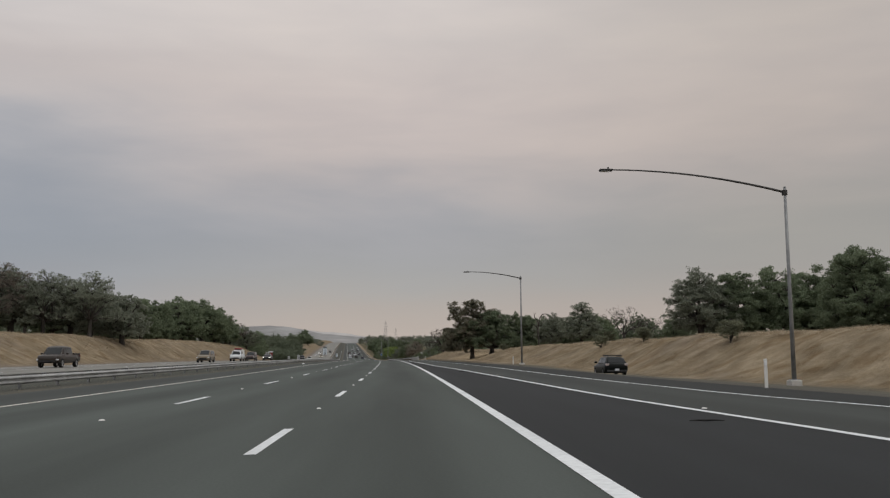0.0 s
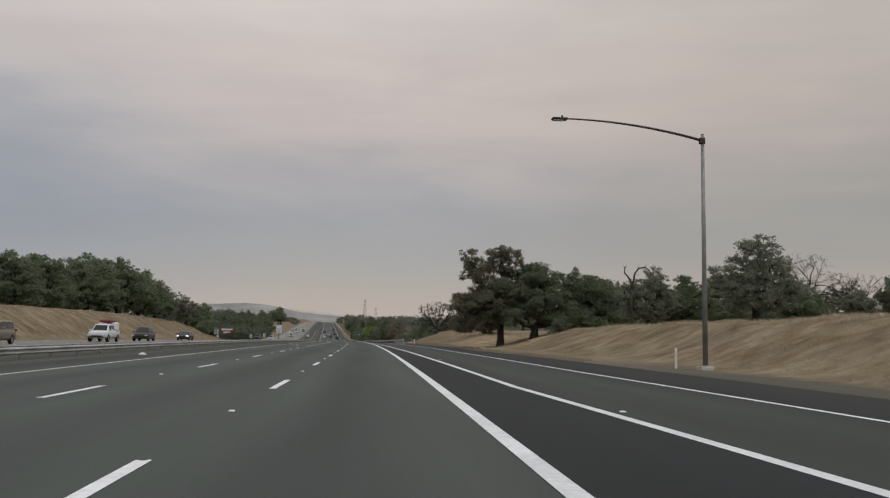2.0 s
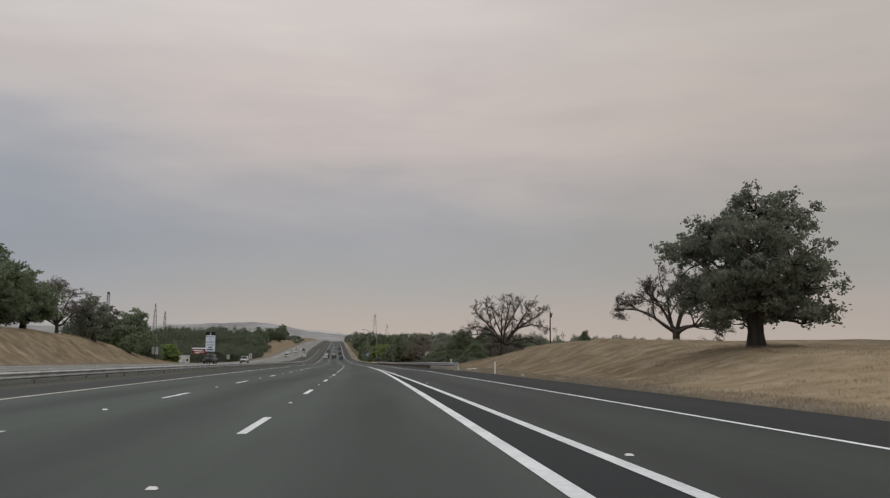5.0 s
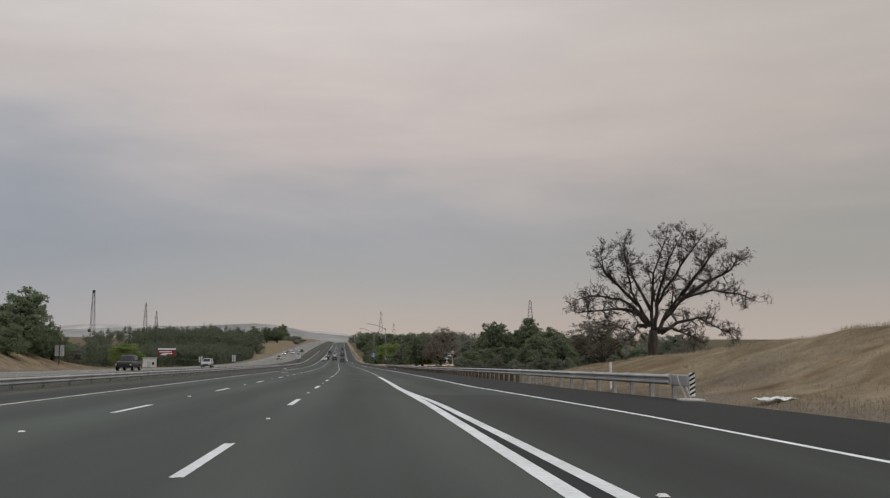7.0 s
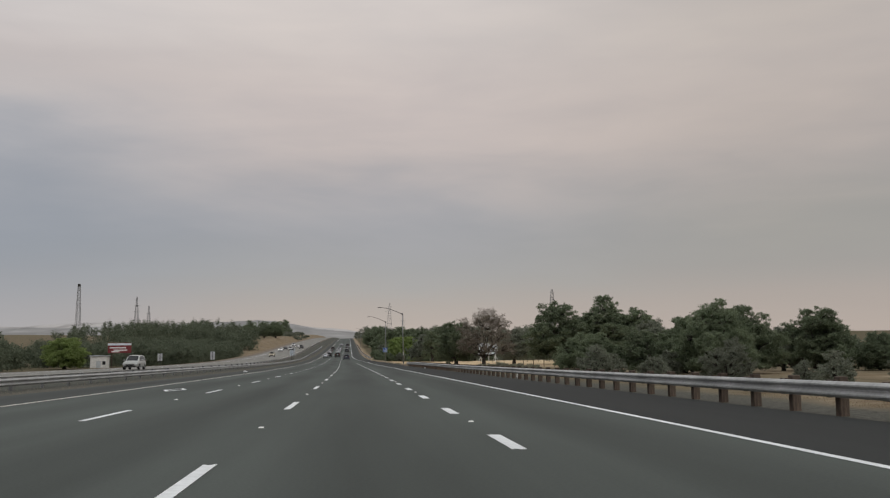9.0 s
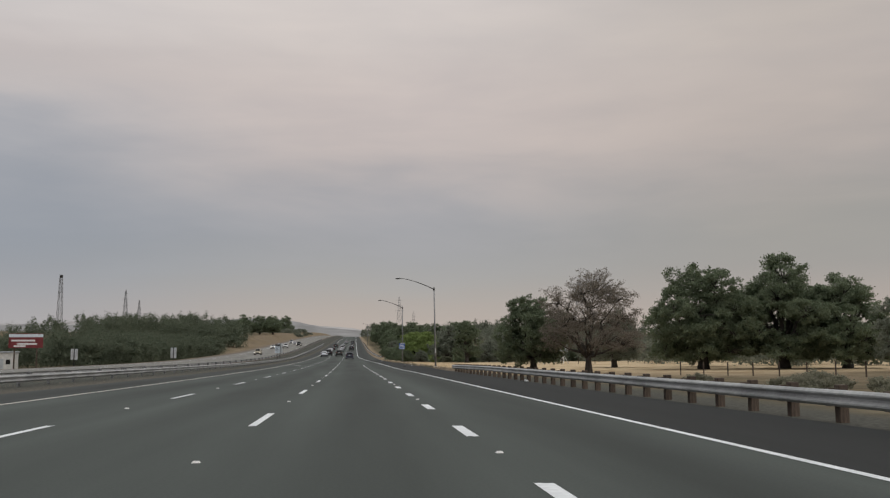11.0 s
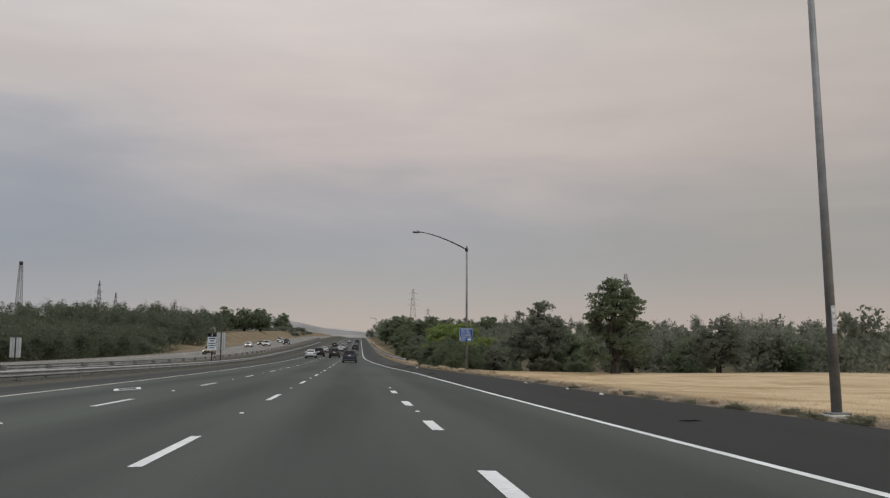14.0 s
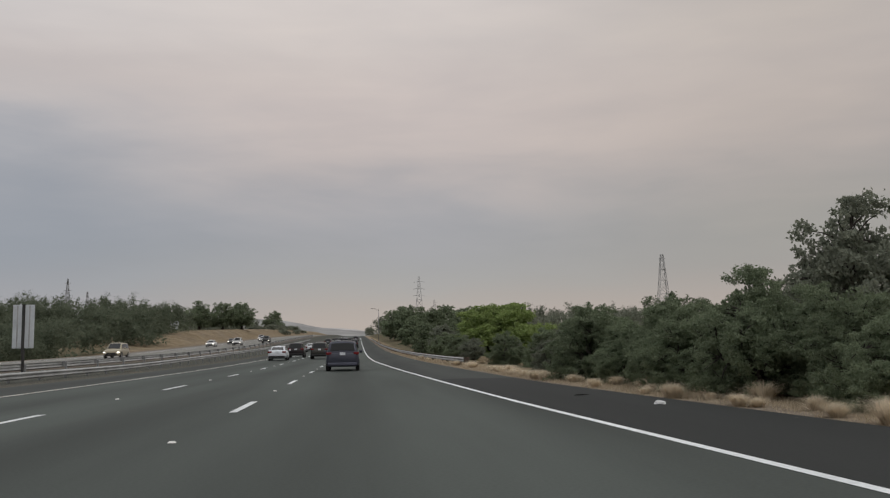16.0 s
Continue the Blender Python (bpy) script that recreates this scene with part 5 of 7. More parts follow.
def grass(name, label, spots, mat, seed, tall):
    """Tufts of dry grass: thin upright blades."""
    g = np.random.default_rng(seed)
    base = np.repeat(np.array(spots), 14, axis=0)
    n = len(base)
    base[:, :2] += g.normal(size=(n, 2)) * .16
    h = g.uniform(.45, 1.1, n) * tall
    ang = g.uniform(0, 2 * np.pi, n)
    w = g.uniform(.003, .009, n)
    leanv = g.normal(size=(n, 2)) * .6
    a = np.column_stack([base[:, 0] - np.cos(ang) * w, base[:, 1] - np.sin(ang) * w, base[:, 2] - .03])
    b = np.column_stack([base[:, 0] + np.cos(ang) * w, base[:, 1] + np.sin(ang) * w, base[:, 2] - .03])
    c = np.column_stack([base[:, 0] + leanv[:, 0] * h, base[:, 1] + leanv[:, 1] * h, base[:, 2] + h])
    v = np.stack([a, b, c], axis=1).reshape(-1, 3)
    me = bpy.data.meshes.new(name)
    me.vertices.add(3 * n)
    me.vertices.foreach_set("co", v.astype(np.float32).ravel())
    me.loops.add(3 * n)
    me.loops.foreach_set("vertex_index", np.arange(3 * n, dtype=np.int32))
    me.polygons.add(n)
    me.polygons.foreach_set("loop_start", np.arange(0, 3 * n, 3, dtype=np.int32))
    me.polygons.foreach_set("loop_total", np.full(n, 3, dtype=np.int32))
    me.materials.append(mat)
    me.update()
    me.validate()
    return tagged(new(name, me), label, "grass", kind="stuff")


def scatter(n, s0, s1, off0, off1, seed, line):
    """Points on the ground from off0 to off1 metres beyond a line, thicker near it and in patches."""
    rng = random.Random(seed)
    out = []
    while len(out) < n:
        s = rng.uniform(s0, s1)
        o = off0 + (off1 - off0) * rng.random() ** 1.3
        u = float(line(s)) + o
        if noise.noise(Vector((u * .15, s * .15, 9))) + rng.uniform(-.5, .7) < 0:
            continue
        out.append((rx(s) + u, s, rz(s) + section(u, s)))
    return out


grass("dry_grass_bank", "dry straw grass on the roadside bank", scatter(17000, 5, 300, .3, 13, 1, toe), M_STRAW, 1, .085)
grass("dry_grass_field", "dry straw grass of the roadside field", scatter(5000, 395, 508, 2.2, 12, 2, pave_r), M_STRAW_FIELD, 2, .055)
grass("verge_weeds", "pale dry weeds along the shoulder", scatter(4200, 500, 640, .5, 2.4, 3, pave_r), M_STRAW_PALE, 3, .15)
grass("verge_grass", "dull dry weeds along the pavement's edge", scatter(3200, 100, 258, .1, 2.0, 4, pave_r), M_STRAW_DULL, 4, .14)
grass("field_edge_grass", "dull dry weeds between pavement and field", scatter(1300, 418, 505, .3, 2.4, 14, pave_r), M_STRAW_DULL, 14, .075)
grass("left_bank_grass", "dry straw grass on the bank across the freeway", scatter(5000, 60, 370, -14, 0, 5, lambda s: OPP_B - 2.5), M_STRAW, 5, .3)
grass("median_weeds", "dull weeds in the gravel median", scatter(1200, 0, 640, -6.5, 0, 6, lambda s: -11.2), M_STRAW_DULL, 6, .10)

grass("crest_grass", "pale straw fringe along the top of the bank", scatter(5200, 8, 285, 6.2, 9.5, 31, toe), M_STRAW_PALE, 31, .17)
grass("left_crest_grass", "pale straw fringe along the top of the far bank", scatter(3000, 60, 360, -10.5, -7.5, 32, lambda s: OPP_B - 2.2), M_STRAW_PALE, 32, .22)


def tuft_mesh(seed, tall, blades):
    """A bunch of dry grass: thin arching blades that spread from one root."""
    g = np.random.default_rng(seed)
    v, f = [], []
    for _ in range(blades):
        a, lean, h = g.uniform(0, 2 * math.pi), abs(g.normal()) * .5 + .08, tall * g.uniform(.5, 1.1)
        d = Vector((math.cos(a), math.sin(a), 0))
        side = Vector((-d.y, d.x, 0)) * g.uniform(.002, .005)
        root = d * g.uniform(0, .16) * tall
        mid = root + d * lean * h * .4 + Vector((0, 0, h * .62))
        tip = root + d * lean * h * 1.25 + Vector((0, 0, h * (.98 - .35 * lean)))
        k = len(v)
        v += [root - side, root + side, mid + side * .8, mid - side * .8, tip]
        f += [(k, k + 1, k + 2, k + 3), (k + 3, k + 2, k + 4)]
    return mesh_from("tussock", v, f, M_FLUFF)


TUFTS = [tuft_mesh(40 + i, .62, 900) for i in range(3)]
for i in range(13):
    ts = 510 + i * 1.7
    tu = float(pave_r(ts)) + 2.3 + (i * 7 % 5) * .35
    plant("shrub", rx(ts) + tu, ts, (OAKS + OAKS[:1])[i % 5], "dark green bush close behind the dry verge", .26 + .05 * (i % 4), 61 * i, "slope shrubs", category="shrub", sink=.3)
RT = random.Random(12)
for i in range(90):
    ts = (500 + i * .5, 508 + i * .9, 438 + i * .7)[i % 3] if i > 1 else (500.2, 501.0)[i]
    tu = float(pave_r(ts)) + RT.uniform(.55, 1.9)
    tt = thing("grass_tuft", pose(*place(tu, ts, section(tu, ts) - .03), 0, 0, RT.uniform(0, 360)), "bunch of pale dry grass at the shoulder's edge", "grass", "grass tufts")
    k = RT.uniform(.35, .8) if i % 3 < 2 else RT.uniform(.2, .4)
    part("tussock", TUFTS[i % 3], parent=tt, m=Matrix.Diagonal((k * 1.7, k * 1.7, k, 1)))

# ---- guard rails ----


def beam_mesh(name, line, base, s_rows, side, mat):
    """A W-beam along the road: two waves, open at the back, 0.31 m deep, its top 0.72 m over the base line."""
    prof = [(0, .72), (.035, .705), (.085, .665), (.085, .635), (.02, .585), (.02, .545), (.085, .495), (.085, .465), (.035, .425), (0, .41)]
    verts, faces = [], []
    n = len(prof)
    for s in s_rows:
        u, b = float(line(s)), float(base(s))
        for dx, z in prof:
            verts.append(place(u + side * dx, s, b + z))
        for dx, z in reversed(prof):
            verts.append(place(u + side * (dx - .012), s, b + z))
    w = 2 * n
    for i in range(len(s_rows) - 1):
        for j in range(w):
            k = (j + 1) % w
            faces.append((i * w + j, i * w + k, (i + 1) * w + k, (i + 1) * w + j))
    faces.append(tuple(range(w)))
    faces.append(tuple((len(s_rows) - 1) * w + j for j in reversed(range(w))))
    return mesh_from(name, verts, faces, mat)


def guard_rail(label, line, base, s0, s1, side, gap, post_mat, post_w=.17, post_top=.78, group="guard rails"):
    t = tagged(new("guard_rail"), label, "guard rail", group)
    rows = list(np.arange(s0, s1, 3.81)) + [s1]
    part("rail_beam", beam_mesh("rail_beam", line, base, rows, side, M_STEEL), parent=t)
    post = from_bm("post", boxm(-post_w / 2, post_w / 2, -post_w / 2, post_w / 2, -.6, post_top, .012), post_mat)
    block = from_bm("block", boxm(-.09, .09, -.075, .075, .40, .74, .008), post_mat)
    for s in np.arange(s0 + .4, s1, gap):
        u, b = float(line(s)), float(base(s))
        part("post", post, parent=t, m=pose(*place(u - side * (.20 + post_w / 2), s, b), 0, 0, heading(s)))
        part("block", block, parent=t, m=pose(*place(u - side * .105, s, b), 0, 0, heading(s)))
    return t


left_base = tab((-60, -.27), (270, -.25), (370, -.17), (450, -.2), (520, -.32), (555, -.28), (600, .1), (700, .5), (900, 1.1))
guard_rail("galvanised guard rail along the median on short posts", tab((0, -12.3)), left_base, -30, 780, 1, 3.81, M_POLE, .11, .66)
opp_base = tab((-60, -.45), (270, -.47), (300, -.38), (390, -.27), (450, -.22), (540, -.12), (640, .4), (760, 1.15), (900, 1.6))
guard_rail("galvanised guard rail along the oncoming lanes", tab((0, -17.6)), opp_base, -30, 900, -1, 7.62, M_POLE, .11, .66)
right_line = tab((236, 11.3), (250, 10.75), (330, 10.75), (415, 10.7))
right_base = tab((236, .02), (262, -.03), (300, -.12), (350, -.15), (396, -.10), (415, -.18))
guard_rail("galvanised guard rail on brown wooden posts", right_line, right_base, 262, 415, -1, 1.905, M_WOOD, .19, .80)
guard_rail("galvanised guard rail on steel posts beside the ditch", right_line, right_base, 237.5, 262, -1, 1.905, M_STEEL, .13, .68)
r2_line = tab((553, 9.3), (575, 9.0), (620, 8.6), (700, 8.1), (900, 8.0))
guard_rail("galvanised guard rail along the narrowing shoulder", r2_line, tab((553, -.22), (900, -.2)), 553, 880, -1, 3.81, M_WOOD, .19, .74)


def rail_end_marker():
    """Slanted end of the guard rail with a striped marker plate."""
    p = place(11.35, 236.6, .0)
    t = thing("rail_end", Matrix.Translation(p) @ pose(0, 0, 0, 0, 0, heading(236)), "turned-down guard rail end with black and white striped marker", "guard rail")
    part("end_beam", boxm(-.04, .06, -.2, 1.0, .40, .74, .03), M_STEEL, t)
    for i, x in enumerate((-.02, .1)):
        part("strut", tube_mesh("strut", [(x, -.25, -.05), (x, .2, .35), (x, .5, .7)], [.05, .05, .05], 6, M_CONCRETE), parent=t)
    part("foot", boxm(-.25, .35, -.75, .05, -.06, .06, .03), M_CONCRETE, t)
    plate = part("marker_plate", boxm(.06, .23, -.22, -.20, .12, .80, .004), M_LETTER, t, "white marker plate with black slanted stripes")
    for i in range(5):
        bm = bmesh.new()
        z = .13 + i * .135
        vs = [bm.verts.new(c) for c in ((.064, -.226, z), (.226, -.226, z + .10), (.226, -.226, z + .165), (.064, -.226, z + .065))]
        bm.faces.new(vs)
        r = bmesh.ops.extrude_face_region(bm, geom=bm.faces[:])
        bmesh.ops.translate(bm, vec=(0, .004, 0), verts=[v for v in r["geom"] if isinstance(v, bmesh.types.BMVert)])
        part("stripe", bm, M_BLACK, plate)
    sh = bmesh.new()
    rng = random.Random(4)
    bmesh.ops.create_grid(sh, x_segments=9, y_segments=5, size=.5)
    for v in sh.verts:
        v.co = Vector((v.co.x * 1.1, v.co.y * .5, .1 + .09 * noise.noise(v.co * 4) + .05 * rng.random()))
    me = from_bm("sheeting", sh, M_LITTER)
    ob = tagged(new("plastic_sheeting", me), "crumpled white plastic sheeting lying on the shoulder's edge", "litter")
    ob.matrix_basis = pose(*place(12.6, 233.5, .05), 0, 0, 15)
    mod = ob.modifiers.new("thickness", "SOLIDIFY")
    mod.thickness = .02


rail_end_marker()

# ---- lamps, poles and delineators ----


def street_lamp(u, s, pole_h, reach, rise, base_h, label, group="street lamps", lean=0.0, bow=2.0):
    """A steel pole with one long curved arm over the road and a flat luminaire."""
    t = thing("street_lamp", pose(*place(u, s, base_h), 0, lean, heading(s)), label, "street lamp", group)
    part("base", boxm(-.28, .28, -.28, .28, -.4, .06, .03), M_CONCRETE, t)
    part("base_plate", boxm(-.2, .2, -.2, .2, .06, .10, .01), M_POLE, t)
    part("pole", tube_mesh("pole", [(0, 0, .08), (0, 0, pole_h * .5), (0, 0, pole_h + .15)], [.115, .09, .07], 12, M_POLE), parent=t)
    part("pole_cap", tube_mesh("pole_cap", [(0, 0, pole_h + .15), (0, 0, pole_h + .2)], [.075, .04], 12, M_POLE), parent=t)
    pts, rad = [], []
    for i in range(13):
        f = i / 12
        pts.append((-reach * f, 0, pole_h - .1 + rise * (1 - (1 - f) ** bow)))
        rad.append(.062 - .030 * f)
    part("arm", tube_mesh("arm", pts, rad, 8, M_DARKSTEEL), parent=t)
    part("bracket", boxm(-.14, .10, -.09, .09, pole_h - .25, pole_h + .02, .02), M_DARKSTEEL, t)
    z = pole_h - .1 + rise
    head = part("luminaire", boxm(-reach - .55, -reach + .12, -.16, .16, z - .07, z + .03, .03), M_DARKSTEEL, t)
    part("lens", boxm(-reach - .48, -reach - .05, -.12, .12, z - .10, z - .066, .01), M_LAMP, head)
    part("photocell", tube_mesh("photocell", [(-reach - .1, 0, z + .02), (-reach - .1, 0, z + .13)], [.045, .04], 8, M_DARKSTEEL), parent=head)
    return t


street_lamp(21.1, 32.8, 9.5, 8.85, 1.1, -.27, "grey steel street lamp with long curved arm below the bank")
street_lamp(16.1, 90.7, 9.75, 6.0, .75, .0, "grey steel street lamp with long curved arm beside the merging lane")
LAMP3 = street_lamp(12.45, 448.4, 9.85, 4.3, 1.45, -.05, "grey steel street lamp beside the dry field", lean=-1.1, bow=1.5)
street_lamp(11.58, 504.4, 10.27, 4.05, 1.42, -.10, "grey steel street lamp carrying a blue sign", bow=1.5)
tag = part("tag", boxm(-.05, .05, -.118, -.108, 1.75, 2.35, .003), M_ALU, LAMP3, "pale number tag")
for k in range(4):
    part("tag_bar", boxm(-.03, .03, -.123, -.118, 1.82 + k * .13, 1.90 + k * .13), M_LETTER, tag)
street_lamp(9.5, 793, 10.5, 2.0, .6, .1, "thin street lamp before the roadside grove")


def blue_sign():
    t = thing("road_sign", pose(*place(11.44, 503.8, 0), 0, 0, heading(504) + 2), "blue sign with white letters asking to report drunk drivers", "sign")
    part("panel", boxm(-.56, .56, -.10, -.085, 2.72, 3.46, .006), M_BLUE, t)
    part("lower_panel", boxm(-.56, .56, -.10, -.085, 2.36, 2.70, .006), M_BLUE, t)
    for z0, z1 in ((2.72, 3.46), (2.36, 2.70)):
        for a, b, c, d in ((-.54, .54, z1 - .035, z1 - .02), (-.54, .54, z0 + .02, z0 + .035), (-.54, -.525, z0 + .02, z1 - .02), (.525, .54, z0 + .02, z1 - .02)):
            part("border", boxm(a, b, -.105, -.10, c, d), M_LETTER, t)
    for i, w in enumerate(("REPORT", "DRUNK", "DRIVERS")):
        words("letters", w, .225, M_LETTER, t, pose(0, -.104, 3.32 - i * .23, 90), "white letters")
    words("letters", "CALL", .225, M_LETTER, t, pose(-.22, -.104, 2.53, 90), "white letters")
    part("number_bar", boxm(.14, .42, -.107, -.10, 2.46, 2.60), M_LETTER, t, "white bar")
    for z in (2.5, 3.1):
        part("clamp", boxm(-.14, .14, -.085, .12, z, z + .05), M_STEEL, t)


blue_sign()


def utility_pole(x, y, h, label):
    t = thing("utility_pole", Matrix.Translation((x, y, ground_z(x, y))), label, "utility pole")
    part("pole", tube_mesh("pole", [(0, 0, -.4), (0, 0, h * .5), (0, 0, h)], [.17, .14, .11], 10, M_UTIL), parent=t)
    part("bracket", boxm(.05, .55, -.05, .05, h - .62, h - .50, .01), M_UTIL, t)
    for z in (-.05, -.5):
        part("insulator", tube_mesh("insulator", [(.08 if z < -.1 else 0, 0, h + z), (.08 if z < -.1 else 0, 0, h + z + .16)], [.045, .03], 6, M_DARKSTEEL), parent=t)
    part("transformer", tube_mesh("transformer", [(.22, -.1, h - 1.35), (.22, -.1, h - .65)], [.18, .18], 10, M_DARKSTEEL), parent=t)


utility_pole(27.5, 330, 11.4, "dark wooden utility pole behind the field oaks")


def delineator(u, s, h=0.0):
    t = thing("delineator_post", pose(*place(u, s, h), 0, 0, heading(s)), "thin white delineator post at the shoulder's edge", "marker post", "delineator posts")
    part("post", boxm(-.055, .055, -.018, .018, -.2, .95, .008), M_WHITE, t)
    part("reflector", boxm(-.045, .045, -.024, -.018, .74, .89, .003), M_LETTER, t)


for u, s, h in ((13.9, 18.7, 0), (15.3, 92.0, -.15), (11.9, 215.4, -.05), (11.9, 246.3, .15), (11.6, 327, -.45)):
    delineator(u, s, h)

# ---- signs ----


def sign_board(name, u, s, width, z0, z1, label, header=.0, back=False, posts=1, lines=(), base_h=-.2, post_mat=M_DARKSTEEL, turn=0):
    """A sign on one or two posts; back: we see its bare aluminium back with stiffeners."""
    t = thing(name, pose(*place(u, s, 0), 0, 0, heading(s) + turn), label, "sign")
    xs = (0,) if posts == 1 else (-width * .32, width * .32)
    for x in xs:
        part("post", boxm(x - .06, x + .06, -.05, .05, base_h - .4, z1 - .05 if not back else z1, .008), post_mat, t)
    if back:
        part("panel", boxm(-width / 2, width / 2, -.075, -.06, z0, z1, .004), M_ALU, t)
        for x in (-width * .28, width * .28):
            part("stiffener", boxm(x - .025, x + .025, -.10, -.075, z0 + .05, z1 - .05), M_STEEL, t)
        part("post_face", boxm(-.07, .07, -.115, -.076, z0 - .3, z1 + .02), M_DARKSTEEL, t)
        return t
    part("panel", boxm(-width / 2, width / 2, -.08, -.062, z0, z1 - header, .005), M_SIGN, t)
    if header:
        hd = part("header_panel", boxm(-width / 2, width / 2, -.08, -.062, z1 - header + .01, z1, .005), M_BLACK, t, "black header with white diamond")
        bm = bmesh.new()
        c, r1, r2 = z1 - header / 2, header * .38, header * .22
        ring = [(0, r1), (r1 * .6, 0), (0, -r1), (-r1 * .6, 0)]
        inner = [(0, r2), (r2 * .6, 0), (0, -r2), (-r2 * .6, 0)]
        o = [bm.verts.new((x, -.084, c + z)) for x, z in ring]
        q = [bm.verts.new((x, -.084, c + z)) for x, z in inner]
        for i in range(4):
            j = (i + 1) % 4
            bm.faces.new((o[i], o[j], q[j], q[i]))
        r = bmesh.ops.extrude_face_region(bm, geom=bm.faces[:])
        bmesh.ops.translate(bm, vec=(0, .004, 0), verts=[v for v in r["geom"] if isinstance(v, bmesh.types.BMVert)])
        part("diamond", bm, M_LETTER, hd)
    for txt, size, z in lines:
        if txt.startswith("bar"):
            w = float(txt[3:]) * width
            part("text_bar", boxm(-w / 2, w / 2, -.086, -.08, z - size * .35, z + size * .35), M_INK, t)
        else:
            words("letters", txt, size, M_INK, t, pose(0, -.084, z, 90), "dark letters")
    return t


sign_board("carpool_sign", -14.5, 247.5, 1.02, 1.78, 3.93, "white carpool sign with black diamond header in the median", .38,
           lines=(("CARPOOL", .20, 3.38), ("IS 2", .24, 3.08), ("OR MORE", .20, 2.78), ("PERSONS", .20, 2.5), ("bar.4", .16, 2.24), ("bar.7", .16, 1.98)))
sign_board("carpool_sign", -14.2, 534, 1.0, 1.55, 3.45, "white carpool sign with black diamond header in the median", .4,
           lines=(("bar.75", .16, 2.88), ("bar.4", .2, 2.6), ("bar.8", .14, 2.32), ("bar.8", .14, 2.06), ("bar.6", .14, 1.8)))
sign_board("sign_back", -14.05, 540, 1.03, 1.5, 3.65, "bare aluminium back of a median sign on a dark post", back=True)
sign_board("sign_back", -37.0, 535, 1.25, .55, 2.85, "bare back of a roadside sign across the freeway", back=True, base_h=-1.2)
sign_board("sign_back", -39.7, 341, 1.3, 2.0, 3.55, "small square sign back on a thin post", back=True, base_h=.3)
sign_board("sign_back", -51.0, 757.5, 3.6, 5.3, 7.5, "wide aluminium sign back on two posts over the tan bank", back=True, posts=2, base_h=2.5)
sign_board("sign_back", -39.0, 470, 1.0, .9, 2.5, "small sign back beside the oncoming lanes", back=True, base_h=-.8)


def billboard():
    s, u = 475.2, 33.4
    t = thing("billboard", pose(*place(u, s, section(u, s)), 0, 0, heading(s) - 3), "white property billboard with dark lettering on three braced posts", "billboard")
    z0, z1, hw = 1.82, 4.17, 2.25
    part("panel", boxm(-hw, hw, -.06, 0, z0, z1, .01), M_SIGN, t)
    for x in (-1.6, .1, 1.6):
        part("post", boxm(x - .06, x + .06, .005, .125, -.3, z1 - .2, .01), M_WHITE, t)
    for x in (-1.6, 1.6):
        for d in (-1, 1):
            part("brace", tube_mesh("brace", [(x, .06, 1.4), (x + d * .75, -.2, .0)], [.055, .055], 4, M_WHITE), parent=t)
    part("edge_post", boxm(-hw - .07, -hw, -.05, .05, z0 - .05, z1 + .06, .008), M_BLACK, t)
    words("letters", "OFFICE MEDICAL RETAIL", .29, M_INK, t, pose(.25, -.064, 3.92, 90), "dark letters")
    part("emblem", tube_mesh("emblem", [(-1.95, -.062, 3.92), (-1.95, -.068, 3.92)], [.17, .17], 16, M_ALU), parent=t)
    for x, w, z, h in ((-1.0, .95, 3.48, .06), (1.05, .85, 3.48, .06), (0, 1.0, 2.88, .05), (-.05, 1.35, 2.70, .06)):
        part("text_bar", boxm(x - w / 2, x + w / 2, -.068, -.06, z - h / 2, z + h / 2), M_INK, t)
    for z in (3.19, 2.38):
        for x, w in ((-1.1, .95), (-.02, .9), (1.08, 1.05)):
            part("number_bar", boxm(x - w / 2, x + w / 2, -.068, -.06, z - .14, z + .14), M_INK, t)
    # wire fence stakes before it
    stake = from_bm("fence_stake", boxm(-.04, .04, -.04, .04, -.2, 1.0, .006), M_WOOD)
    f = tagged(new("wire_fence"), "thin wire fence on dark stakes across the dry field", "fence")
    prev = None
    for i in range(12):
        uu = 31 + i * 2.6
        p = place(uu, 470.5 + i * .25, section(uu, 470))
        part("stake", stake, parent=f, m=Matrix.Translation(p))
        if prev is not None:
            for z in (.45, .85):
                part("wire", tube_mesh("wire", [prev + Vector((0, 0, z)), p + Vector((0, 0, z))], [.006, .006], 3, M_DARKSTEEL), parent=f)
        prev = p
    f2 = tagged(new("wire_fence"), "thin wire fence on dark stakes under the field oaks", "fence")
    prev = None
    for i in range(14):
        uu = 27 + i * 1.2
        p = place(uu, 404 - i * 1.5, section(uu, 400))
        part("stake", stake, parent=f2, m=Matrix.Translation(p))
        if prev is not None:
            part("wire", tube_mesh("wire", [prev + Vector((0, 0, .8)), p + Vector((0, 0, .8))], [.006, .006], 3, M_DARKSTEEL), parent=f2)
        prev = p


billboard()


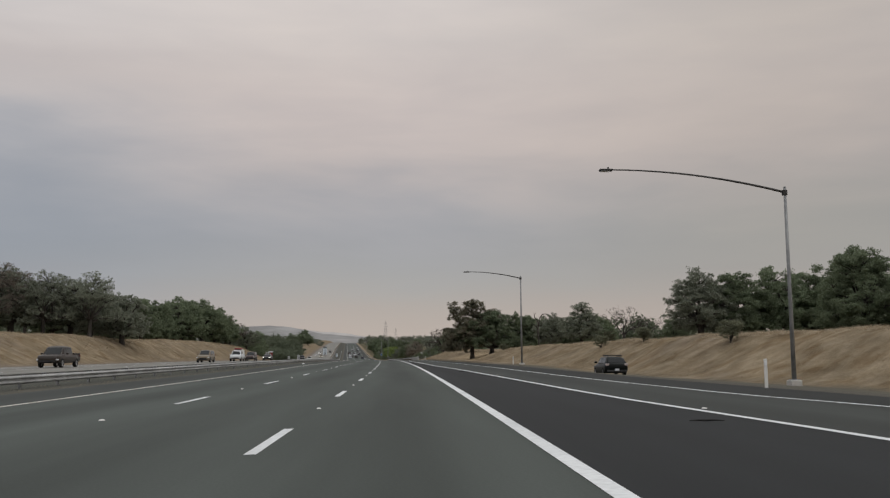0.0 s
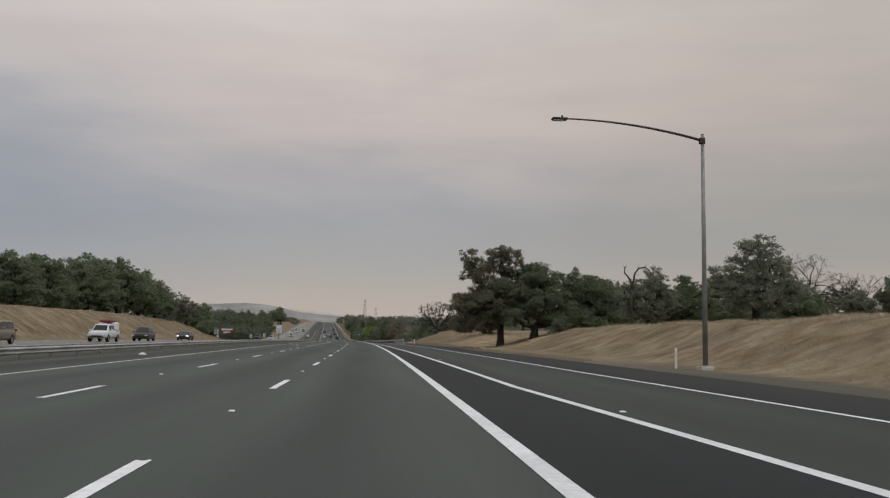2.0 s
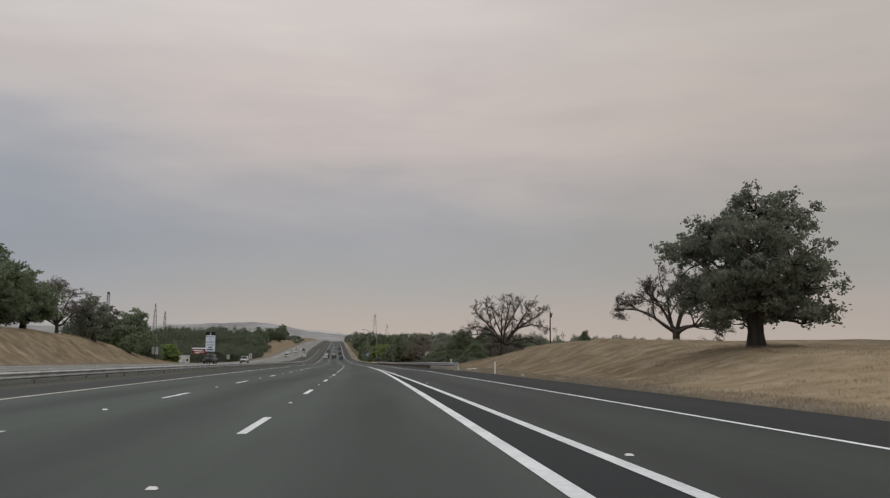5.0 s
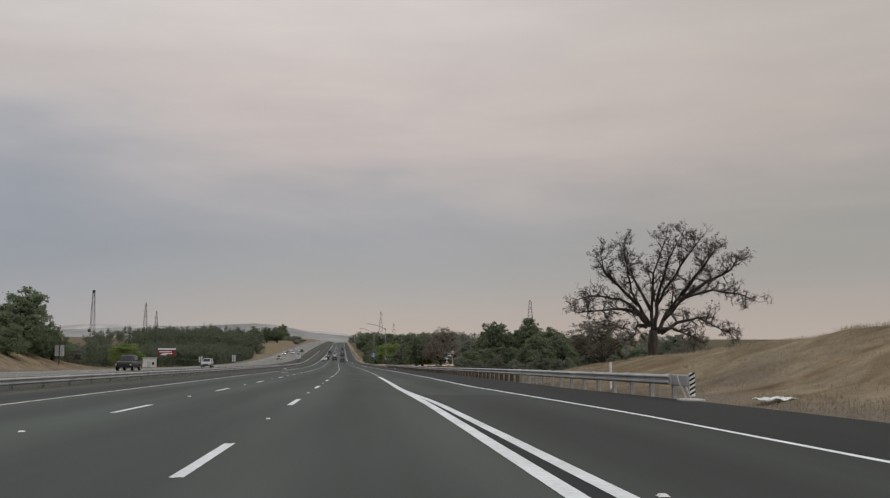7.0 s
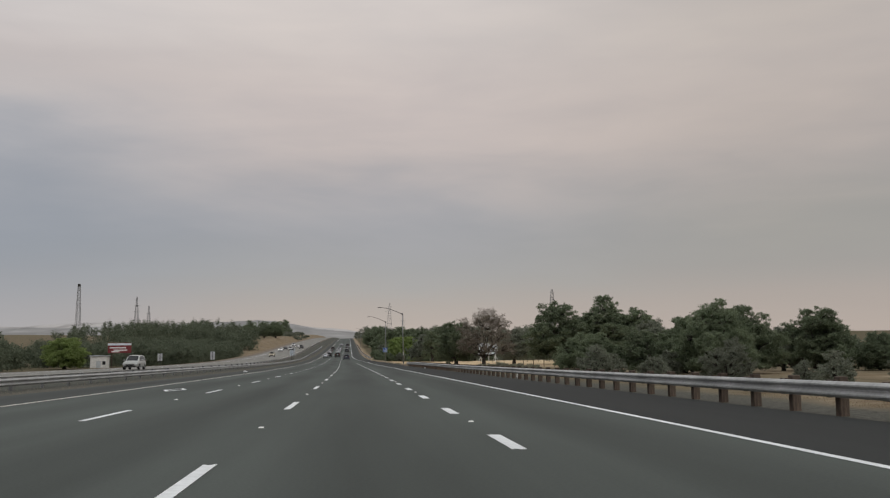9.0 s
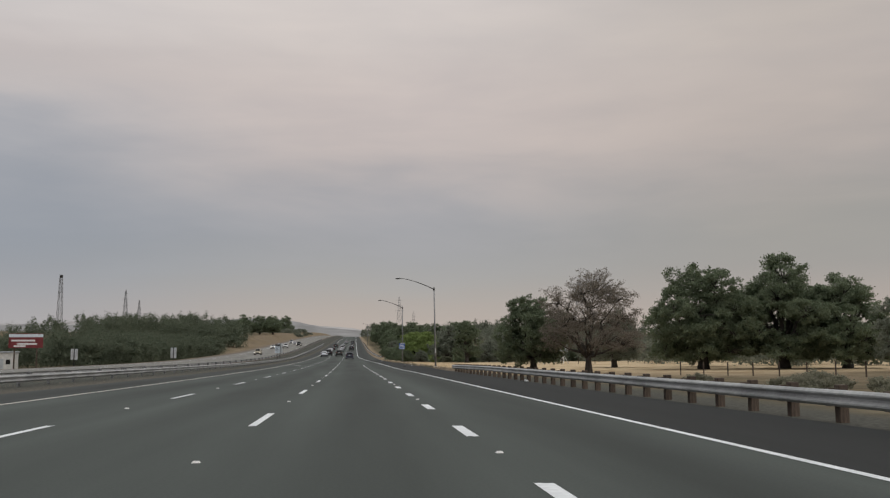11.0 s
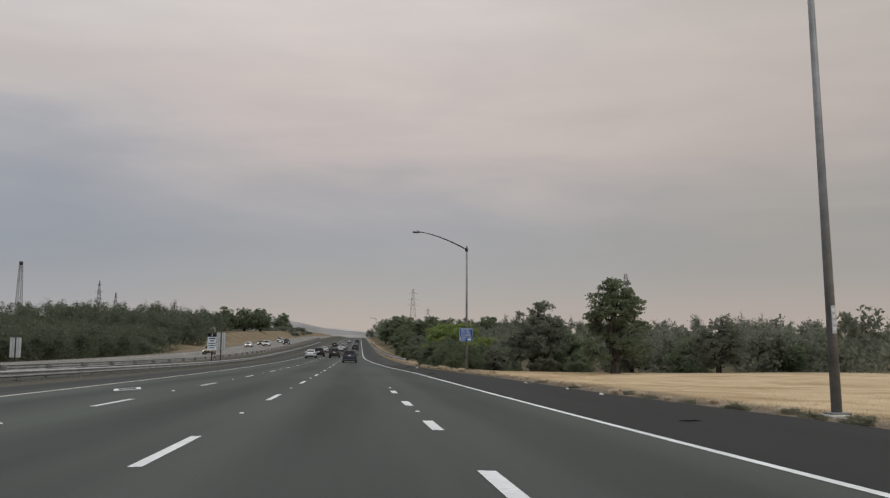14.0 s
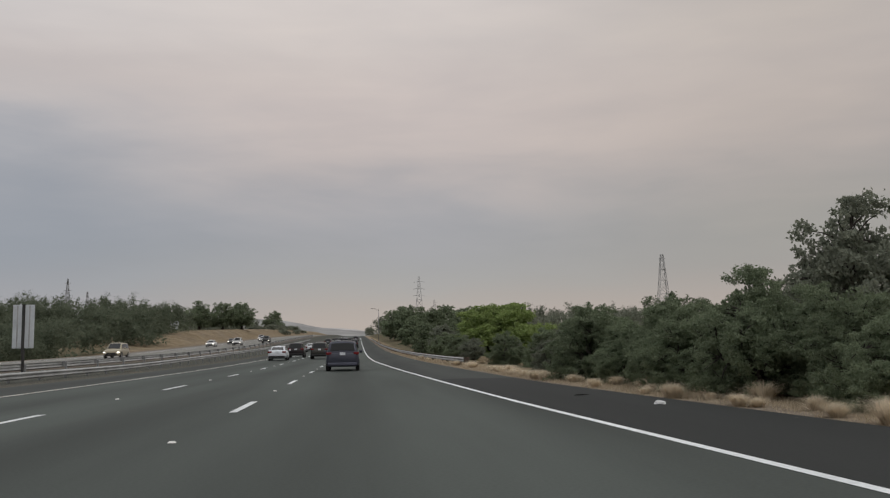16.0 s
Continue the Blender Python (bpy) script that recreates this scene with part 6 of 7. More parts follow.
def red_board():
    s, u = 484.5, -51.3
    t = thing("billboard", pose(*place(u, s, -.8), 0, 0, heading(s) + 8), "red roadside billboard with pale lettering before the wood", "billboard")
    part("panel", boxm(-2.6, 2.6, -.08, 0, 3.55, 5.9, .01), M_RED, t)
    for x in (-1.7, 1.7):
        part("post", boxm(x - .1, x + .1, .005, .2, -.5, 5.6, .01), M_WOOD, t)
    part("top_band", boxm(-2.6, 2.6, -.09, -.08, 5.3, 5.8, .004), M_SIGN, t)
    for x, w, z in ((-.4, 3.6, 4.75), (.2, 3.0, 4.2), (-.9, 1.8, 3.85)):
        part("text_bar", boxm(x - w / 2, x + w / 2, -.09, -.08, z - .14, z + .14), M_LETTER, t)
    b = thing("shed", pose(*place(-58, 493, -1.2), 0, 0, 10), "small white shed with a flat roof beside the red board", "shed")
    part("wall", boxm(-1.9, 1.9, -2, 2, 0, 3.2, .02), M_WHITE, b)
    part("roof", boxm(-2.1, 2.1, -2.2, 2.2, 3.2, 3.4, .02), M_ALU, b)
    part("door", boxm(-.5, .5, -2.03, -1.99, 0, 2.1, .01), M_ALU, b)
    part("window", boxm(.9, 1.6, -2.03, -1.99, 1.2, 2.0, .01), M_BLACK, b)


red_board()

# ---- pylons ----


def pylon(x, y, top, width, arms, label, base_z, waist=.45, tip=.12, solid_top=False):
    """A lattice mast: four legs, cross braces on all sides, and crossarms."""
    t = thing("pylon", Matrix.Translation((x, y, base_z)), label, "pylon", "pylons")
    h = top - base_z
    levels = 9

    def half(f):
        return width / 2 * (1 - f / waist * .62) if f < waist else width / 2 * (.38 - (.38 - tip) * (f - waist) / (1 - waist))

    v, f = [], []
    rr = max(.07, h * .0026)
    for cx, cy in ((1, 1), (1, -1), (-1, 1), (-1, -1)):
        tube_into(v, f, [Vector((cx * half(i / levels), cy * half(i / levels), h * i / levels)) for i in range(levels + 1)], [rr] * (levels + 1), 4)
    part("mast_frame", mesh_from("mast_frame", v, f, M_POLE), parent=t)
    v, f = [], []
    for i in range(levels):
        a, b = i / levels, (i + 1) / levels
        for sx, sy in ((1, 0), (-1, 0), (0, 1), (0, -1)):
            def corner(q, k):
                w = half(q)
                return Vector(((sx * w) if sx else k * w, (sy * w) if sy else k * w, h * q))
            for k in (1, -1):
                tube_into(v, f, [corner(a, k), corner(b, -k)], [rr * .6] * 2, 3)
            tube_into(v, f, [corner(b, 1), corner(b, -1)], [rr * .6] * 2, 3)
    part("lattice", mesh_from("lattice", v, f, M_POLE), parent=t)
    for q, w in arms:
        part("crossarm", tube_mesh("crossarm", [(-w, 0, h * q), (0, 0, h * q + .5), (w, 0, h * q)], [rr * .6, rr * 1.4, rr * .6], 4, M_POLE), parent=t)
    if solid_top:
        part("antenna_drum", tube_mesh("antenna_drum", [(0, 0, h), (0, 0, h + 2.2)], [1.2, 1.2], 10, M_DARKSTEEL), parent=t)
        part("dish", tube_mesh("dish", [(-2.2, -.6, h * .42), (-2.2, -1.2, h * .42)], [1.3, 1.5], 12, M_DARKSTEEL), parent=t)
    return t


pylon(-27.4, 925, 36.0, 6.0, [(.72, 3.2), (.82, 2.9), (.92, 2.4)], "grey lattice power pylon behind the grove", 3.0, .7, .1)
pylon(-19, 1030, 31.0, 6.0, [(.75, 3), (.85, 2.6), (.93, 2.2)], "grey lattice power pylon behind the grove", 3.0, .7, .1)
pylon(92.9, 934, 46.0, 12.0, [(.70, 2.2), (.82, 2.0), (.95, 1.8)], "tall grey lattice power pylon over the wood", 2.0, .55, .10)
pylon(-285, 1018, 56.7, 5.0, [], "grey lattice antenna mast with dark dishes over the wood", -1.0, .95, .33, True)
pylon(-260, 1091, 52.6, 6.0, [(.75, 3.2), (.85, 3), (.94, 2)], "grey lattice power pylon over the wood", -1.0, .75, .06)
pylon(-257, 1118, 45.6, 6.0, [(.75, 2.4), (.85, 2.4)], "grey lattice power pylon over the wood", -1.0, .75, .1)

# ---- far hills ----


def ridge(name, y, x0, x1, base, crest_fn, mat, label, depth=350):
    v, f = [], []
    n = 160
    for i in range(n + 1):
        x = x0 + (x1 - x0) * i / n
        h = crest_fn(x)
        v += [Vector((x, y, base - 40)), Vector((x, y + depth * .5, base + h * .6)), Vector((x, y + depth, base + h))]
    for i in range(n):
        for j in range(2):
            f.append((3 * i + j, 3 * i + 3 + j, 3 * i + 4 + j, 3 * i + 1 + j))
    return tagged(new(name, mesh_from(name, v, f, mat, True)), label, "hills", kind="structure")


def rolling(prof, b, amp, seed):
    base = tab(*prof)
    return lambda x: float(base(x)) + amp * (noise.noise(Vector((x * b, seed, 0))) + .45 * noise.noise(Vector((x * b * 3.1, seed, 4))) + .25 * noise.noise(Vector((x * b * 9, seed, 7))))


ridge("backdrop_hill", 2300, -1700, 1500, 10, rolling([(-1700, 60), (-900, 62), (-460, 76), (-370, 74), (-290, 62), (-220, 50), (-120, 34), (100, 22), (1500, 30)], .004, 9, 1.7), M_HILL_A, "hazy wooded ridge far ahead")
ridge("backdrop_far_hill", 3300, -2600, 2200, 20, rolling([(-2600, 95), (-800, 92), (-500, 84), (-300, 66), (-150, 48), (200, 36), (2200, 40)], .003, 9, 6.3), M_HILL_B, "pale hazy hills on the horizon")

# ---- vehicles ----


def loft(stations, half):
    """A closed skin through cross-sections; half(station) gives x, z from the keel up to the middle of the top."""
    bm = bmesh.new()
    rings = []
    for st in stations:
        h = half(st)
        loop = [(x, z) for x, z in h] + [(-x, z) for x, z in reversed(h)]
        rings.append([bm.verts.new((x, st[0], z)) for x, z in loop])
    n = len(rings[0])
    for a, b in zip(rings, rings[1:]):
        for j in range(n):
            k = (j + 1) % n
            bm.faces.new((a[j], a[k], b[k], b[j]))
    bm.faces.new(list(reversed(rings[0])))
    bm.faces.new(rings[-1])
    return bm


def body_half(st):
    y, w, zb, zt = st
    h = zt - zb
    return [(w * .82, zb), (w * .97, zb + .12 * h), (w, zb + .36 * h), (w * .985, zb + .6 * h), (w * .97, zb + .86 * h), (w * .90, zb + .97 * h), (w * .5, zt + .012)]


def cabin_half(st):
    y, wb, zb, wt, zt = st
    return [(wb, zb - .06), (wb, zb), (wb + (wt - wb) * .55, zb + (zt - zb) * .55), (wt + .03, zt - .07 * min(1, (zt - zb))), (wt * .82, zt - .01), (wt * .4, zt + .02)]


def cabin_at(cab, y):
    ys = [c[0] for c in cab]
    return [float(np.interp(y, ys, [c[i] for c in cab])) for i in range(1, 5)]


def glass_side(cab, ya, yb, f0, f1, sgn):
    bm = bmesh.new()
    rows = []
    for i in range(7):
        y = ya + (yb - ya) * i / 6
        wb, zb, wt, zt = cabin_at(cab, y)
        col = []
        for q in (f0, (f0 + f1) / 2, f1):
            # follows the cabin's own two-part side
            if q < .55:
                x, z = wb + (wt - wb) * q, zb + (zt - zb) * q
            else:
                r = (q - .55) / .45
                xa, za = wb + (wt - wb) * .55, zb + (zt - zb) * .55
                x, z = xa + (wt + .03 - xa) * r, za + (zt - .07 * min(1, zt - zb) - za) * r
            col.append(bm.verts.new((sgn * (x + .012), y, z)))
        rows.append(col)
    for a, b in zip(rows, rows[1:]):
        for j in range(2):
            bm.faces.new((a[j], a[j + 1], b[j + 1], b[j]))
    r = bmesh.ops.extrude_face_region(bm, geom=bm.faces[:])
    bmesh.ops.translate(bm, vec=(-sgn * .02, 0, 0), verts=[v for v in r["geom"] if isinstance(v, bmesh.types.BMVert)])
    return bm


def glass_end(cab, ya, yb, out):
    """Windscreen or rear window along the cabin's sloping end from ya (low) to yb (high)."""
    bm = bmesh.new()
    rows = []
    for i in range(5):
        y = ya + (yb - ya) * i / 4
        wb, zb, wt, zt = cabin_at(cab, y)
        rows.append([bm.verts.new((x * wt * .88, y + out * .012, zt + .022 - .03 * abs(x) ** 3)) for x in (-1, -.5, 0, .5, 1)])
    for a, b in zip(rows, rows[1:]):
        for j in range(4):
            bm.faces.new((a[j], a[j + 1], b[j + 1], b[j]))
    r = bmesh.ops.extrude_face_region(bm, geom=bm.faces[:])
    bmesh.ops.translate(bm, vec=(0, -out * .01, -.015), verts=[v for v in r["geom"] if isinstance(v, bmesh.types.BMVert)])
    return bm


def wheel_meshes(r, w):
    def ring(prof):
        bm = bmesh.new()
        rows = []
        for i in range(20):
            a = 2 * math.pi * i / 20
            rows.append([bm.verts.new((x, math.cos(a) * rad, math.sin(a) * rad)) for x, rad in prof])
        for i in range(20):
            a, b = rows[i], rows[(i + 1) % 20]
            for j in range(len(prof) - 1):
                bm.faces.new((a[j], b[j], b[j + 1], a[j + 1]))
        return bm
    tyre = from_bm("wheel", ring([(-w / 2, r * .66), (-w / 2, r * .9), (-w * .36, r), (w * .36, r), (w / 2, r * .9), (w / 2, r * .66), (-w / 2, r * .66)]), M_RUBBER)
    bm = ring([(-w * .30, .03), (w * .34, .05), (w * .40, r * .2), (w * .30, r * .45), (w * .42, r * .62), (w * .42, r * .67), (-w * .40, r * .67), (-w * .30, .03)])
    return tyre, from_bm("rim", bm, M_RIM)


KINDS = {
    # body stations (y, half width, bottom, top), cabin stations (y, belt half width, belt z, roof half width, roof z), rear window, windscreen, side glass, wheel
    "sedan": dict(body=[(-2.46, .62, .46, .82), (-2.40, .82, .34, .99), (-2.2, .90, .26, 1.04), (-1.4, .925, .21, 1.02), (0, .925, .2, .98), (1.2, .92, .2, .94), (2.0, .88, .22, .82), (2.36, .76, .28, .70), (2.46, .55, .38, .60)],
                  cab=[(-2.05, .74, 1.0, .70, 1.03), (-1.15, .80, .99, .60, 1.38), (-.6, .83, .98, .62, 1.46), (.15, .83, .96, .62, 1.455), (.55, .82, .95, .60, 1.38), (1.45, .78, .92, .72, .94)],
                  rear=(-1.95, -1.1), front=(1.4, .5), side=(-1.25, .75), wheel=(.33, .22), axles=(-1.42, 1.4), tail=(.93, 1.0, .42)),
    "suv": dict(body=[(-2.36, .74, .50, .98), (-2.30, .90, .36, 1.06), (-1.9, .95, .30, 1.10), (-1.0, .96, .27, 1.10), (.4, .96, .27, 1.08), (1.2, .95, .27, 1.06), (1.95, .91, .3, .98), (2.30, .80, .34, .88), (2.40, .6, .44, .76)],
                cab=[(-2.28, .86, 1.06, .80, 1.09), (-2.05, .88, 1.08, .70, 1.66), (-1.75, .89, 1.08, .69, 1.75), (-.2, .89, 1.07, .69, 1.77), (.45, .88, 1.06, .67, 1.69), (1.3, .85, 1.04, .76, 1.07)],
                rear=(-2.24, -2.05), front=(1.25, .45), side=(-2.0, .75), wheel=(.37, .25), axles=(-1.4, 1.42), tail=(.95, 1.16, .40)),
    "minivan": dict(body=[(-2.52, .80, .46, .98), (-2.46, .94, .32, 1.06), (-2.0, .98, .25, 1.10), (-1.0, .985, .22, 1.10), (.6, .985, .22, 1.06), (1.5, .96, .22, 1.0), (2.2, .89, .25, .86), (2.48, .76, .3, .74), (2.56, .55, .4, .64)],
                    cab=[(-2.46, .90, 1.06, .84, 1.09), (-2.28, .92, 1.08, .74, 1.60), (-2.0, .93, 1.09, .73, 1.72), (-.3, .93, 1.06, .73, 1.76), (.5, .91, 1.03, .70, 1.66), (1.75, .86, .98, .74, 1.0)],
                    rear=(-2.43, -2.27), front=(1.7, .5), side=(-2.2, 1.0), wheel=(.35, .23), axles=(-1.5, 1.5), tail=(.98, 1.14, .34)),
    "wagon": dict(body=[(-2.22, .70, .46, .90), (-2.16, .83, .33, .98), (-1.7, .865, .24, 1.0), (-.8, .87, .21, .98), (.4, .87, .2, .95), (1.2, .865, .2, .92), (1.9, .82, .22, .80), (2.15, .72, .28, .70), (2.22, .5, .38, .6)],
                  cab=[(-2.1, .77, .96, .72, .99), (-1.75, .79, .97, .62, 1.36), (-1.45, .79, .97, .61, 1.45), (-.1, .80, .95, .61, 1.47), (.4, .79, .94, .59, 1.4), (1.25, .75, .91, .68, .93)],
                  rear=(-2.05, -1.74), front=(1.2, .4), side=(-1.6, .6), wheel=(.32, .21), axles=(-1.28, 1.32), tail=(.86, 1.0, .3)),
    "pickup": dict(body=[(-2.86, .86, .56, 1.10), (-2.80, .95, .48, 1.16), (-1.6, .98, .42, 1.17), (.0, .985, .38, 1.17), (1.4, .98, .38, 1.16), (2.3, .95, .40, 1.10), (2.72, .86, .44, 1.0), (2.82, .7, .52, .86)],
                   cab=[(-1.02, .88, 1.14, .82, 1.17), (-.92, .89, 1.14, .72, 1.76), (-.6, .90, 1.14, .71, 1.86), (.5, .90, 1.13, .71, 1.88), (.9, .89, 1.12, .69, 1.8), (1.65, .86, 1.1, .78, 1.13)],
                   rear=(-1.0, -.9), front=(1.6, .85), side=(-.75, 1.1), wheel=(.40, .27), axles=(-1.75, 1.78), tail=(.98, 1.12, .34)),
}


def car(name, kind, colour, m, label, rack=False, lights_on=False, group="", trim=M_TRIM, tail=M_TAIL, plate=None):
    k = KINDS[kind]
    t = thing(name, m, label, "pickup truck" if kind == "pickup" else "car", group)
    pm = paint("car_paint_" + name, *colour)
    body = part("body", from_bm("body", loft(k["body"], body_half), pm, True), parent=t)
    cab = k["cab"]
    part("cabin", from_bm("cabin", loft(cab, cabin_half), pm, True), parent=t)
    part("rear_window", glass_end(cab, k["rear"][0], k["rear"][1], -1), M_GLASS, t, "dark rear window")
    part("windscreen", glass_end(cab, k["front"][0], k["front"][1], 1), M_GLASS, t, "dark windscreen")
    mid = (k["side"][0] + k["side"][1]) / 2
    for sgn in (-1, 1):
        part("side_window", glass_side(cab, k["side"][0], mid - .04, .10, .88, sgn), M_GLASS, t)
        part("side_window", glass_side(cab, mid + .04, k["side"][1], .10, .88, sgn), M_GLASS, t)
    y0, y1 = k["body"][0][0], k["body"][-1][0]
    wmax = max(b[1] for b in k["body"])
    zt = k["tail"][1]
    for sgn in (-1, 1):
        part("tail_light", boxm(min(sgn * (wmax - .02), sgn * (wmax - k["tail"][2])), max(sgn * (wmax - .02), sgn * (wmax - k["tail"][2])), y0 - .005, y0 + .22, zt - .20, zt - .04, .03), tail, t, "red tail light" if tail is M_TAIL else "pale tail light")
        part("headlight", boxm(min(sgn * (wmax - .08), sgn * (wmax - .42)), max(sgn * (wmax - .08), sgn * (wmax - .42)), y1 - .36, y1 - .03, .62, .76, .03),
             M_HEADLIT if lights_on else M_LAMP, t, "bright headlight" if lights_on else "clear headlight")
        part("mirror", boxm(min(sgn * (wmax + .02), sgn * (wmax + .22)), max(sgn * (wmax + .02), sgn * (wmax + .22)), k["side"][1] - .12, k["side"][1] + .02, cabin_at(cab, k["side"][1])[1] + .02, cabin_at(cab, k["side"][1])[1] + .18, .03), pm, t)
    zb = k["body"][2][2]
    part("rear_bumper", boxm(-wmax * .88, wmax * .88, y0 - .05, y0 + .2, zb + .06, zb + .24, .04), trim, t)
    part("front_bumper", boxm(-wmax * .72, wmax * .72, y1 - .3, y1 + .03, zb + .04, zb + .2, .04), trim, t)
    part("grille", boxm(-.5, .5, y1 - .12, y1 + .02, .5, .66, .02), M_BLACK, t)
    pz = plate or zt - .14
    part("licence_plate", boxm(-.16, .16, y0 - (.075 if plate else .025), y0 + .03, pz - .08, pz + .08, .004), M_PLATE, t, "pale licence plate")
    tyre, rim = wheel_meshes(*k["wheel"])
    for ya in k["axles"]:
        for sgn in (-1, 1):
            w = part("wheel", tyre, parent=t, m=pose(sgn * (wmax - k["wheel"][1] / 2 + .015), ya, k["wheel"][0], 0, 0, 0 if sgn > 0 else 180))
            part("rim", rim, parent=w, label="silver alloy rim")
    if kind == "pickup":
        part("bed", boxm(-.80, .80, -2.7, -1.1, 1.16, 1.20, .01), M_BLACK, t)
        for x in (-.88, .88):
            part("bed_rail", boxm(x - .07, x + .07, -2.78, -1.05, 1.15, 1.26, .02), pm, t)
        part("tailgate", boxm(-.88, .88, -2.84, -2.76, .75, 1.26, .02), pm, t)
    if rack:
        zr_ = max(c[4] for c in cab) + .02
        for x in (-.5, .5):
            part("roof_rail", boxm(x - .03, x + .03, cab[1][0] + .15, cab[-3][0], zr_, zr_ + .07, .015), M_TRIM, t)
        for y in (cab[1][0] + .4, cab[-3][0] - .25):
            part("crossbar", boxm(-.62, .62, y - .04, y + .04, zr_ + .05, zr_ + .11, .015), M_TRIM, t)
    return t, pm


M_HEADLIT, _nt, _b = material("lit_headlight")
_b.inputs["Base Color"].default_value = (.8, .8, .78, 1)
_b.inputs["Emission Color"].default_value = (1, .95, .85, 1)
_b.inputs["Emission Strength"].default_value = 1.6


def ahead(u, s):
    return pose(*place(u, s, .008), grade(s), 0, heading(s))


def facing(u, s):
    return pose(*place(u, s, .01 + float(opp_lift(s))), -grade(s), 0, heading(s) + 180)


car("minivan", "minivan", ((.053, .056, .076), .4, .2), ahead(1.63, 546.2) @ Matrix.Diagonal((.915, .95, .93, 1)), "blue grey minivan with a roof rack in the driving lane", rack=True, trim=paint("bumper_paint", (.075, .078, .108), .45))
car("sedan", "sedan", ((.66, .69, .74), .3), ahead(-5.5, 588), "white sedan in the far lane")
car("suv", "suv", ((.018, .014, .016), .3), ahead(-4.7, 604), "dark maroon sport utility car in the far lane")
car("crossover", "suv", ((.055, .053, .048), .35, .4), ahead(-1.5, 593.5), "dark grey crossover in the middle lane")
car("wagon", "wagon", ((.004, .006, .006), .3, 0, .04, .18), pose(*place(17.1, 54.0, -.48), 0, 0, heading(54)) @ Matrix.Diagonal((.93, .93, .93, 1)), "black station wagon with roof rack parked on the ramp's shoulder", rack=True, tail=M_TAIL_PALE, plate=.5)
for i, (u, s, kind, c) in enumerate([(-5.6, 655, "sedan", (.55, .57, .6)), (-2.0, 672, "sedan", (.5, .52, .55)), (1.8, 690, "suv", (.03, .03, .035)), (-2.0, 730, "minivan", (.3, .31, .33)),
                                     (1.8, 760, "sedan", (.02, .02, .025)), (-5.6, 745, "suv", (.05, .05, .05)), (-2.0, 700, "suv", (.45, .46, .48)), (1.8, 715, "sedan", (.3, .31, .33)), (-5.6, 690, "sedan", (.04, .04, .045)), (1.8, 830, "pickup", (.06, .06, .07)), (-2, 860, "sedan", (.4, .4, .42))]):
    car("far_car", kind, (c, .35), ahead(u, s), "small distant car driving up the rise", group="distant cars")
car("pickup_truck", "pickup", ((.030, .022, .018), .35), facing(-28.4, 71), "dark brown pickup truck coming the other way", lights_on=False)
car("tan_suv", "suv", ((.20, .165, .12), .35, .3), facing(-25.2, 121), "tan sport utility car coming the other way")
WT, WP = car("white_pickup", "pickup", ((.62, .64, .66), .35), facing(-25.2, 150), "white pickup truck carrying a covered load")
part("load", boxm(-.85, .85, -2.7, -1.05, 1.2, 2.05, .12), M_WHITE, WT, "white covered load")
part("bundle", boxm(-.6, .6, -2.3, -.2, 2.07, 2.32, .1), M_RED, WT, "red and white tied bundle")
car("dark_car", "sedan", ((.02, .02, .022), .35), facing(-25.2, 196), "dark sedan with its headlights on coming the other way", lights_on=True)
car("brown_suv", "suv", ((.05, .032, .03), .35), facing(-25.2, 168), "dark brown sport utility car coming the other way")
car("black_pickup", "pickup", ((.016, .016, .018), .35), facing(-25.2, 321), "black pickup truck coming the other way", lights_on=False)
car("pale_car", "suv", ((.40, .41, .40), .35, .3), facing(-25.2, 385), "pale green grey car coming the other way")
car("cream_suv", "suv", ((.34, .30, .22), .35), facing(-25.2, 600), "cream sport utility car coming the other way", lights_on=True)
for u, s, kind, c, on in [(-28.8, 690, "sedan", (.6, .6, .6), True), (-25.2, 705, "suv", (.55, .55, .55), True), (-28.8, 722, "sedan", (.05, .05, .05), True), (-21.6, 735, "pickup", (.03, .03, .03), True),
                          (-25.2, 760, "sedan", (.5, .5, .52), True), (-28.8, 790, "suv", (.4, .4, .42), True)]:
    car("oncoming_car", kind, (c, .35), facing(u, s), "small distant oncoming car with headlights on", lights_on=on, group="distant oncoming cars")

for i, (wx, wy, ws) in enumerate([(15.2, 361, .5), (16.6, 363.5, .6), (18.2, 362, .55), (17.4, 367, .5), (15.6, 354, .5), (17.0, 349, .55), (16.0, 372, .45)]):
    wp = place(wx, wy)
    plant("shrub", wp.x, wp.y, WEED, "pale grey green weed behind the guard rail", ws, 77 * i, "rail weeds", category="shrub", sink=.12)

# ---- loose things on and by the road ----


def scrap(name, u, s, size, mat, label, seed, flat=.3, h=.0):
    rng = random.Random(seed)
    bm = bmesh.new()
    bmesh.ops.create_icosphere(bm, subdivisions=2, radius=1)
    for v in bm.verts:
        k = 1 + .45 * noise.noise(v.co * 1.7 + Vector((seed, 0, 0)))
        v.co = Vector((v.co.x * size[0] * k, v.co.y * size[1] * k, max(-.2, v.co.z) * size[2] * k))
    ob = tagged(new(name, from_bm(name, bm, mat)), label, "litter" if "rock" not in name else "rock")
    ob.matrix_basis = pose(*place(u, s, h), 0, 0, rng.uniform(0, 180))
    return ob


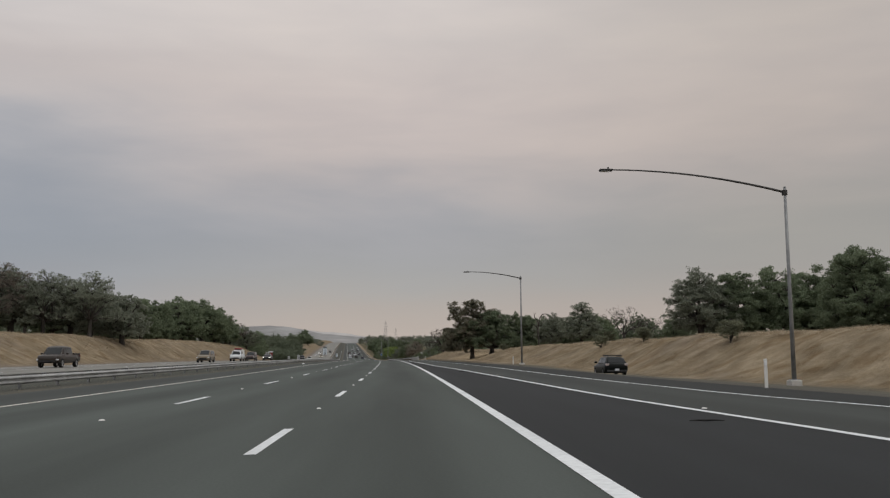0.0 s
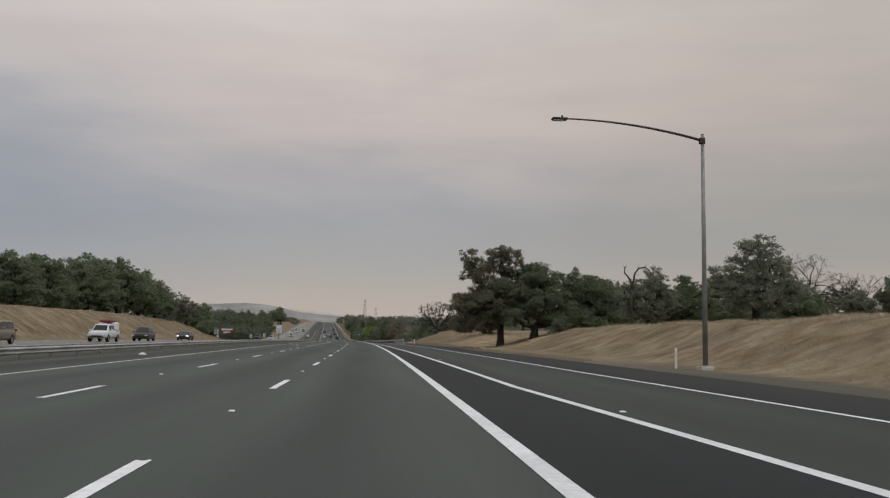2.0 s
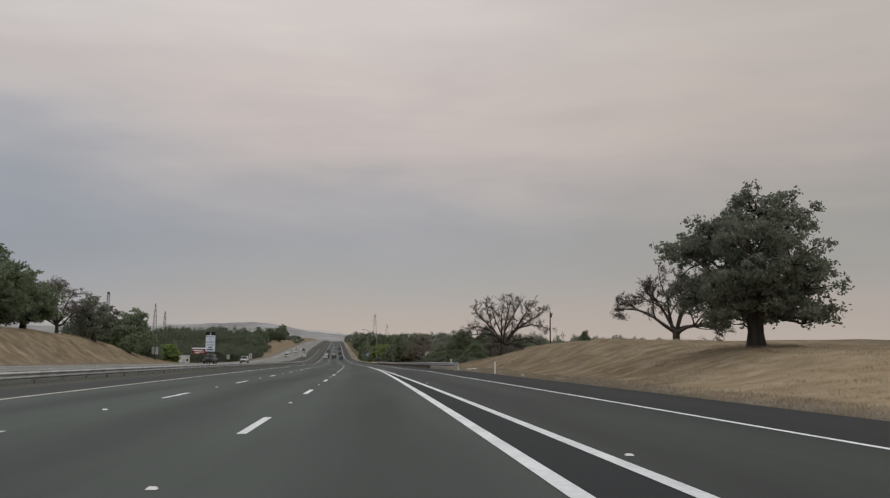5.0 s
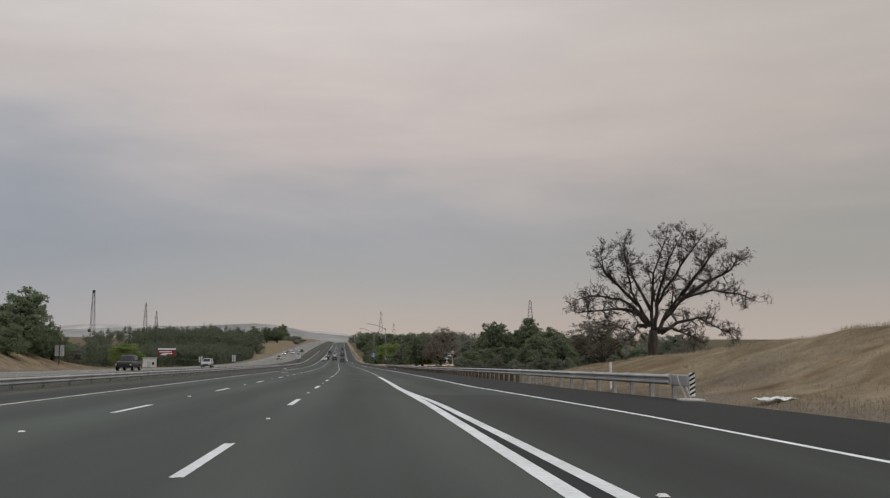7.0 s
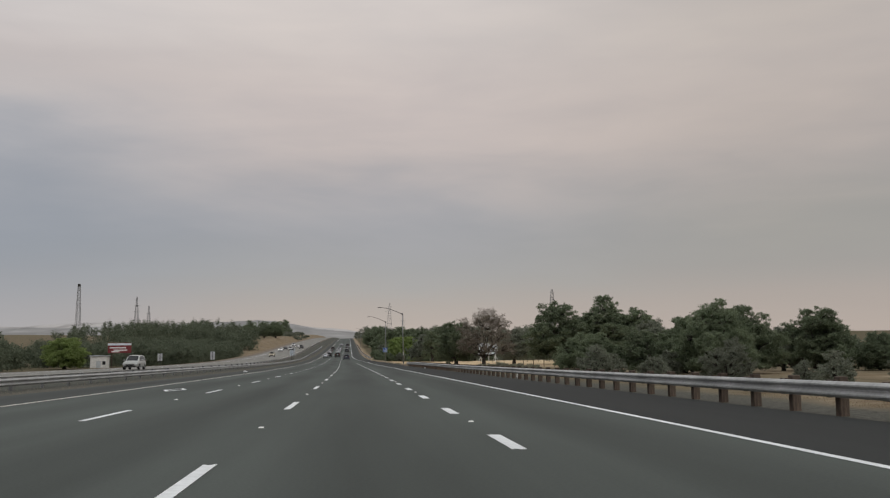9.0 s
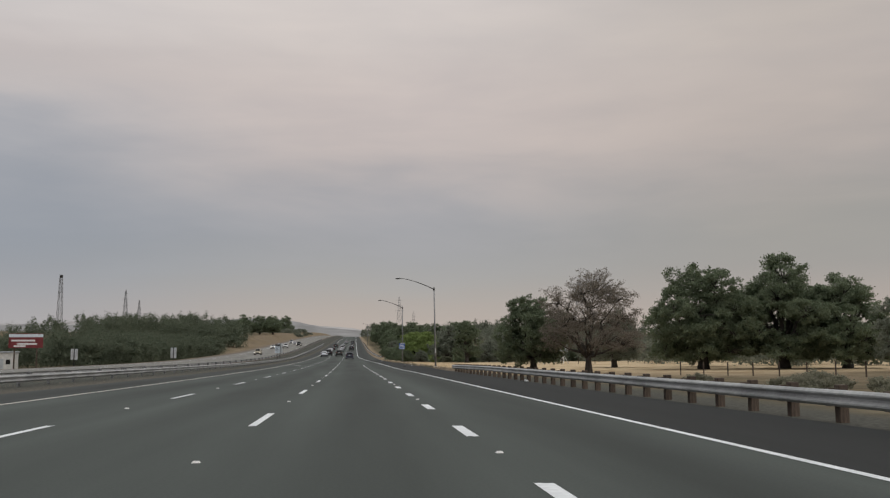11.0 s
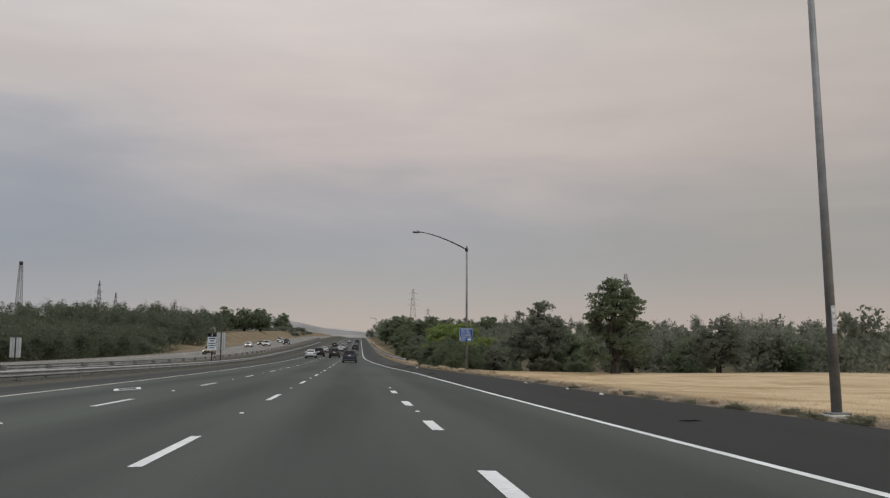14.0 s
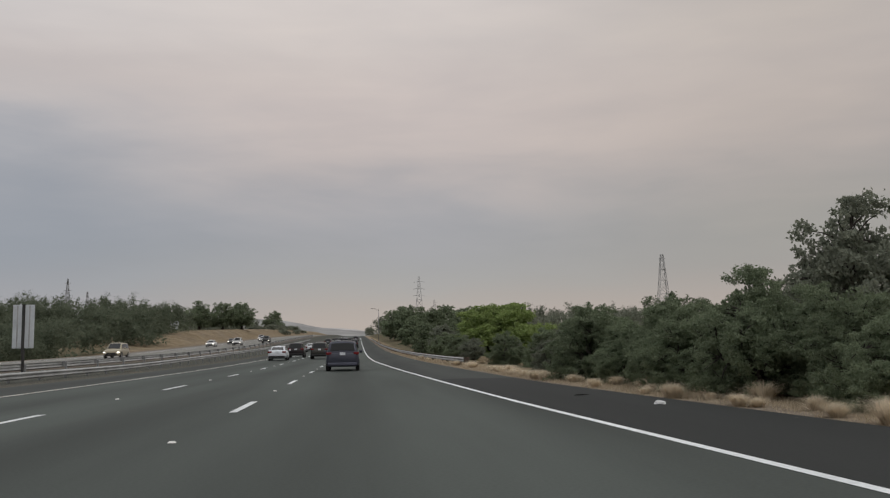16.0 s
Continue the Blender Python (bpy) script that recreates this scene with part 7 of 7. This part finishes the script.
for i, (u, s, w) in enumerate([(7.0, 4.4, .3), (8.4, 445.9, .22), (7.4, 489.0, .27), (5.9, 46.5, .3), (7.4, 515.5, .22)]):
    v = [(-w, 0, .012), (-w * .5, .03, .018), (0, .045, .014), (w * .5, .03, .02), (w, -.01, .012)]
    ob = tagged(new("tyre_scrap", tube_mesh("tyre_scrap", v, [.005, .014, .017, .013, .004], 6, M_LEAFLITTER)), "curled black strip of tyre rubber on the asphalt", "litter", "tyre scraps")
    ob.matrix_basis = pose(*place(u, s, .012), 0, 0, i * 9 - 6)
for i, (u, s, sz) in enumerate([(-9.0, 362, .22), (-9.3, 100, .2), (10.0, 470, .08), (10.2, 463, .07), (10.1, 458, .09), (10.4, 380, .15), (8.0, 512, .12)]):
    scrap("litter_bag", u, s, (sz, sz * .7, sz * .5), M_LITTER, "small scrap of white litter at the pavement's edge", i, h=.02)
for i, (u, s, sz) in enumerate([(13.2, 139, .32), (14.0, 137.5, .22), (13.0, 143, .18), (12.4, 151, .2), (12.6, 134, .15), (12.2, 206, .2), (12.0, 226, .14)]):
    scrap("rock", u, s, (sz, sz * .8, sz * .7), M_ROCK, "pale rock on the dirt verge", 20 + i, h=.0)
for i, (x, y, sc) in enumerate([(22.7, 71, .55), (23.5, 50.6, .6), (20.6, 80, .5), (27, 60, .5), (25, 96, .55), (16.5, 138, .5)]):
    plant("shrub", x, y, SHRUB, "low dark green shrub on the dry bank", sc, 57 * i, "bank shrubs", category="shrub")
for i, (u, s, sc) in enumerate([(11.6, 446, .2), (11.5, 447.6, .17), (12.0, 449.5, .16), (11.4, 451, .18), (11.4, 454, .15), (11.3, 457, .15), (11.6, 460, .16), (11.2, 466, .15), (11.3, 473, .16), ]):
    p = place(u, s)
    plant("shrub", p.x, p.y, WEED, "low grey green weed by the shoulder", sc * 1.1, 91 * i, "shoulder weeds", category="shrub", sink=.12, stretch=.85)
for i, (u, s, sc) in enumerate([(11.9, 500, .26), (12.6, 497, .3), (12.4, 505, .2), (11.5, 520, .36), (12.5, 535, .45), (11.4, 560, .4), (13.5, 552, .6), (14.0, 575, .7), (13.0, 528, .5), (14.5, 590, .7), (12.5, 610, .6), (15, 560, .8), (16, 545, .9)]):
    p = place(u, s)
    plant("shrub", p.x, p.y, SHRUB_PALE, "pale dry scrub bush along the narrowing shoulder", sc * .8, 37 * i, "verge scrub", category="shrub", sink=.22, stretch=.6)
